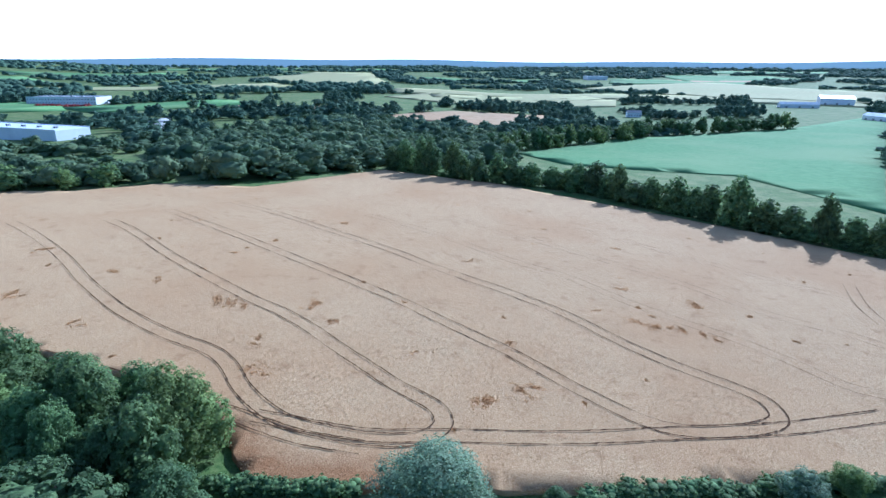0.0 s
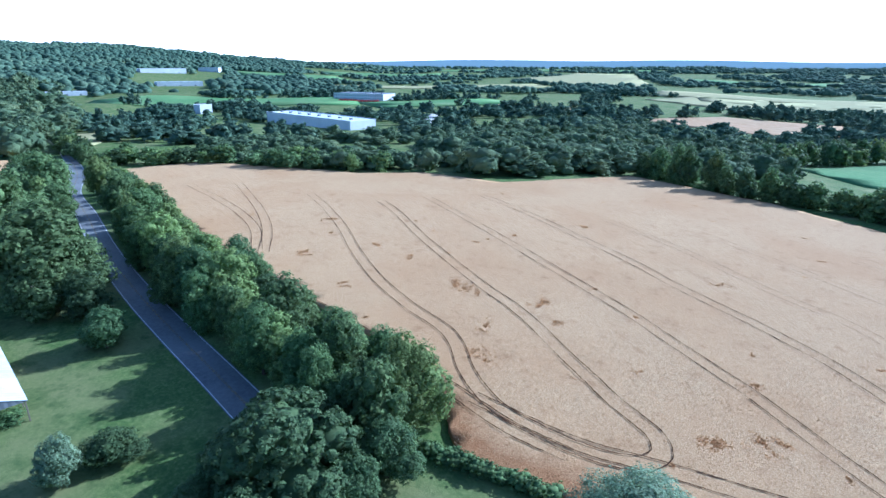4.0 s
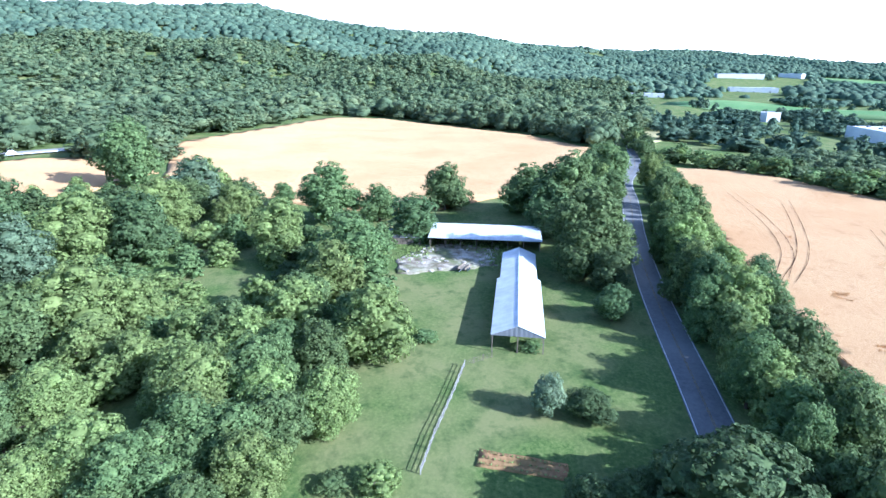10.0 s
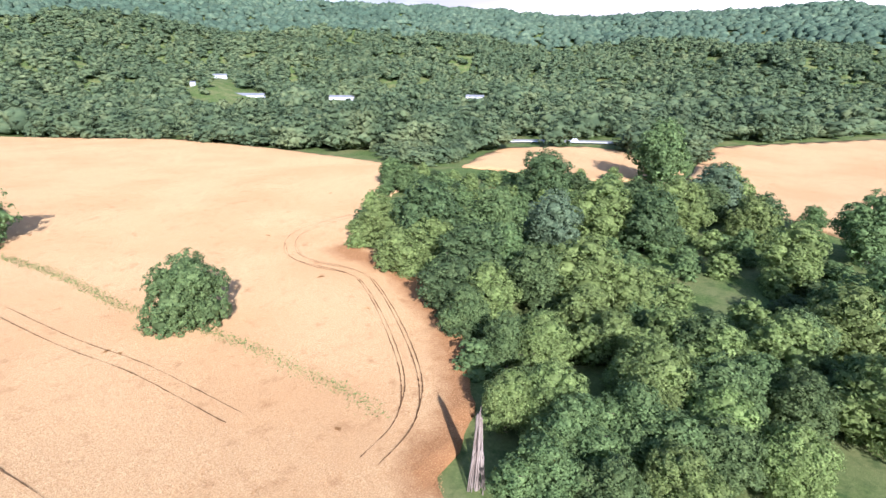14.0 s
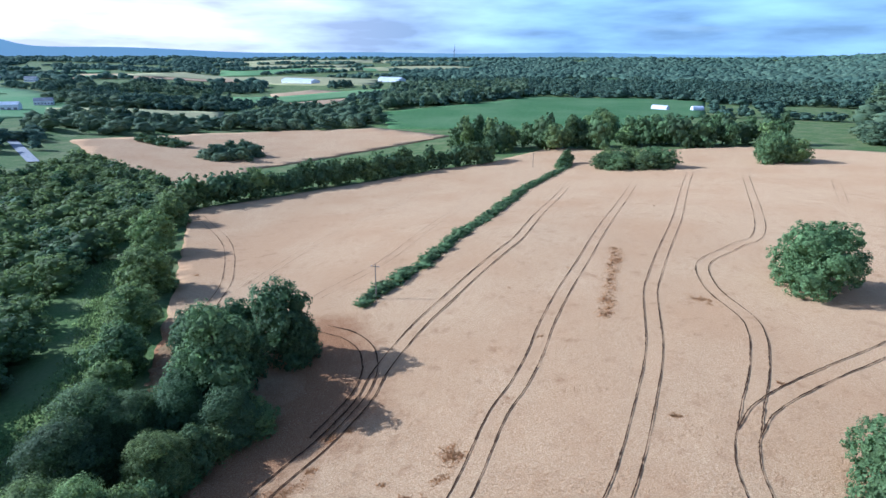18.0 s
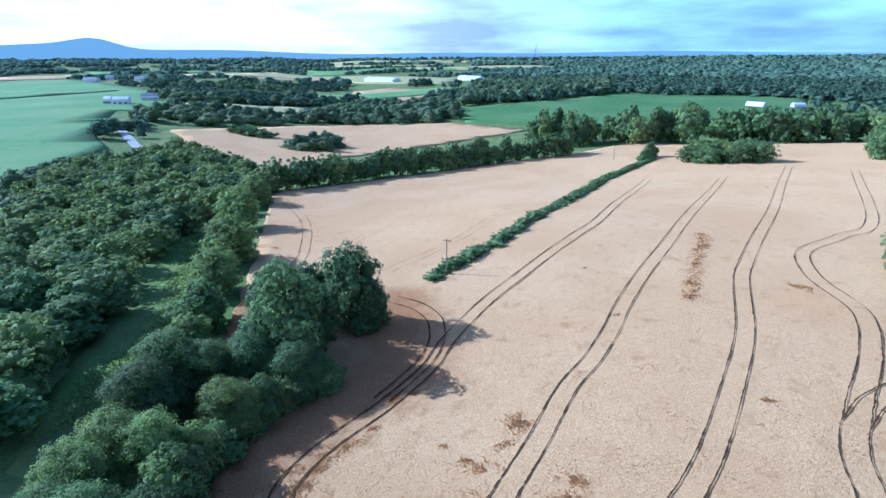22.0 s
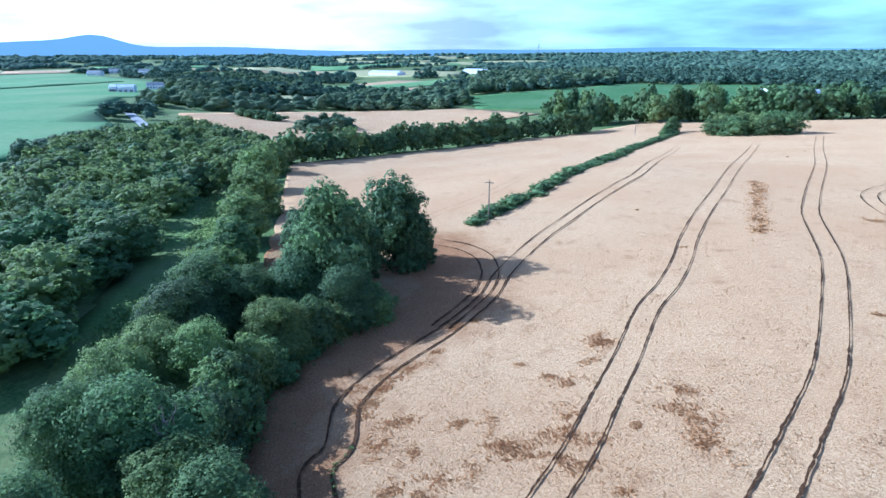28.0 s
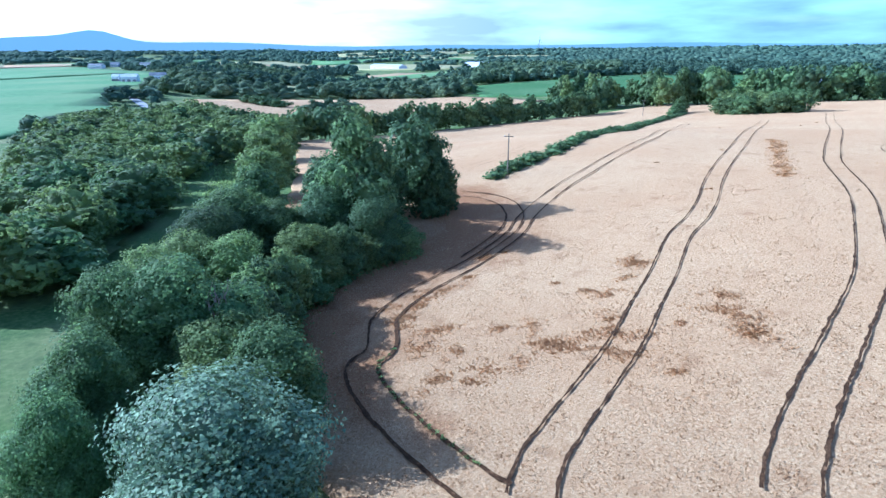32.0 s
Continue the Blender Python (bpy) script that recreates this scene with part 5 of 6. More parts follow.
def clear_of_buildings(x, y):
    """True where a tree hides no building."""
    ok = np.ones(len(x), bool)
    for _, ax, ay, bx, by, depth, hh in BUILDINGS:
        mx, my = (ax + bx) / 2, (ay + by) / 2
        reach = math.hypot(bx - ax, by - ay) * 0.55 + 8
        d0 = math.hypot(mx, my)
        ux, uy = mx / d0, my / d0
        along = x * ux + y * uy - d0
        across = np.abs(-x * uy + y * ux + mx * uy - my * ux)
        ok &= ~((across < reach) & (along > -0.2 * d0 - 15) & (along < depth + 15))
    return ok


def wood(name, places, kinds, mat, label):
    """Many small trees in one mesh: places are arrays of x, y, height, radius."""
    x, y, h, r = places
    z = ground_z(x, y)
    rng = np.random.default_rng(len(x))
    verts, faces, count = [], [], 0
    for i in range(len(x)):
        v, f = kinds[rng.integers(len(kinds))]
        a = rng.uniform(0, 6.28)
        c, s = math.cos(a), math.sin(a)
        q = np.stack([(v[:, 0] * c - v[:, 1] * s) * r[i] / 4 + x[i], (v[:, 0] * s + v[:, 1] * c) * r[i] / 4 + y[i], v[:, 2] * h[i] / 10 + z[i] - 0.5], -1)
        verts.append(q)
        faces.append(f + count)
        count += len(v)
    return tagged(new(name, mixed_mesh(name, np.concatenate(verts), np.concatenate(faces), mat, True)), label, "woodland", "", "stuff")


def wood_in(name, poly, gap, h, r, label, seed, kinds=None):
    x, y, rng = scatter(poly, gap, seed)
    free = clear_of_buildings(x, y)
    x, y = x[free], y[free]
    return wood(name, (x, y, h * rng.uniform(0.6, 1.25, len(x)), r * rng.uniform(0.7, 1.4, len(x))), kinds or LOW, canopy, label)


def toned(name, x, y, h, r, kinds, label, shares=(0.5, 0.25)):
    """A wood of three leaf tones, each one mesh."""
    x, y, h, r = (np.asarray(q, float) for q in (x, y, h, r))
    k = np.random.default_rng(len(x) + 3).random(len(x))
    for lo, hi, mat, word in ((0, shares[0], leaf, "green"), (shares[0], shares[0] + shares[1], leaf_light, "light green"), (shares[0] + shares[1], 1.01, leaf_dark, "dark green")):
        m = (k >= lo) & (k < hi)
        if m.any():
            wood(name, (x[m], y[m], h[m], r[m]), kinds, mat, word + " " + label)


def toned_row(name, line, gap, h, r, label, spread, kinds=MIDA, shares=(0.45, 0.15)):
    rng = np.random.default_rng(int(gap * 10 + len(line)))
    p = straight(line, gap, False)
    n = len(p)
    toned(name, [q.x for q in p] + rng.uniform(-spread, spread, n), [q.y for q in p] + rng.uniform(-spread, spread, n), h * rng.uniform(0.75, 1.2, n), r * rng.uniform(0.8, 1.2, n), kinds, label, shares)


toned_row("tree_row", TREE_LINE_NORTH_2, 9, 17, 7.5, "trees in a far row by the pasture", 5)
toned_row("tree_row", TREE_LINE_EAST, 6, 15, 7, "trees in a line across the wheat", 3)
toned_row("tree_row", TREE_LINE_EAST_2, 5, 22, 8, "trees in a thick belt across the wheat", 10)
toned_row("tree_row", TREE_LINE_EAST_3, 5, 21, 8.5, "trees in a thick belt behind the wheat", 10)
toned_row("tree_row", NORTH_GROVE, 5, 9.5, 6, "trees at the wheat's far end", 7, MIDA, (0.5, 0.3))
toned_row("tree_row", NORTH_ROAD_LINE, 8, 11, 6, "trees beside the far road", 4)
toned_row("tree_row", GROVE_FIELD_2, 9, 9, 7, "round trees in the far wheat", 2)
fx, fy, frng = scatter(THICKET_AREA, 10.5, 33)
far_off = np.hypot(fx + 130, fy + 26) > 10
fx, fy = fx[far_off], fy[far_off]
toned("thicket_wood", fx, fy, frng.uniform(4.5, 8.5, len(fx)), frng.uniform(3.6, 5.2, len(fx)), THKA, "broadleaf trees of the dense thicket", (0.45, 0.4))
fx, fy, frng = scatter(CREEK_WOOD, 10, 34)
fh, fr = frng.uniform(9, 12.5, len(fx)), frng.uniform(5.6, 8.4, len(fx))
close = fx**2 + fy**2 < 185**2
for some, kinds in ((close, FINE), (~close, MIDA)):
    toned("creek_wood", fx[some], fy[some], fh[some], fr[some], kinds, "broadleaf trees of the creek wood", (0.22, 0.72))
fx, fy, frng = scatter(CREEK_NEAR, 9.5, 37)
toned("creek_wood", fx, fy, frng.uniform(8.5, 11.5, len(fx)), frng.uniform(5, 7.4, len(fx)), FINE, "broadleaf trees beside the mown lane", (0.35, 0.55))
FIELDS = [WHEAT_NORTH, WHEAT_WEST, WHEAT_STRIP, WHEAT_SOUTH, FIELD_EAST, FIELD_SOY, FIELD_GREEN_EAST, FIELD_BROWN_FAR, FIELD_PALE_FAR_1, FIELD_PALE_FAR_2, FIELD_GREEN_NORTH,
          FIELD_BROWN_NORTH, FIELD_PALE_NORTH, FIELD_PALE_NORTH_2, FIELD_FAR_GREEN, FIELD_PALE_EAST, LOT, OPEN_WEST, GRASS_FAR, HIGHWAY_CUT] + PATCHES


def belt(az0, az1, r0, r1, gap, h, r, seed, cover=1.0, patch=0.0):
    """Places of trees in a ring sector, off the fields; patch > 0 leaves clearings."""
    rng = np.random.default_rng(seed)
    count = int(abs(radians(az1 - az0)) * (r1 * r1 - r0 * r0) / 2 / gap**2 * cover)
    a = np.radians(rng.uniform(az0, az1, count))
    d = np.sqrt(rng.uniform(r0 * r0, r1 * r1, count))
    x, y = -np.sin(a) * d, np.cos(a) * d
    ok = np.ones(count, bool)
    for poly in FIELDS:
        ok &= ~inside(x, y, poly)
    if patch:
        t = np.array([noise.noise((p / 210, q / 210, 4)) + 0.5 * noise.noise((p / 80, q / 80, 2)) for p, q in zip(x, y)])
        ok &= t > patch
    ok &= clear_of_buildings(x, y)
    x, y = x[ok], y[ok]
    return x, y, h * (0.95 + 0.3 * np.sin(x / 31.0) * np.cos(y / 27.0)) * rng.uniform(0.65, 1.25, len(x)), r * rng.uniform(0.7, 1.5, len(x))


wood_in("woodland", FOREST_NORTH, 11, 12.5, 8, "dense green wood beyond the wheat field", 1)
wood_in("woodland", WORKS_WOOD, 9, 8.5, 6.2, "low leafy wood in front of the warehouse", 11)
wood_in("woodland", WORKS_WOOD_BACK, 13, 9, 7, "loose trees beside the warehouse", 12)
wood_in("woodland", CREEK_FILL, 9, 8.5, 6, "green creek wood behind the tree strip", 2)
wood_in("woodland", WOOD_EAST, 15, 18, 10, "dark wood behind the soybean field", 3, LOWER)
wood_in("woodland", WOOD_EAST_2, 18, 14, 10, "scattered wood around a farm", 4, LOWER)
wood_in("woodland", WOOD_EAST_4, 16, 13, 9.5, "belt of trees between pale fields", 13, LOWER)
wood_in("woodland", WOOD_EAST_5, 18, 13, 10, "far belt of trees behind a farm", 14, BLOB)
wood_in("woodland", WOOD_EAST_3, 15, 15, 9.5, "wood between far fields", 5, LOWER)
wood_in("woodland", FRINGE_MID, 11, 11, 7.5, "leafy wood fringe behind the wheat", 6)
wood_in("woodland", GROVE_FIELD, 9, 11, 7, "small round grove in the far wheat", 7)
wood_in("woodland", FRINGE_WEST, 8, 9, 6, "light green bushy trees below the far road", 8, MIDA)
wood_in("woodland", WEST_RIM, 10, 16, 8, "dense green trees at the far edge of the wheat", 9)
wood("ridge_forest", belt(60, 212, 330, 520, 14, 19, 10.5, 21), MIDA, canopy, "dense green broadleaf forest behind the wheat")
wood("ridge_forest", belt(60, 212, 520, 820, 14.5, 18, 11.5, 28), LOWER, canopy, "dense green broadleaf forest at the foot of the ridge")
wood("ridge_forest", belt(60, 212, 820, 1500, 16, 18, 12, 22), BLOB, canopy, "dense green forest on the ridge's lower slope")
wood("ridge_forest", belt(64, 214, 1500, 2450, 15.5, 17, 11.5, 23), SHELL, haze_canopy, "dense green forest up to the ridge's crest")
wood("ridge_forest", belt(40, 64, 1500, 3600, 18, 18, 11.5, 31), SHELL, haze_canopy, "dense green forest up to the low hills' crest")
wood("plain_woods", belt(-75, 60, 420, 1300, 14, 13, 8.5, 24, 1.0, 0.05), BLOB, haze_canopy, "patches of green woodland on the plain")
wood("plain_woods", belt(-75, 72, 1300, 2900, 18, 14, 10.5, 25, 1.0, 0.1), SHELL, haze_canopy, "far belts of woodland on the plain")
wood("plain_woods", belt(-75, 72, 2900, 4700, 28, 17, 16, 29, 1.0, 0.06), SHELL, haze_canopy, "woodland along the horizon")
wood("plain_woods", belt(-150, -62, 700, 1500, 14, 13, 8.5, 26, 1.0, 0.12), BLOB, haze_canopy, "patches of green woodland on the plain")
wood("plain_woods", belt(-150, -62, 1500, 2900, 18, 14, 10.5, 27, 1.0, 0.08), SHELL, haze_canopy, "far belts of woodland on the plain")
wood("plain_woods", belt(-150, -62, 2900, 4700, 28, 17, 16, 30, 1.0, 0.02), SHELL, haze_canopy, "woodland along the horizon")
wood("plain_woods", belt(-152, -106, 950, 1600, 15, 14, 9.5, 32), BLOB, haze_canopy, "closed green woodland beyond the soybean field")
wood("plain_woods", belt(-152, -106, 1600, 3200, 22, 15, 13, 33), SHELL, haze_canopy, "closed far woodland towards the horizon")

# ---- barn, shed and yard ----
def local(x, y, dx, dy, z=None):
    """A pose at a place on the ground whose x axis runs along (dx, dy)."""
    return pose(x, y, float(ground_z(x, y)) if z is None else z, 0, 0, math.degrees(math.atan2(dy, dx)))


def tin_roof(bm, x0, x1, y_ridge, z_ridge, y_eave, z_eave, thick=0.07, ribs=0.9):
    """One sloping sheet with standing ribs, from ridge to eave."""
    lo = [(x0, y_ridge, z_ridge), (x1, y_ridge, z_ridge), (x1, y_eave, z_eave), (x0, y_eave, z_eave)]
    a = [bm.verts.new(p) for p in lo]
    b = [bm.verts.new((p[0], p[1], p[2] + thick)) for p in lo]
    bm.faces.new(b)
    bm.faces.new(a[::-1])
    for i in range(4):
        bm.faces.new((a[i], a[(i + 1) % 4], b[(i + 1) % 4], b[i]))
    x = x0 + ribs
    while x < x1 - 0.1:
        q = [bm.verts.new(p) for p in ((x, y_ridge, z_ridge + thick), (x + 0.05, y_ridge, z_ridge + thick + 0.05), (x + 0.1, y_ridge, z_ridge + thick),
                                       (x, y_eave, z_eave + thick), (x + 0.05, y_eave, z_eave + thick + 0.05), (x + 0.1, y_eave, z_eave + thick))]
        bm.faces.new((q[0], q[1], q[4], q[3]))
        bm.faces.new((q[1], q[2], q[5], q[4]))
        x += ribs
    return bm


def roof_panels(owner, x0, x1, y_ridge, z_ridge, y_eave, z_eave, mat=None, width=0.9):
    """Overlapping ribbed sheets side by side, each a part."""
    count = max(1, round((x1 - x0) / width))
    w = (x1 - x0) / count
    for k in range(count):
        bm = bmesh.new()
        prof = ((0.0, 0.0), (w * 0.9, 0.0), (w * 0.95, 0.05), (w * 1.0, 0.0), (w * 1.0, 0.06), (w * 0.95, 0.11), (w * 0.9, 0.06), (0.0, 0.06))
        dz = 0.006 * (k % 2)
        rings = [[bm.verts.new((x0 + k * w + px, y, z + pz + dz)) for px, pz in prof] for y, z in ((y_ridge, z_ridge), (y_eave, z_eave))]
        for i in range(len(prof)):
            j = (i + 1) % len(prof)
            bm.faces.new((rings[0][i], rings[0][j], rings[1][j], rings[1][i]))
        bm.faces.new(rings[0])
        bm.faces.new(rings[1][::-1])
        bmesh.ops.recalc_face_normals(bm, faces=bm.faces[:])
        part("roof_panel", bm, mat or tin, owner)


BARN = local(-87.0, 30.45, -0.95, 0.312, -4.95)
barn = thing("pole_barn", BARN, "long open pole barn with a shiny galvanised gable roof", "barn")
for x0, x1, half, eave, ridge in ((0.0, 28.6, 5.0, 3.2, 5.2), (28.75, 48.0, 4.3, 3.1, 4.85)):
    for s in (-1, 1):
        roof_panels(barn, x0, x1, 0, ridge, s * half, eave)
    part("ridge_cap", box(bmesh.new(), (x0, -0.16, ridge + 0.07), (x1, 0.16, ridge + 0.13), 0.03), tin, barn)
    for x in np.arange(x0 + 0.25, x1, 4.7):
        for s in (-1, 1):
            part("post", box(bmesh.new(), (x - 0.09, s * (half - 0.3) - 0.09, -0.6), (x + 0.09, s * (half - 0.3) + 0.09, eave + 0.1), 0.01), timber, barn)
        part("truss", box(bmesh.new(), (x - 0.05, -half + 0.3, eave - 0.1), (x + 0.05, half - 0.3, eave + 0.05)), timber, barn)
    for s in (-1, 1):
        part("eave_beam", box(bmesh.new(), (x0 + 0.1, s * (half - 0.3) - 0.06, eave - 0.12), (x1 - 0.1, s * (half - 0.3) + 0.06, eave + 0.08)), timber, barn)
for x in (0.06, 28.7, 47.9):
    half, eave, ridge = (4.3, 3.1, 4.85) if x > 30 else (5.0, 3.2, 5.2)
    n = 22
    bm = bmesh.new()
    lower, upper = [], []
    for k in range(n + 1):
        y = -half + 2 * half * k / n
        w = x + (0.04 if k % 2 else 0.0)
        lower.append(bm.verts.new((w, y, eave - 0.12)))
        upper.append(bm.verts.new((w, y, ridge - (ridge - eave) * abs(y) / half - 0.03)))
    for k in range(n):
        bm.faces.new((lower[k], lower[k + 1], upper[k + 1], upper[k]))
    part("gable_cladding", bm, grey_roof, barn, "grey corrugated gable end")
part("center_post", box(bmesh.new(), (0.15, -0.1, -0.6), (0.35, 0.1, 3.3), 0.01), timber, barn)
for s, x0, x1 in ((-1, 16, 28.6), (1, 20, 48)):
    bm = bmesh.new()
    for k in range(int((x1 - x0) / 0.3)):
        box(bm, (x0 + k * 0.3, s * 4.1 - 0.02, 0.1), (x0 + k * 0.3 + 0.27, s * 4.1 + 0.02, 2.4))
    part("side_boarding", bm, timber, barn, "weathered grey boards")

SHED = local(-146.5, 40.5, 9.1, 30.0)
shed = thing("open_shed", SHED, "long low open-fronted shed with a pale metal roof", "shed")
roof_panels(shed, -17.2, 15.6, 13.0, 3.9, -0.5, 3.15)
part("back_wall", box(bmesh.new(), (-16.8, 12.4, -0.8), (15.2, 12.55, 3.8)), timber, shed, "dark boarded back wall")
for x in (-16.8, 15.1):
    part("end_wall", box(bmesh.new(), (x, 0.2, -0.8), (x + 0.1, 12.4, 3.1)), timber, shed)
for x in np.arange(-16.6, 15.2, 4.5):
    part("post", box(bmesh.new(), (x - 0.1, 0.0, -0.8), (x + 0.1, 0.2, 3.15), 0.01), timber, shed)
low = thing("low_lean_to", local(-157.0, 17.0, 9.1, 30.0), "low dark lean-to at the shed's end", "shed")
roof_panels(low, -9.5, 6.0, 8.0, 2.6, 0.0, 2.1, grey_roof)
part("front_wall", box(bmesh.new(), (-9.3, 0.15, -0.6), (5.8, 0.3, 2.05)), timber, low)
part("back_wall", box(bmesh.new(), (-9.3, 7.6, -0.6), (5.8, 7.75, 2.5)), timber, low)
for x in (-9.3, 5.7):
    part("end_wall", box(bmesh.new(), (x, 0.3, -0.6), (x + 0.1, 7.6, 2.1)), timber, low)

def broken_slab(rng, w, d, h):
    """A flat chunk with an uneven five- to seven-sided outline."""
    n = rng.randint(5, 7)
    rim = [(math.cos(k * 6.283 / n) * w * rng.uniform(0.7, 1.1), math.sin(k * 6.283 / n) * d * rng.uniform(0.7, 1.1)) for k in range(n)]
    verts = [(x, y, -0.1) for x, y in rim] + [(x * 0.94, y * 0.94, h) for x, y in rim]
    faces = [tuple(range(n, 2 * n))] + [(k, (k + 1) % n, n + (k + 1) % n, n + k) for k in range(n)]
    return verts, faces


field("yard", BARN_YARD, rubble, 0.16, 3, "broken pale concrete yard with weeds in front of the shed", "yard", wobble=2.5)
field("garden_bed", GARDEN_PLOT, soil, 0.2, 1.5, "bare reddish vegetable bed in the lawn", "garden bed", wobble=0.5)
trailer = thing("farm_trailer", local(-131.6, 30.5, 0.8, -0.6), "small weathered flat farm trailer parked in the yard", "trailer")
part("bed", box(bmesh.new(), (-2.1, -1.0, 0.75), (2.1, 1.0, 0.9), 0.02), timber, trailer)
for y in (-1.0, 0.94):
    part("side_board", box(bmesh.new(), (-2.1, y, 0.9), (2.1, y + 0.06, 1.35), 0.01), timber, trailer)
part("drawbar", box(bmesh.new(), (2.1, -0.06, 0.68), (3.5, 0.06, 0.8), 0.01), grey_roof, trailer)
for x in (-0.7, 0.5):
    for y in (-1.05, 1.05):
        bm = bmesh.new()
        bmesh.ops.create_cone(bm, cap_ends=True, segments=12, radius1=0.38, radius2=0.38, depth=0.22, matrix=pose(x, y, 0.38, 90))
        part("wheel", bm, dark_glass, trailer, "black tyre")
slab_rng = random.Random(21)
sx0, sx1 = min(p[0] for p in BARN_YARD), max(p[0] for p in BARN_YARD)
sy0, sy1 = min(p[1] for p in BARN_YARD), max(p[1] for p in BARN_YARD)
for k in range(60):
    x, y = slab_rng.uniform(sx0, sx1), slab_rng.uniform(sy0, sy1)
    if not inside(np.array([x]), np.array([y]), BARN_YARD)[0]:
        continue
    w, d, h = slab_rng.uniform(0.4, 1.6), slab_rng.uniform(0.3, 1.0), slab_rng.uniform(0.08, 0.3)
    slab = mesh_object("concrete_slab", *broken_slab(slab_rng, w, d, h), worn_slab)
    slab.matrix_basis = local(x, y, slab_rng.uniform(-1, 1), slab_rng.uniform(-1, 1)) @ pose(0, 0, 0.14, slab_rng.uniform(-6, 6), slab_rng.uniform(-6, 6))
    tagged(slab, "broken piece of pale concrete slab lying in the yard", "rubble", "broken slabs in the yard")
garden_rng = random.Random(3)
ax, ay = GARDEN_PLOT[0]
bx, by = GARDEN_PLOT[1]
cx, cy = GARDEN_PLOT[3]
for i in range(3):
    row_thing = thing("vegetable_row", pose(0, 0, 0), "row of small green vegetable plants in the soil", "plants", "rows in the garden bed")
    bm = bmesh.new()
    for k in range(24):
        u, v = (k + garden_rng.random()) / 24, (i + 0.5) / 3
        x, y = ax + (bx - ax) * u + (cx - ax) * v, ay + (by - ay) * u + (cy - ay) * v
        z = float(ground_z(x, y)) + 0.2
        for q in range(5):
            a, r = garden_rng.random() * 6.28, garden_rng.uniform(0.12, 0.3)
            bm.faces.new([bm.verts.new(p) for p in ((x, y, z), (x + math.cos(a) * r, y + math.sin(a) * r, z + r * 0.8), (x + math.cos(a + 0.7) * r, y + math.sin(a + 0.7) * r, z + r * 0.5))])
    part("leaves", bm, leaf_light, row_thing)

# white board fence from the barn's corner down the lawn
fence = thing("paddock_fence", pose(0, 0, 0), "weathered pale post and rail fence across the lawn", "fence")
fence_pts = straight(FENCE_LINE, 2.4, False)
for i, p in enumerate(fence_pts):
    z = float(ground_z(p.x, p.y))
    part("post", box(bmesh.new(), (p.x - 0.065, p.y - 0.065, z - 0.4), (p.x + 0.065, p.y + 0.065, z + 1.4), 0.01), pale_rail, fence)
    if i:
        q = fence_pts[i - 1]
        zq = float(ground_z(q.x, q.y))
        for hgt in (0.35, 0.75, 1.15):
            bm = bmesh.new()
            limb(bm, (q.x, q.y, zq + hgt), (p.x, p.y, z + hgt), 0.05, 0.05, 4)
            part("rail", bm, pale_rail, fence)


def gate_stretch(a, b):
    g = thing("wire_fence", pose(0, 0, 0), "short overgrown wire fence at the barn corner", "fence")
    pts = straight([a, b], 1.8, False)
    for i, p in enumerate(pts):
        z = float(ground_z(p.x, p.y))
        part("post", box(bmesh.new(), (p.x - 0.05, p.y - 0.05, z - 0.4), (p.x + 0.05, p.y + 0.05, z + 1.3)), timber, g)
        if i:
            q = pts[i - 1]
            for hgt in (0.3, 0.7, 1.1):
                bm = bmesh.new()
                limb(bm, (q.x, q.y, float(ground_z(q.x, q.y)) + hgt), (p.x, p.y, z + hgt), 0.02, 0.02, 3)
                part("wire", bm, timber, g)


gate_stretch(FENCE_LINE[0], (-86.5, 25.5))

# ---- poles, dead tree ----
for x, y in POLES:
    pole = thing("utility_pole", local(x, y, 0.6, 0.8), "thin weathered wooden utility pole in the wheat", "utility pole", "poles along the hedge")
    bm = bmesh.new()
    limb(bm, (0, 0, -0.8), (0, 0, 9.6), 0.17, 0.11, 8)
    part("shaft", bm, timber, pole)
    part("crossarm", box(bmesh.new(), (-1.1, -0.06, 8.9), (1.1, 0.06, 9.05), 0.01), timber, pole)
    for dx in (-0.95, 0.0, 0.95):
        bm = bmesh.new()
        bmesh.ops.create_cone(bm, cap_ends=True, segments=6, radius1=0.06, radius2=0.04, depth=0.2, matrix=pose(dx, 0, 9.15))
        part("insulator", bm, white_wall, pole)

sx, sy = SNAG[0]
snag = thing("dead_tree", local(sx, sy, 1, 0), "bare grey dead tree hung with dry vines", "dead tree")
snag_rng = random.Random(8)
bm = bmesh.new()
limb(bm, (0, 0, -0.6), (0.2, 0.1, 5), 0.3, 0.2, 7)
limb(bm, (0.2, 0.1, 5), (0.1, 0.3, 12.5), 0.2, 0.04, 6)
part("trunk", bm, dead_wood, snag)
for k in range(60):
    a, r = snag_rng.random() * 6.28, snag_rng.uniform(0.4, 1.5)
    z1 = snag_rng.uniform(4.5, 11.5)
    z0 = max(0.0, z1 - snag_rng.uniform(3, 7))
    r *= 1 - 0.06 * z1
    bm = bmesh.new()
    limb(bm, (math.cos(a) * r * 1.2, math.sin(a) * r * 1.2, z0), (math.cos(a + 0.4) * r * 0.8, math.sin(a + 0.4) * r * 0.8, z1), 0.07, 0.1, 4)
    part("dry_vine", bm, dead_wood, snag)

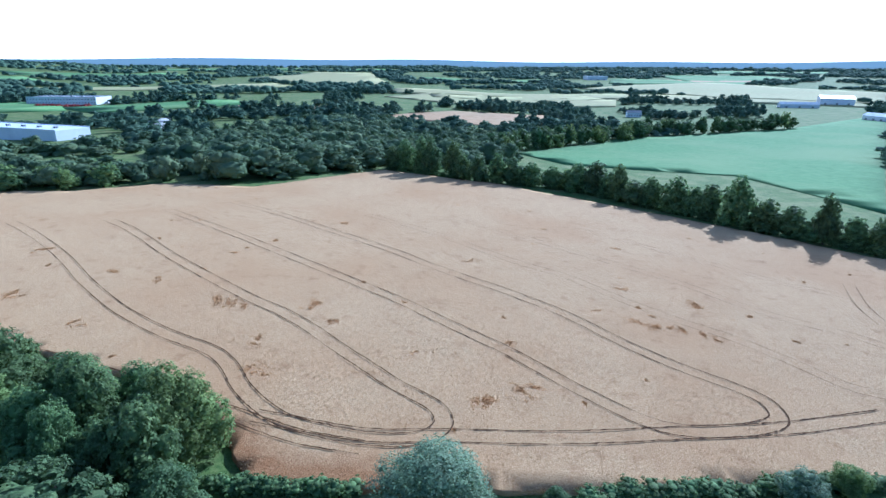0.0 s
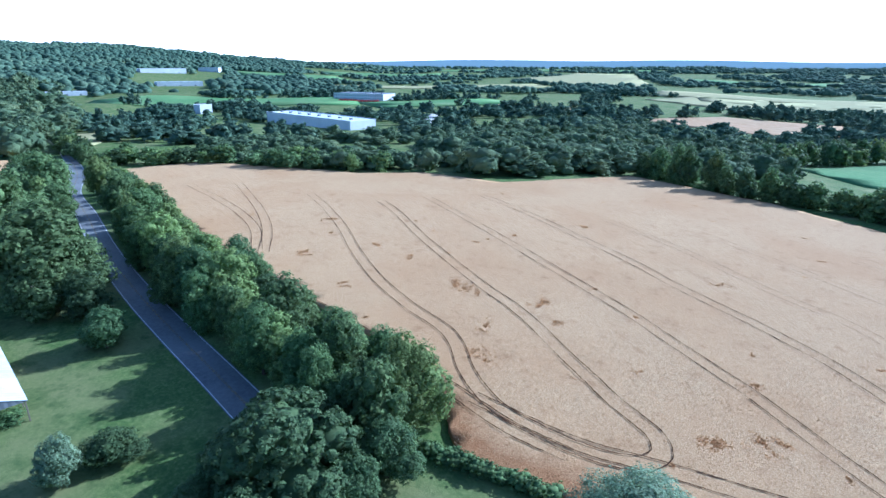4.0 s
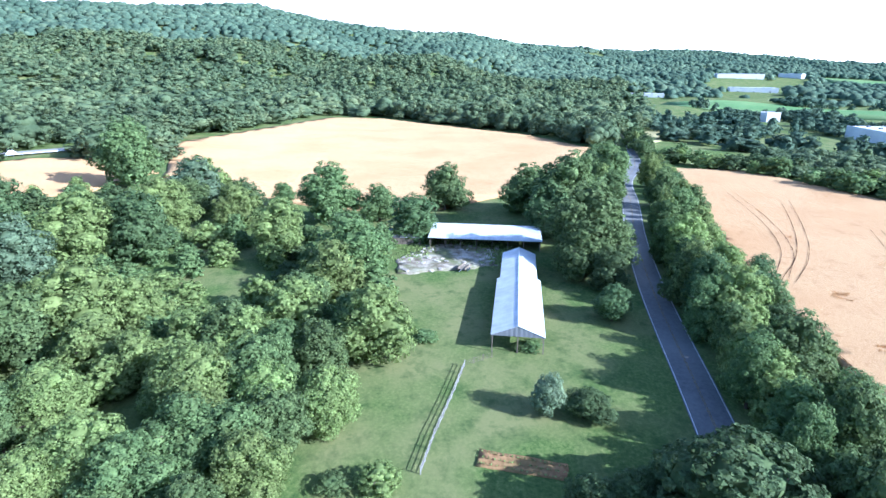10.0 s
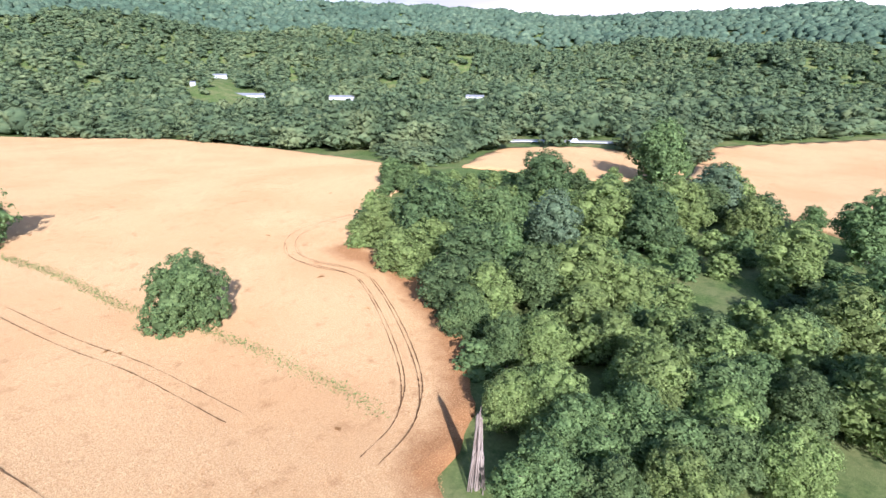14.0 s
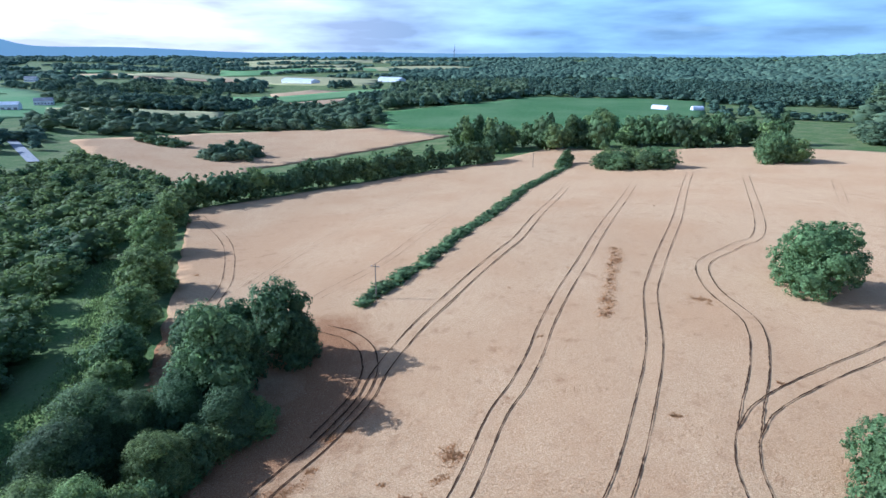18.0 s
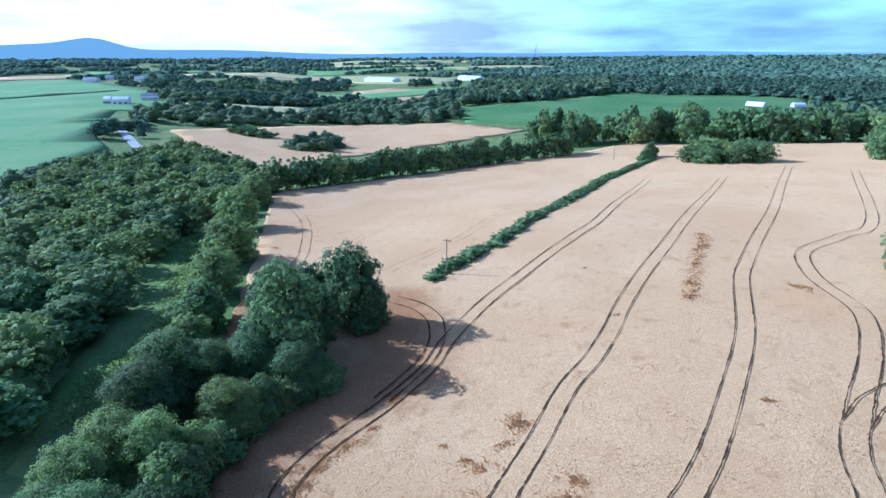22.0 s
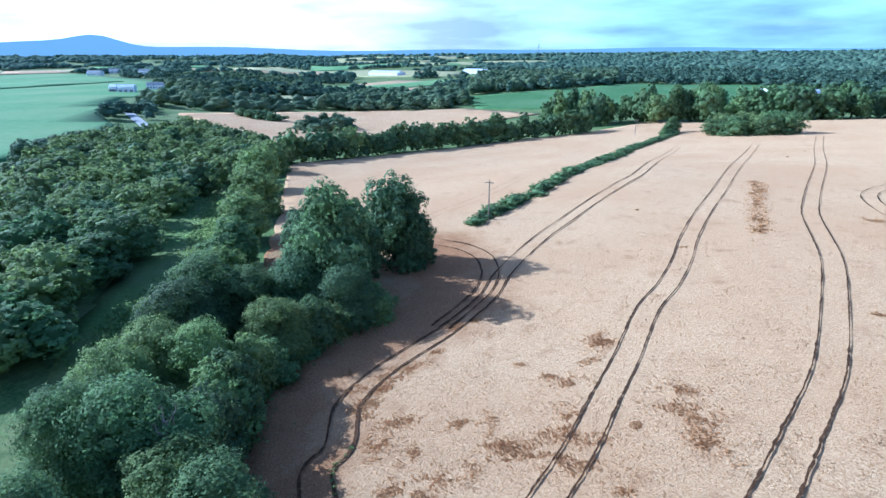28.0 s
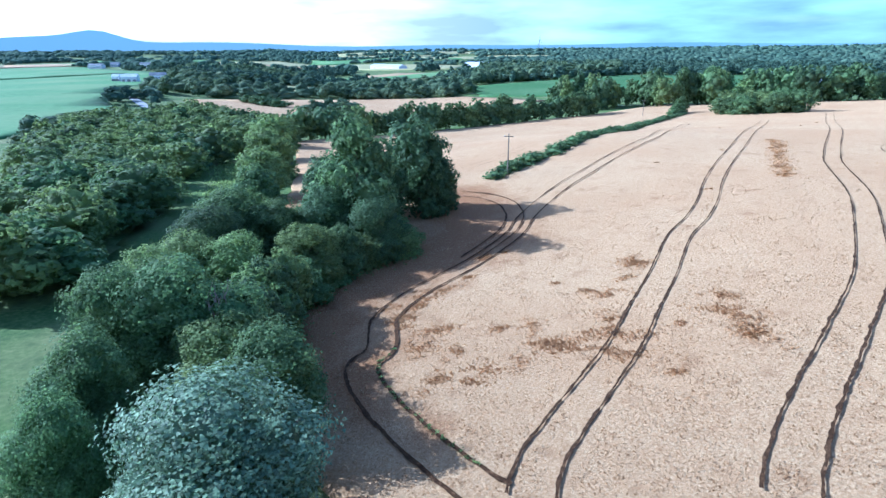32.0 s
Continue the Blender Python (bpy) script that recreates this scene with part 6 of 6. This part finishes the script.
bare = thing("bare_tree", local(45.6, 20.6, 1, 0), "pale leafless tree standing in the overgrown hedge", "dead tree")
bare_rng = random.Random(31)
bm = bmesh.new()
limb(bm, (0, 0, -0.5), (0.2, 0.3, 4.5), 0.2, 0.14, 7)
limb(bm, (0.2, 0.3, 4.5), (0.0, 0.2, 10.8), 0.14, 0.03, 6)
part("trunk", bm, dead_wood, bare)
for k in range(16):
    a, z = k * 2.4, bare_rng.uniform(3.5, 9.0)
    r, up = bare_rng.uniform(0.8, 2.0) * (1.25 - z * 0.08), bare_rng.uniform(1.2, 2.6)
    end = (math.cos(a) * r, math.sin(a) * r, z + up)
    bm = bmesh.new()
    limb(bm, (0.1, 0.25, z), end, 0.06, 0.025, 5)
    for q in range(2):
        limb(bm, end, (end[0] + bare_rng.uniform(-0.6, 0.6), end[1] + bare_rng.uniform(-0.6, 0.6), end[2] + bare_rng.uniform(0.5, 1.2)), 0.025, 0.01, 4)
    part("branch", bm, dead_wood, bare)


# ---- lodged crop and weeds in the wheat ----
def lodged_patch(x, y, reach, seed):
    """Flattened stalks: many blades leaning one way in a ragged, long patch."""
    rng = np.random.default_rng(seed)
    turn, long = rng.uniform(0, 3.14), reach * rng.uniform(0.8, 1.3)
    n = int(50 + 75 * long * reach)
    u, v = rng.normal(scale=long * 0.75, size=n), rng.normal(scale=reach * 0.42, size=n)
    px, py = x + u * math.cos(turn) - v * math.sin(turn), y + u * math.sin(turn) + v * math.cos(turn)
    tear = np.array([noise.noise((a * 0.8, b * 0.8, 2.5)) for a, b in zip(px, py)])
    px, py = px[tear > -0.12], py[tear > -0.12]
    n = len(px)
    z = ground_z(px, py) + 0.72 + 0.12 * np.array([noise.noise((a * 0.11, b * 0.11, 3)) + 0.6 * noise.noise((a * 0.45, b * 0.45, 7)) for a, b in zip(px, py)])
    a = turn + rng.normal(scale=0.7, size=n)
    w, h, l = rng.uniform(0.04, 0.1, n), rng.uniform(0.0, 0.16, n), rng.uniform(0.12, 0.34, n)
    cx, cy, sx, sy = np.cos(a) * l, np.sin(a) * l, -np.sin(a) * w, np.cos(a) * w
    quad = np.stack([np.stack([px - sx, py - sy, z - 0.03], -1), np.stack([px + sx, py + sy, z - 0.03], -1), np.stack([px + cx + sx, py + cy + sy, z + h], -1), np.stack([px + cx - sx, py + cy - sy, z + h], -1)], 1).reshape(-1, 3)
    tagged(new("lodged_crop", big_mesh("lodged_crop", quad, np.arange(4 * n).reshape(-1, 4), lodged)), "reddish-brown patch of flattened wheat stalks", "crop patch", "", "stuff")


lodge_rng = random.Random(9)
for k, (x, y) in enumerate(LODGED_NORTH + LODGED_SOUTH + LODGED_SOUTH_2 + LODGED_SOUTH_3):
    lodged_patch(x, y, lodge_rng.uniform(0.8, 2.2), 200 + k)

speck_rng = random.Random(44)
for crop, count, seed in ((WHEAT_NORTH, 90, 500), (WHEAT_SOUTH, 70, 640)):
    xs, ys = [p[0] for p in crop], [p[1] for p in crop]
    for k in range(count):
        x, y = speck_rng.uniform(max(min(xs), -190), min(max(xs), 190)), speck_rng.uniform(max(min(ys), -190), min(max(ys), 230))
        if inside(np.array([x]), np.array([y]), crop)[0]:
            lodged_patch(x, y, speck_rng.uniform(0.25, 0.75), seed + k)


def weeds(name, line, width, count, mat, label, seed, tall=0.5, lift=0.75, size=0.3):
    rng = np.random.default_rng(seed)
    p = resample(line, 1.0)
    k = rng.integers(len(p), size=count)
    base = np.array([(q.x, q.y) for q in p])[k] + rng.normal(scale=width / 2, size=(count, 2))
    z = ground_z(base[:, 0], base[:, 1]) + lift
    verts, faces = [], []
    for i in range(count):
        a, s = rng.uniform(0, 6.28), rng.uniform(size * 0.35, size)
        c, d = math.cos(a) * s, math.sin(a) * s
        x, y = base[i]
        j = len(verts)
        verts += [(x - c, y - d, z[i]), (x + c, y + d, z[i] + tall * 0.2), (x + c * 0.6 - d * 0.5, y + d * 0.6 + c * 0.5, z[i] + tall * rng.uniform(0.4, 1)), (x - c * 0.6 - d * 0.5, y - d * 0.6 + c * 0.5, z[i] + tall * rng.uniform(0.3, 1))]
        faces.append((j, j + 1, j + 2, j + 3))
    tagged(mesh_object(name, verts, faces, mat), label, "weeds", "", "stuff")


weeds("weed_strip", WEED_STRIP, 1.9, 3800, leaf_light, "strip of green weeds growing through the wheat", 71, 0.2, 0.72, 0.2)
inner = resample(S1[13:18], 1.0)
inner_rut = []
for a, b in zip(inner, inner[1:]):
    d = (b - a).normalized()
    inner_rut.append((a.x - d.y * 1.45, a.y + d.x * 1.45))
weeds("rut_grass", inner_rut, 0.3, 350, leaf_light, "yellow-green grass sprouting in a wheel rut", 76, 0.12, 0.84, 0.12)
weeds("hedge_weeds", HEDGE_FIELD, 3.5, 6000, leaf_light, "tall green weeds along the wheat's edge", 72, 0.9, 0.1)
weeds("lane_weeds", LANE_GRASS[5:10], 4.0, 5000, leaf_light, "long grass beside the mown lane", 73, 0.6, 0.1)
weeds("yard_weeds", BARN_YARD[:4], 5.0, 1500, leaf_light, "weeds in the broken yard", 74, 0.6, 0.15)
weeds("crop_streak", STREAK, 2.2, 900, lodged, "narrow streak of flattened brown wheat", 75, 0.15, 0.8)
for k, (x, y) in enumerate(straight(STREAK, 2.3, False)):
    lodged_patch(x + lodge_rng.uniform(-1.2, 1.2), y + lodge_rng.uniform(-1.2, 1.2), lodge_rng.uniform(0.4, 1.0), 400 + k)


def standing_ears(crop, ruts, per_m2, reach, seed):
    """Nodding ears of ripe wheat above the crop's surface, thinner with distance from the middle of the place, off the ruts."""
    rng = np.random.default_rng(seed)
    xs, ys = [p[0] for p in crop], [p[1] for p in crop]
    x0, x1, y0, y1 = max(min(xs), -reach), min(max(xs), reach), max(min(ys), -reach), min(max(ys), reach)
    count = int((x1 - x0) * (y1 - y0) * per_m2)
    px, py = rng.uniform(x0, x1, count), rng.uniform(y0, y1, count)
    far = np.hypot(px, py)
    ok = inside(px, py, crop) & (rng.random(count) < np.clip((reach - far) / (reach * 0.62), 0, 1) ** 1.4)
    px, py = px[ok], py[ok]
    clear = np.full(len(px), 1e9)
    for line in ruts:
        p = resample(line, 0.9)
        for k, q in enumerate(p):
            if abs(q.x) > reach or abs(q.y) > reach:
                continue
            d = (p[min(k + 1, len(p) - 1)] - p[max(k - 1, 0)]).normalized()
            for off in (-1.45, 1.45):
                clear = np.minimum(clear, np.abs(px - q.x + d.y * off) + np.abs(py - q.y - d.x * off))
    ok = clear > 0.62
    px, py = px[ok], py[ok]
    n = len(px)
    patchy = np.array([noise.noise((a * 0.5, b * 0.5, 1)) for a, b in zip(px, py)])
    z = ground_z(px, py) + 0.7 + 0.12 * np.array([noise.noise((a * 0.11, b * 0.11, 3)) + 0.6 * noise.noise((a * 0.45, b * 0.45, 7)) for a, b in zip(px, py)])
    a = rng.uniform(0, 6.28, n)
    w, h = rng.uniform(0.035, 0.075, n), rng.uniform(0.04, 0.11, n) * (1 + 0.7 * patchy)
    lean = rng.normal(scale=0.13, size=(2, n))
    c, s = np.cos(a) * w, np.sin(a) * w
    quad = np.stack([np.stack([px - c, py - s, z - 0.08], -1), np.stack([px + c, py + s, z - 0.08], -1), np.stack([px + lean[0] + c * 0.6, py + lean[1] + s * 0.6, z + h], -1), np.stack([px + lean[0] - c * 0.6, py + lean[1] - s * 0.6, z + h * 0.9], -1)], 1).reshape(-1, 3)
    me = big_mesh("wheat_ears", quad, np.arange(4 * n).reshape(-1, 4), wheat_ear)
    tagged(new("wheat_ears", me), "ripe tan wheat ears standing above the crop", "crop", "", "stuff")


standing_ears(WHEAT_SOUTH, (S1, S1B, S2, S3, S4, S4B, S5B, S6, S7, S9), 14, 125, 81)
standing_ears(WHEAT_NORTH, (N1, N2, N3, N6, N10), 9, 140, 82)


# ---- far buildings ----
def building(kind, ax, ay, bx, by, depth, h):
    """A building whose front runs from a to b; its depth lies behind the front."""
    a, b = Vector((ax, ay)), Vector((bx, by))
    d = (b - a).normalized()
    back = Vector((-d.y, d.x))
    if back.dot(a) < 0:
        back, a, b, d = -back, b, a, -d
    long = (b - a).length
    z = min(float(ground_z(a.x, a.y)), float(ground_z(b.x, b.y)))
    labels = {"warehouse": ("white flat-roofed warehouse among trees", "warehouse"), "office": ("pale office block with rows of dark windows", "office building"),
              "tank_house": ("small square white utility tower", "utility building"), "farm_barn": ("white metal-roofed farm barn", "barn"),
              "hoop_house": ("white arched hoop house in the field", "hoop house"), "house": ("white house with a grey gable roof among trees", "house")}
    ob = thing(kind, local(a.x, a.y, d.x, d.y, z), *labels[kind])
    if kind == "hoop_house":
        bm = bmesh.new()
        n = 10
        rings = [[bm.verts.new((x, depth / 2 - math.cos(math.pi * k / n) * depth / 2, math.sin(math.pi * k / n) * h - 0.3)) for k in range(n + 1)] for x in (0, long)]
        for k in range(n):
            bm.faces.new((rings[0][k], rings[1][k], rings[1][k + 1], rings[0][k + 1]))
        bm.faces.new(rings[0])
        bm.faces.new(rings[1][::-1])
        part("cover", bm, white_wall, ob)
        part("door", box(bmesh.new(), (-0.1, depth * 0.4, 0), (0.02, depth * 0.6, h * 0.5)), grey_roof, ob)
        return
    part("wall", box(bmesh.new(), (0, 0, -2.5), (long, depth, h), 0.05), white_wall, ob)
    if kind in ("warehouse", "office", "tank_house"):
        part("roof", box(bmesh.new(), (0.5, 0.5, h), (long - 0.5, depth - 0.5, h + 0.12)), grey_roof if kind != "warehouse" else tin, ob)
        for p, q in (((-0.15, -0.15, h), (long + 0.15, 0.25, h + 0.7)), ((-0.15, depth - 0.25, h), (long + 0.15, depth + 0.15, h + 0.7))):
            part("parapet", box(bmesh.new(), p, q), white_wall, ob)
        if kind != "tank_house":
            for k in range(int(long / 18)):
                part("roof_unit", box(bmesh.new(), (9 + k * 18, depth * 0.4, h + 0.12), (11.5 + k * 18, depth * 0.4 + 2.5, h + 1.5), 0.05), grey_roof, ob)
    else:
        bm = bmesh.new()
        rise = min(4.5, depth * 0.28)
        for s in (0, 1):
            y = -0.4 if s == 0 else depth + 0.4
            tin_roof(bm, -0.4, long + 0.4, depth / 2, h + rise, y, h - 0.1, 0.15, 3.0)
        part("roof", bm, grey_roof if kind == "house" else tin, ob)
        for x in (0.02, long - 0.02):
            bm = bmesh.new()
            bm.faces.new([bm.verts.new(p) for p in ((x, 0, h), (x, depth, h), (x, depth / 2, h + rise - 0.1))])
            part("gable", bm, white_wall, ob)
    rows = 2 if kind == "office" else (1 if kind == "house" else 0)
    for r in range(rows):
        count = max(2, int(long / (5 if kind == "office" else 3.5)))
        for k in range(count):
            x = long * (k + 0.5) / count
            z0 = h * (0.2 + 0.45 * r) if kind == "office" else h * 0.3
            w = part("window", box(bmesh.new(), (x - 1.1, -0.08, z0), (x + 1.1, 0.02, z0 + 1.7)), white_wall, ob)
            part("pane", box(bmesh.new(), (x - 0.95, -0.12, z0 + 0.12), (x + 0.95, -0.085, z0 + 1.58)), dark_glass, w, "dark glass")
    if kind in ("warehouse", "farm_barn"):
        for k in range(3):
            x = long * (k + 0.5) / 3
            part("loading_door", box(bmesh.new(), (x - 1.8, -0.08, 0), (x + 1.8, 0.02, min(4, h * 0.5))), grey_roof, ob)


for row_data in BUILDINGS:
    building(*row_data)

# red shrubs in front of the office block, a far mast, vans on the far road
ox, oy = (BUILDINGS[1][1] + BUILDINGS[1][3]) / 2, (BUILDINGS[1][2] + BUILDINGS[1][4]) / 2
shrub_rng = np.random.default_rng(12)
qx, qy = ox + 30 + shrub_rng.uniform(-45, 45, 60), oy - 40 + shrub_rng.uniform(-6, 6, 60)
wood("red_shrubs", (qx, qy, shrub_rng.uniform(3, 5, 60), shrub_rng.uniform(3, 4.5, 60)), BLOB, red_leaf, "low bed of dark red shrubs before the office block")
mast = thing("radio_mast", local(3840, -1560, 1, 0), "thin grey radio mast on the horizon", "mast")
bm = bmesh.new()
limb(bm, (0, 0, -2), (0, 0, 105), 2.2, 0.8, 6)
part("shaft", bm, grey_roof, mast)
for k in range(3):
    bm = bmesh.new()
    limb(bm, (math.cos(k * 2.09) * 40, math.sin(k * 2.09) * 40, -2), (0, 0, 80), 0.4, 0.4, 4)
    part("stay", bm, grey_roof, mast)
for u, size in ((0.25, 1.0), (0.62, 0.75)):
    p, q = Vector(HIGHWAY[0]), Vector(HIGHWAY[-1])
    d = (q - p).normalized()
    c = p.lerp(q, u)
    van = thing("delivery_van", local(c.x, c.y, d.x, d.y) @ Matrix.Translation((0, 1.8, 0.5)), "white boxy van on the far road", "van", "vans on the far road")
    part("cargo_box", box(bmesh.new(), (-3.5 * size, -1.1, 0.8), (1.8 * size, 1.1, 3.3 * size), 0.08), white_wall, van)
    part("cab", box(bmesh.new(), (1.85 * size, -1.0, 0.6), (3.4 * size, 1.0, 2.3 * size), 0.2), white_wall, van)
    part("windscreen", box(bmesh.new(), (3.3 * size, -0.85, 1.4 * size), (3.43 * size, 0.85, 2.1 * size)), dark_glass, van)
    for wx in (-2.4 * size, 2.3 * size):
        for wy in (-1.0, 1.0):
            bm = bmesh.new()
            bmesh.ops.create_cone(bm, cap_ends=True, segments=12, radius1=0.45, radius2=0.45, depth=0.3, matrix=pose(wx, wy, 0.45, 90))
            part("wheel", bm, dark_glass, van, "black tyre")

ribbon("highway", HIGHWAY, 13, 0.8, pale_road, "pale grey far road behind the wheat", "road", "structure", 6)
rail = thing("guard_rail", pose(0, 0, 0), "pale galvanised guard rail along the far road", "guard rail")
rail_pts = [p + Vector((7.2, 5.6)) for p in straight(HIGHWAY, 4.0, False)]
for i, p in enumerate(rail_pts):
    z = float(ground_z(p.x, p.y))
    part("post", box(bmesh.new(), (p.x - 0.08, p.y - 0.08, z), (p.x + 0.08, p.y + 0.08, z + 1.7)), grey_roof, rail)
    if i:
        q = rail_pts[i - 1]
        bm = bmesh.new()
        limb(bm, (q.x, q.y, float(ground_z(q.x, q.y)) + 1.45), (p.x, p.y, z + 1.45), 0.3, 0.3, 4)
        part("beam", bm, white_wall, rail)
ribbon("far_lane", LANE_FAR, 7, 0.6, pale_road, "pale farm lane through the pasture", "road", "structure", 6)
field("parking_lot", LOT, pale_road, 0.8, 25, "pale grey car park among trees", "car park")


# ---- blue hills on the horizon, their haze added as a flat glow ----
haze = bpy.data.materials.new("far_haze_glow_hills")
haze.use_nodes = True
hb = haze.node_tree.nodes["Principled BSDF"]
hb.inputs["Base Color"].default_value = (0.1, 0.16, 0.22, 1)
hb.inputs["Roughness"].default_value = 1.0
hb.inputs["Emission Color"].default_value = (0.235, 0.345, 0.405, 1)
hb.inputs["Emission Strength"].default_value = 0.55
# sunward stretch: the same hills glowing in a whiter haze colour
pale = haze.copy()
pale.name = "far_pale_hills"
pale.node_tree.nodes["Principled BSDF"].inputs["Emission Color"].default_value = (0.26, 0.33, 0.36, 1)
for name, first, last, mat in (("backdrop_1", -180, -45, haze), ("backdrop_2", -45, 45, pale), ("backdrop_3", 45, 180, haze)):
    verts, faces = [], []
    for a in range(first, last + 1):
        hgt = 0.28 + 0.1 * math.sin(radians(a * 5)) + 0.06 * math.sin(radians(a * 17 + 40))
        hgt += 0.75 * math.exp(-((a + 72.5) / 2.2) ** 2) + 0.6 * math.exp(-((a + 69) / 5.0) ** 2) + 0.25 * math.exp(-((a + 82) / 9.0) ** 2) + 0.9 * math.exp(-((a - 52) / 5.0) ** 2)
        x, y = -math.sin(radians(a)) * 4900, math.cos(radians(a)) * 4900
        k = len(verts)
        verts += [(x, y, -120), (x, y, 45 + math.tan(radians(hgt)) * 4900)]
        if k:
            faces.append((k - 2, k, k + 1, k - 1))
    tagged(mesh_object(name, verts, faces, mat, None, "", True), "flat glowing hills in haze colours along the horizon", "backdrop", "", "structure")
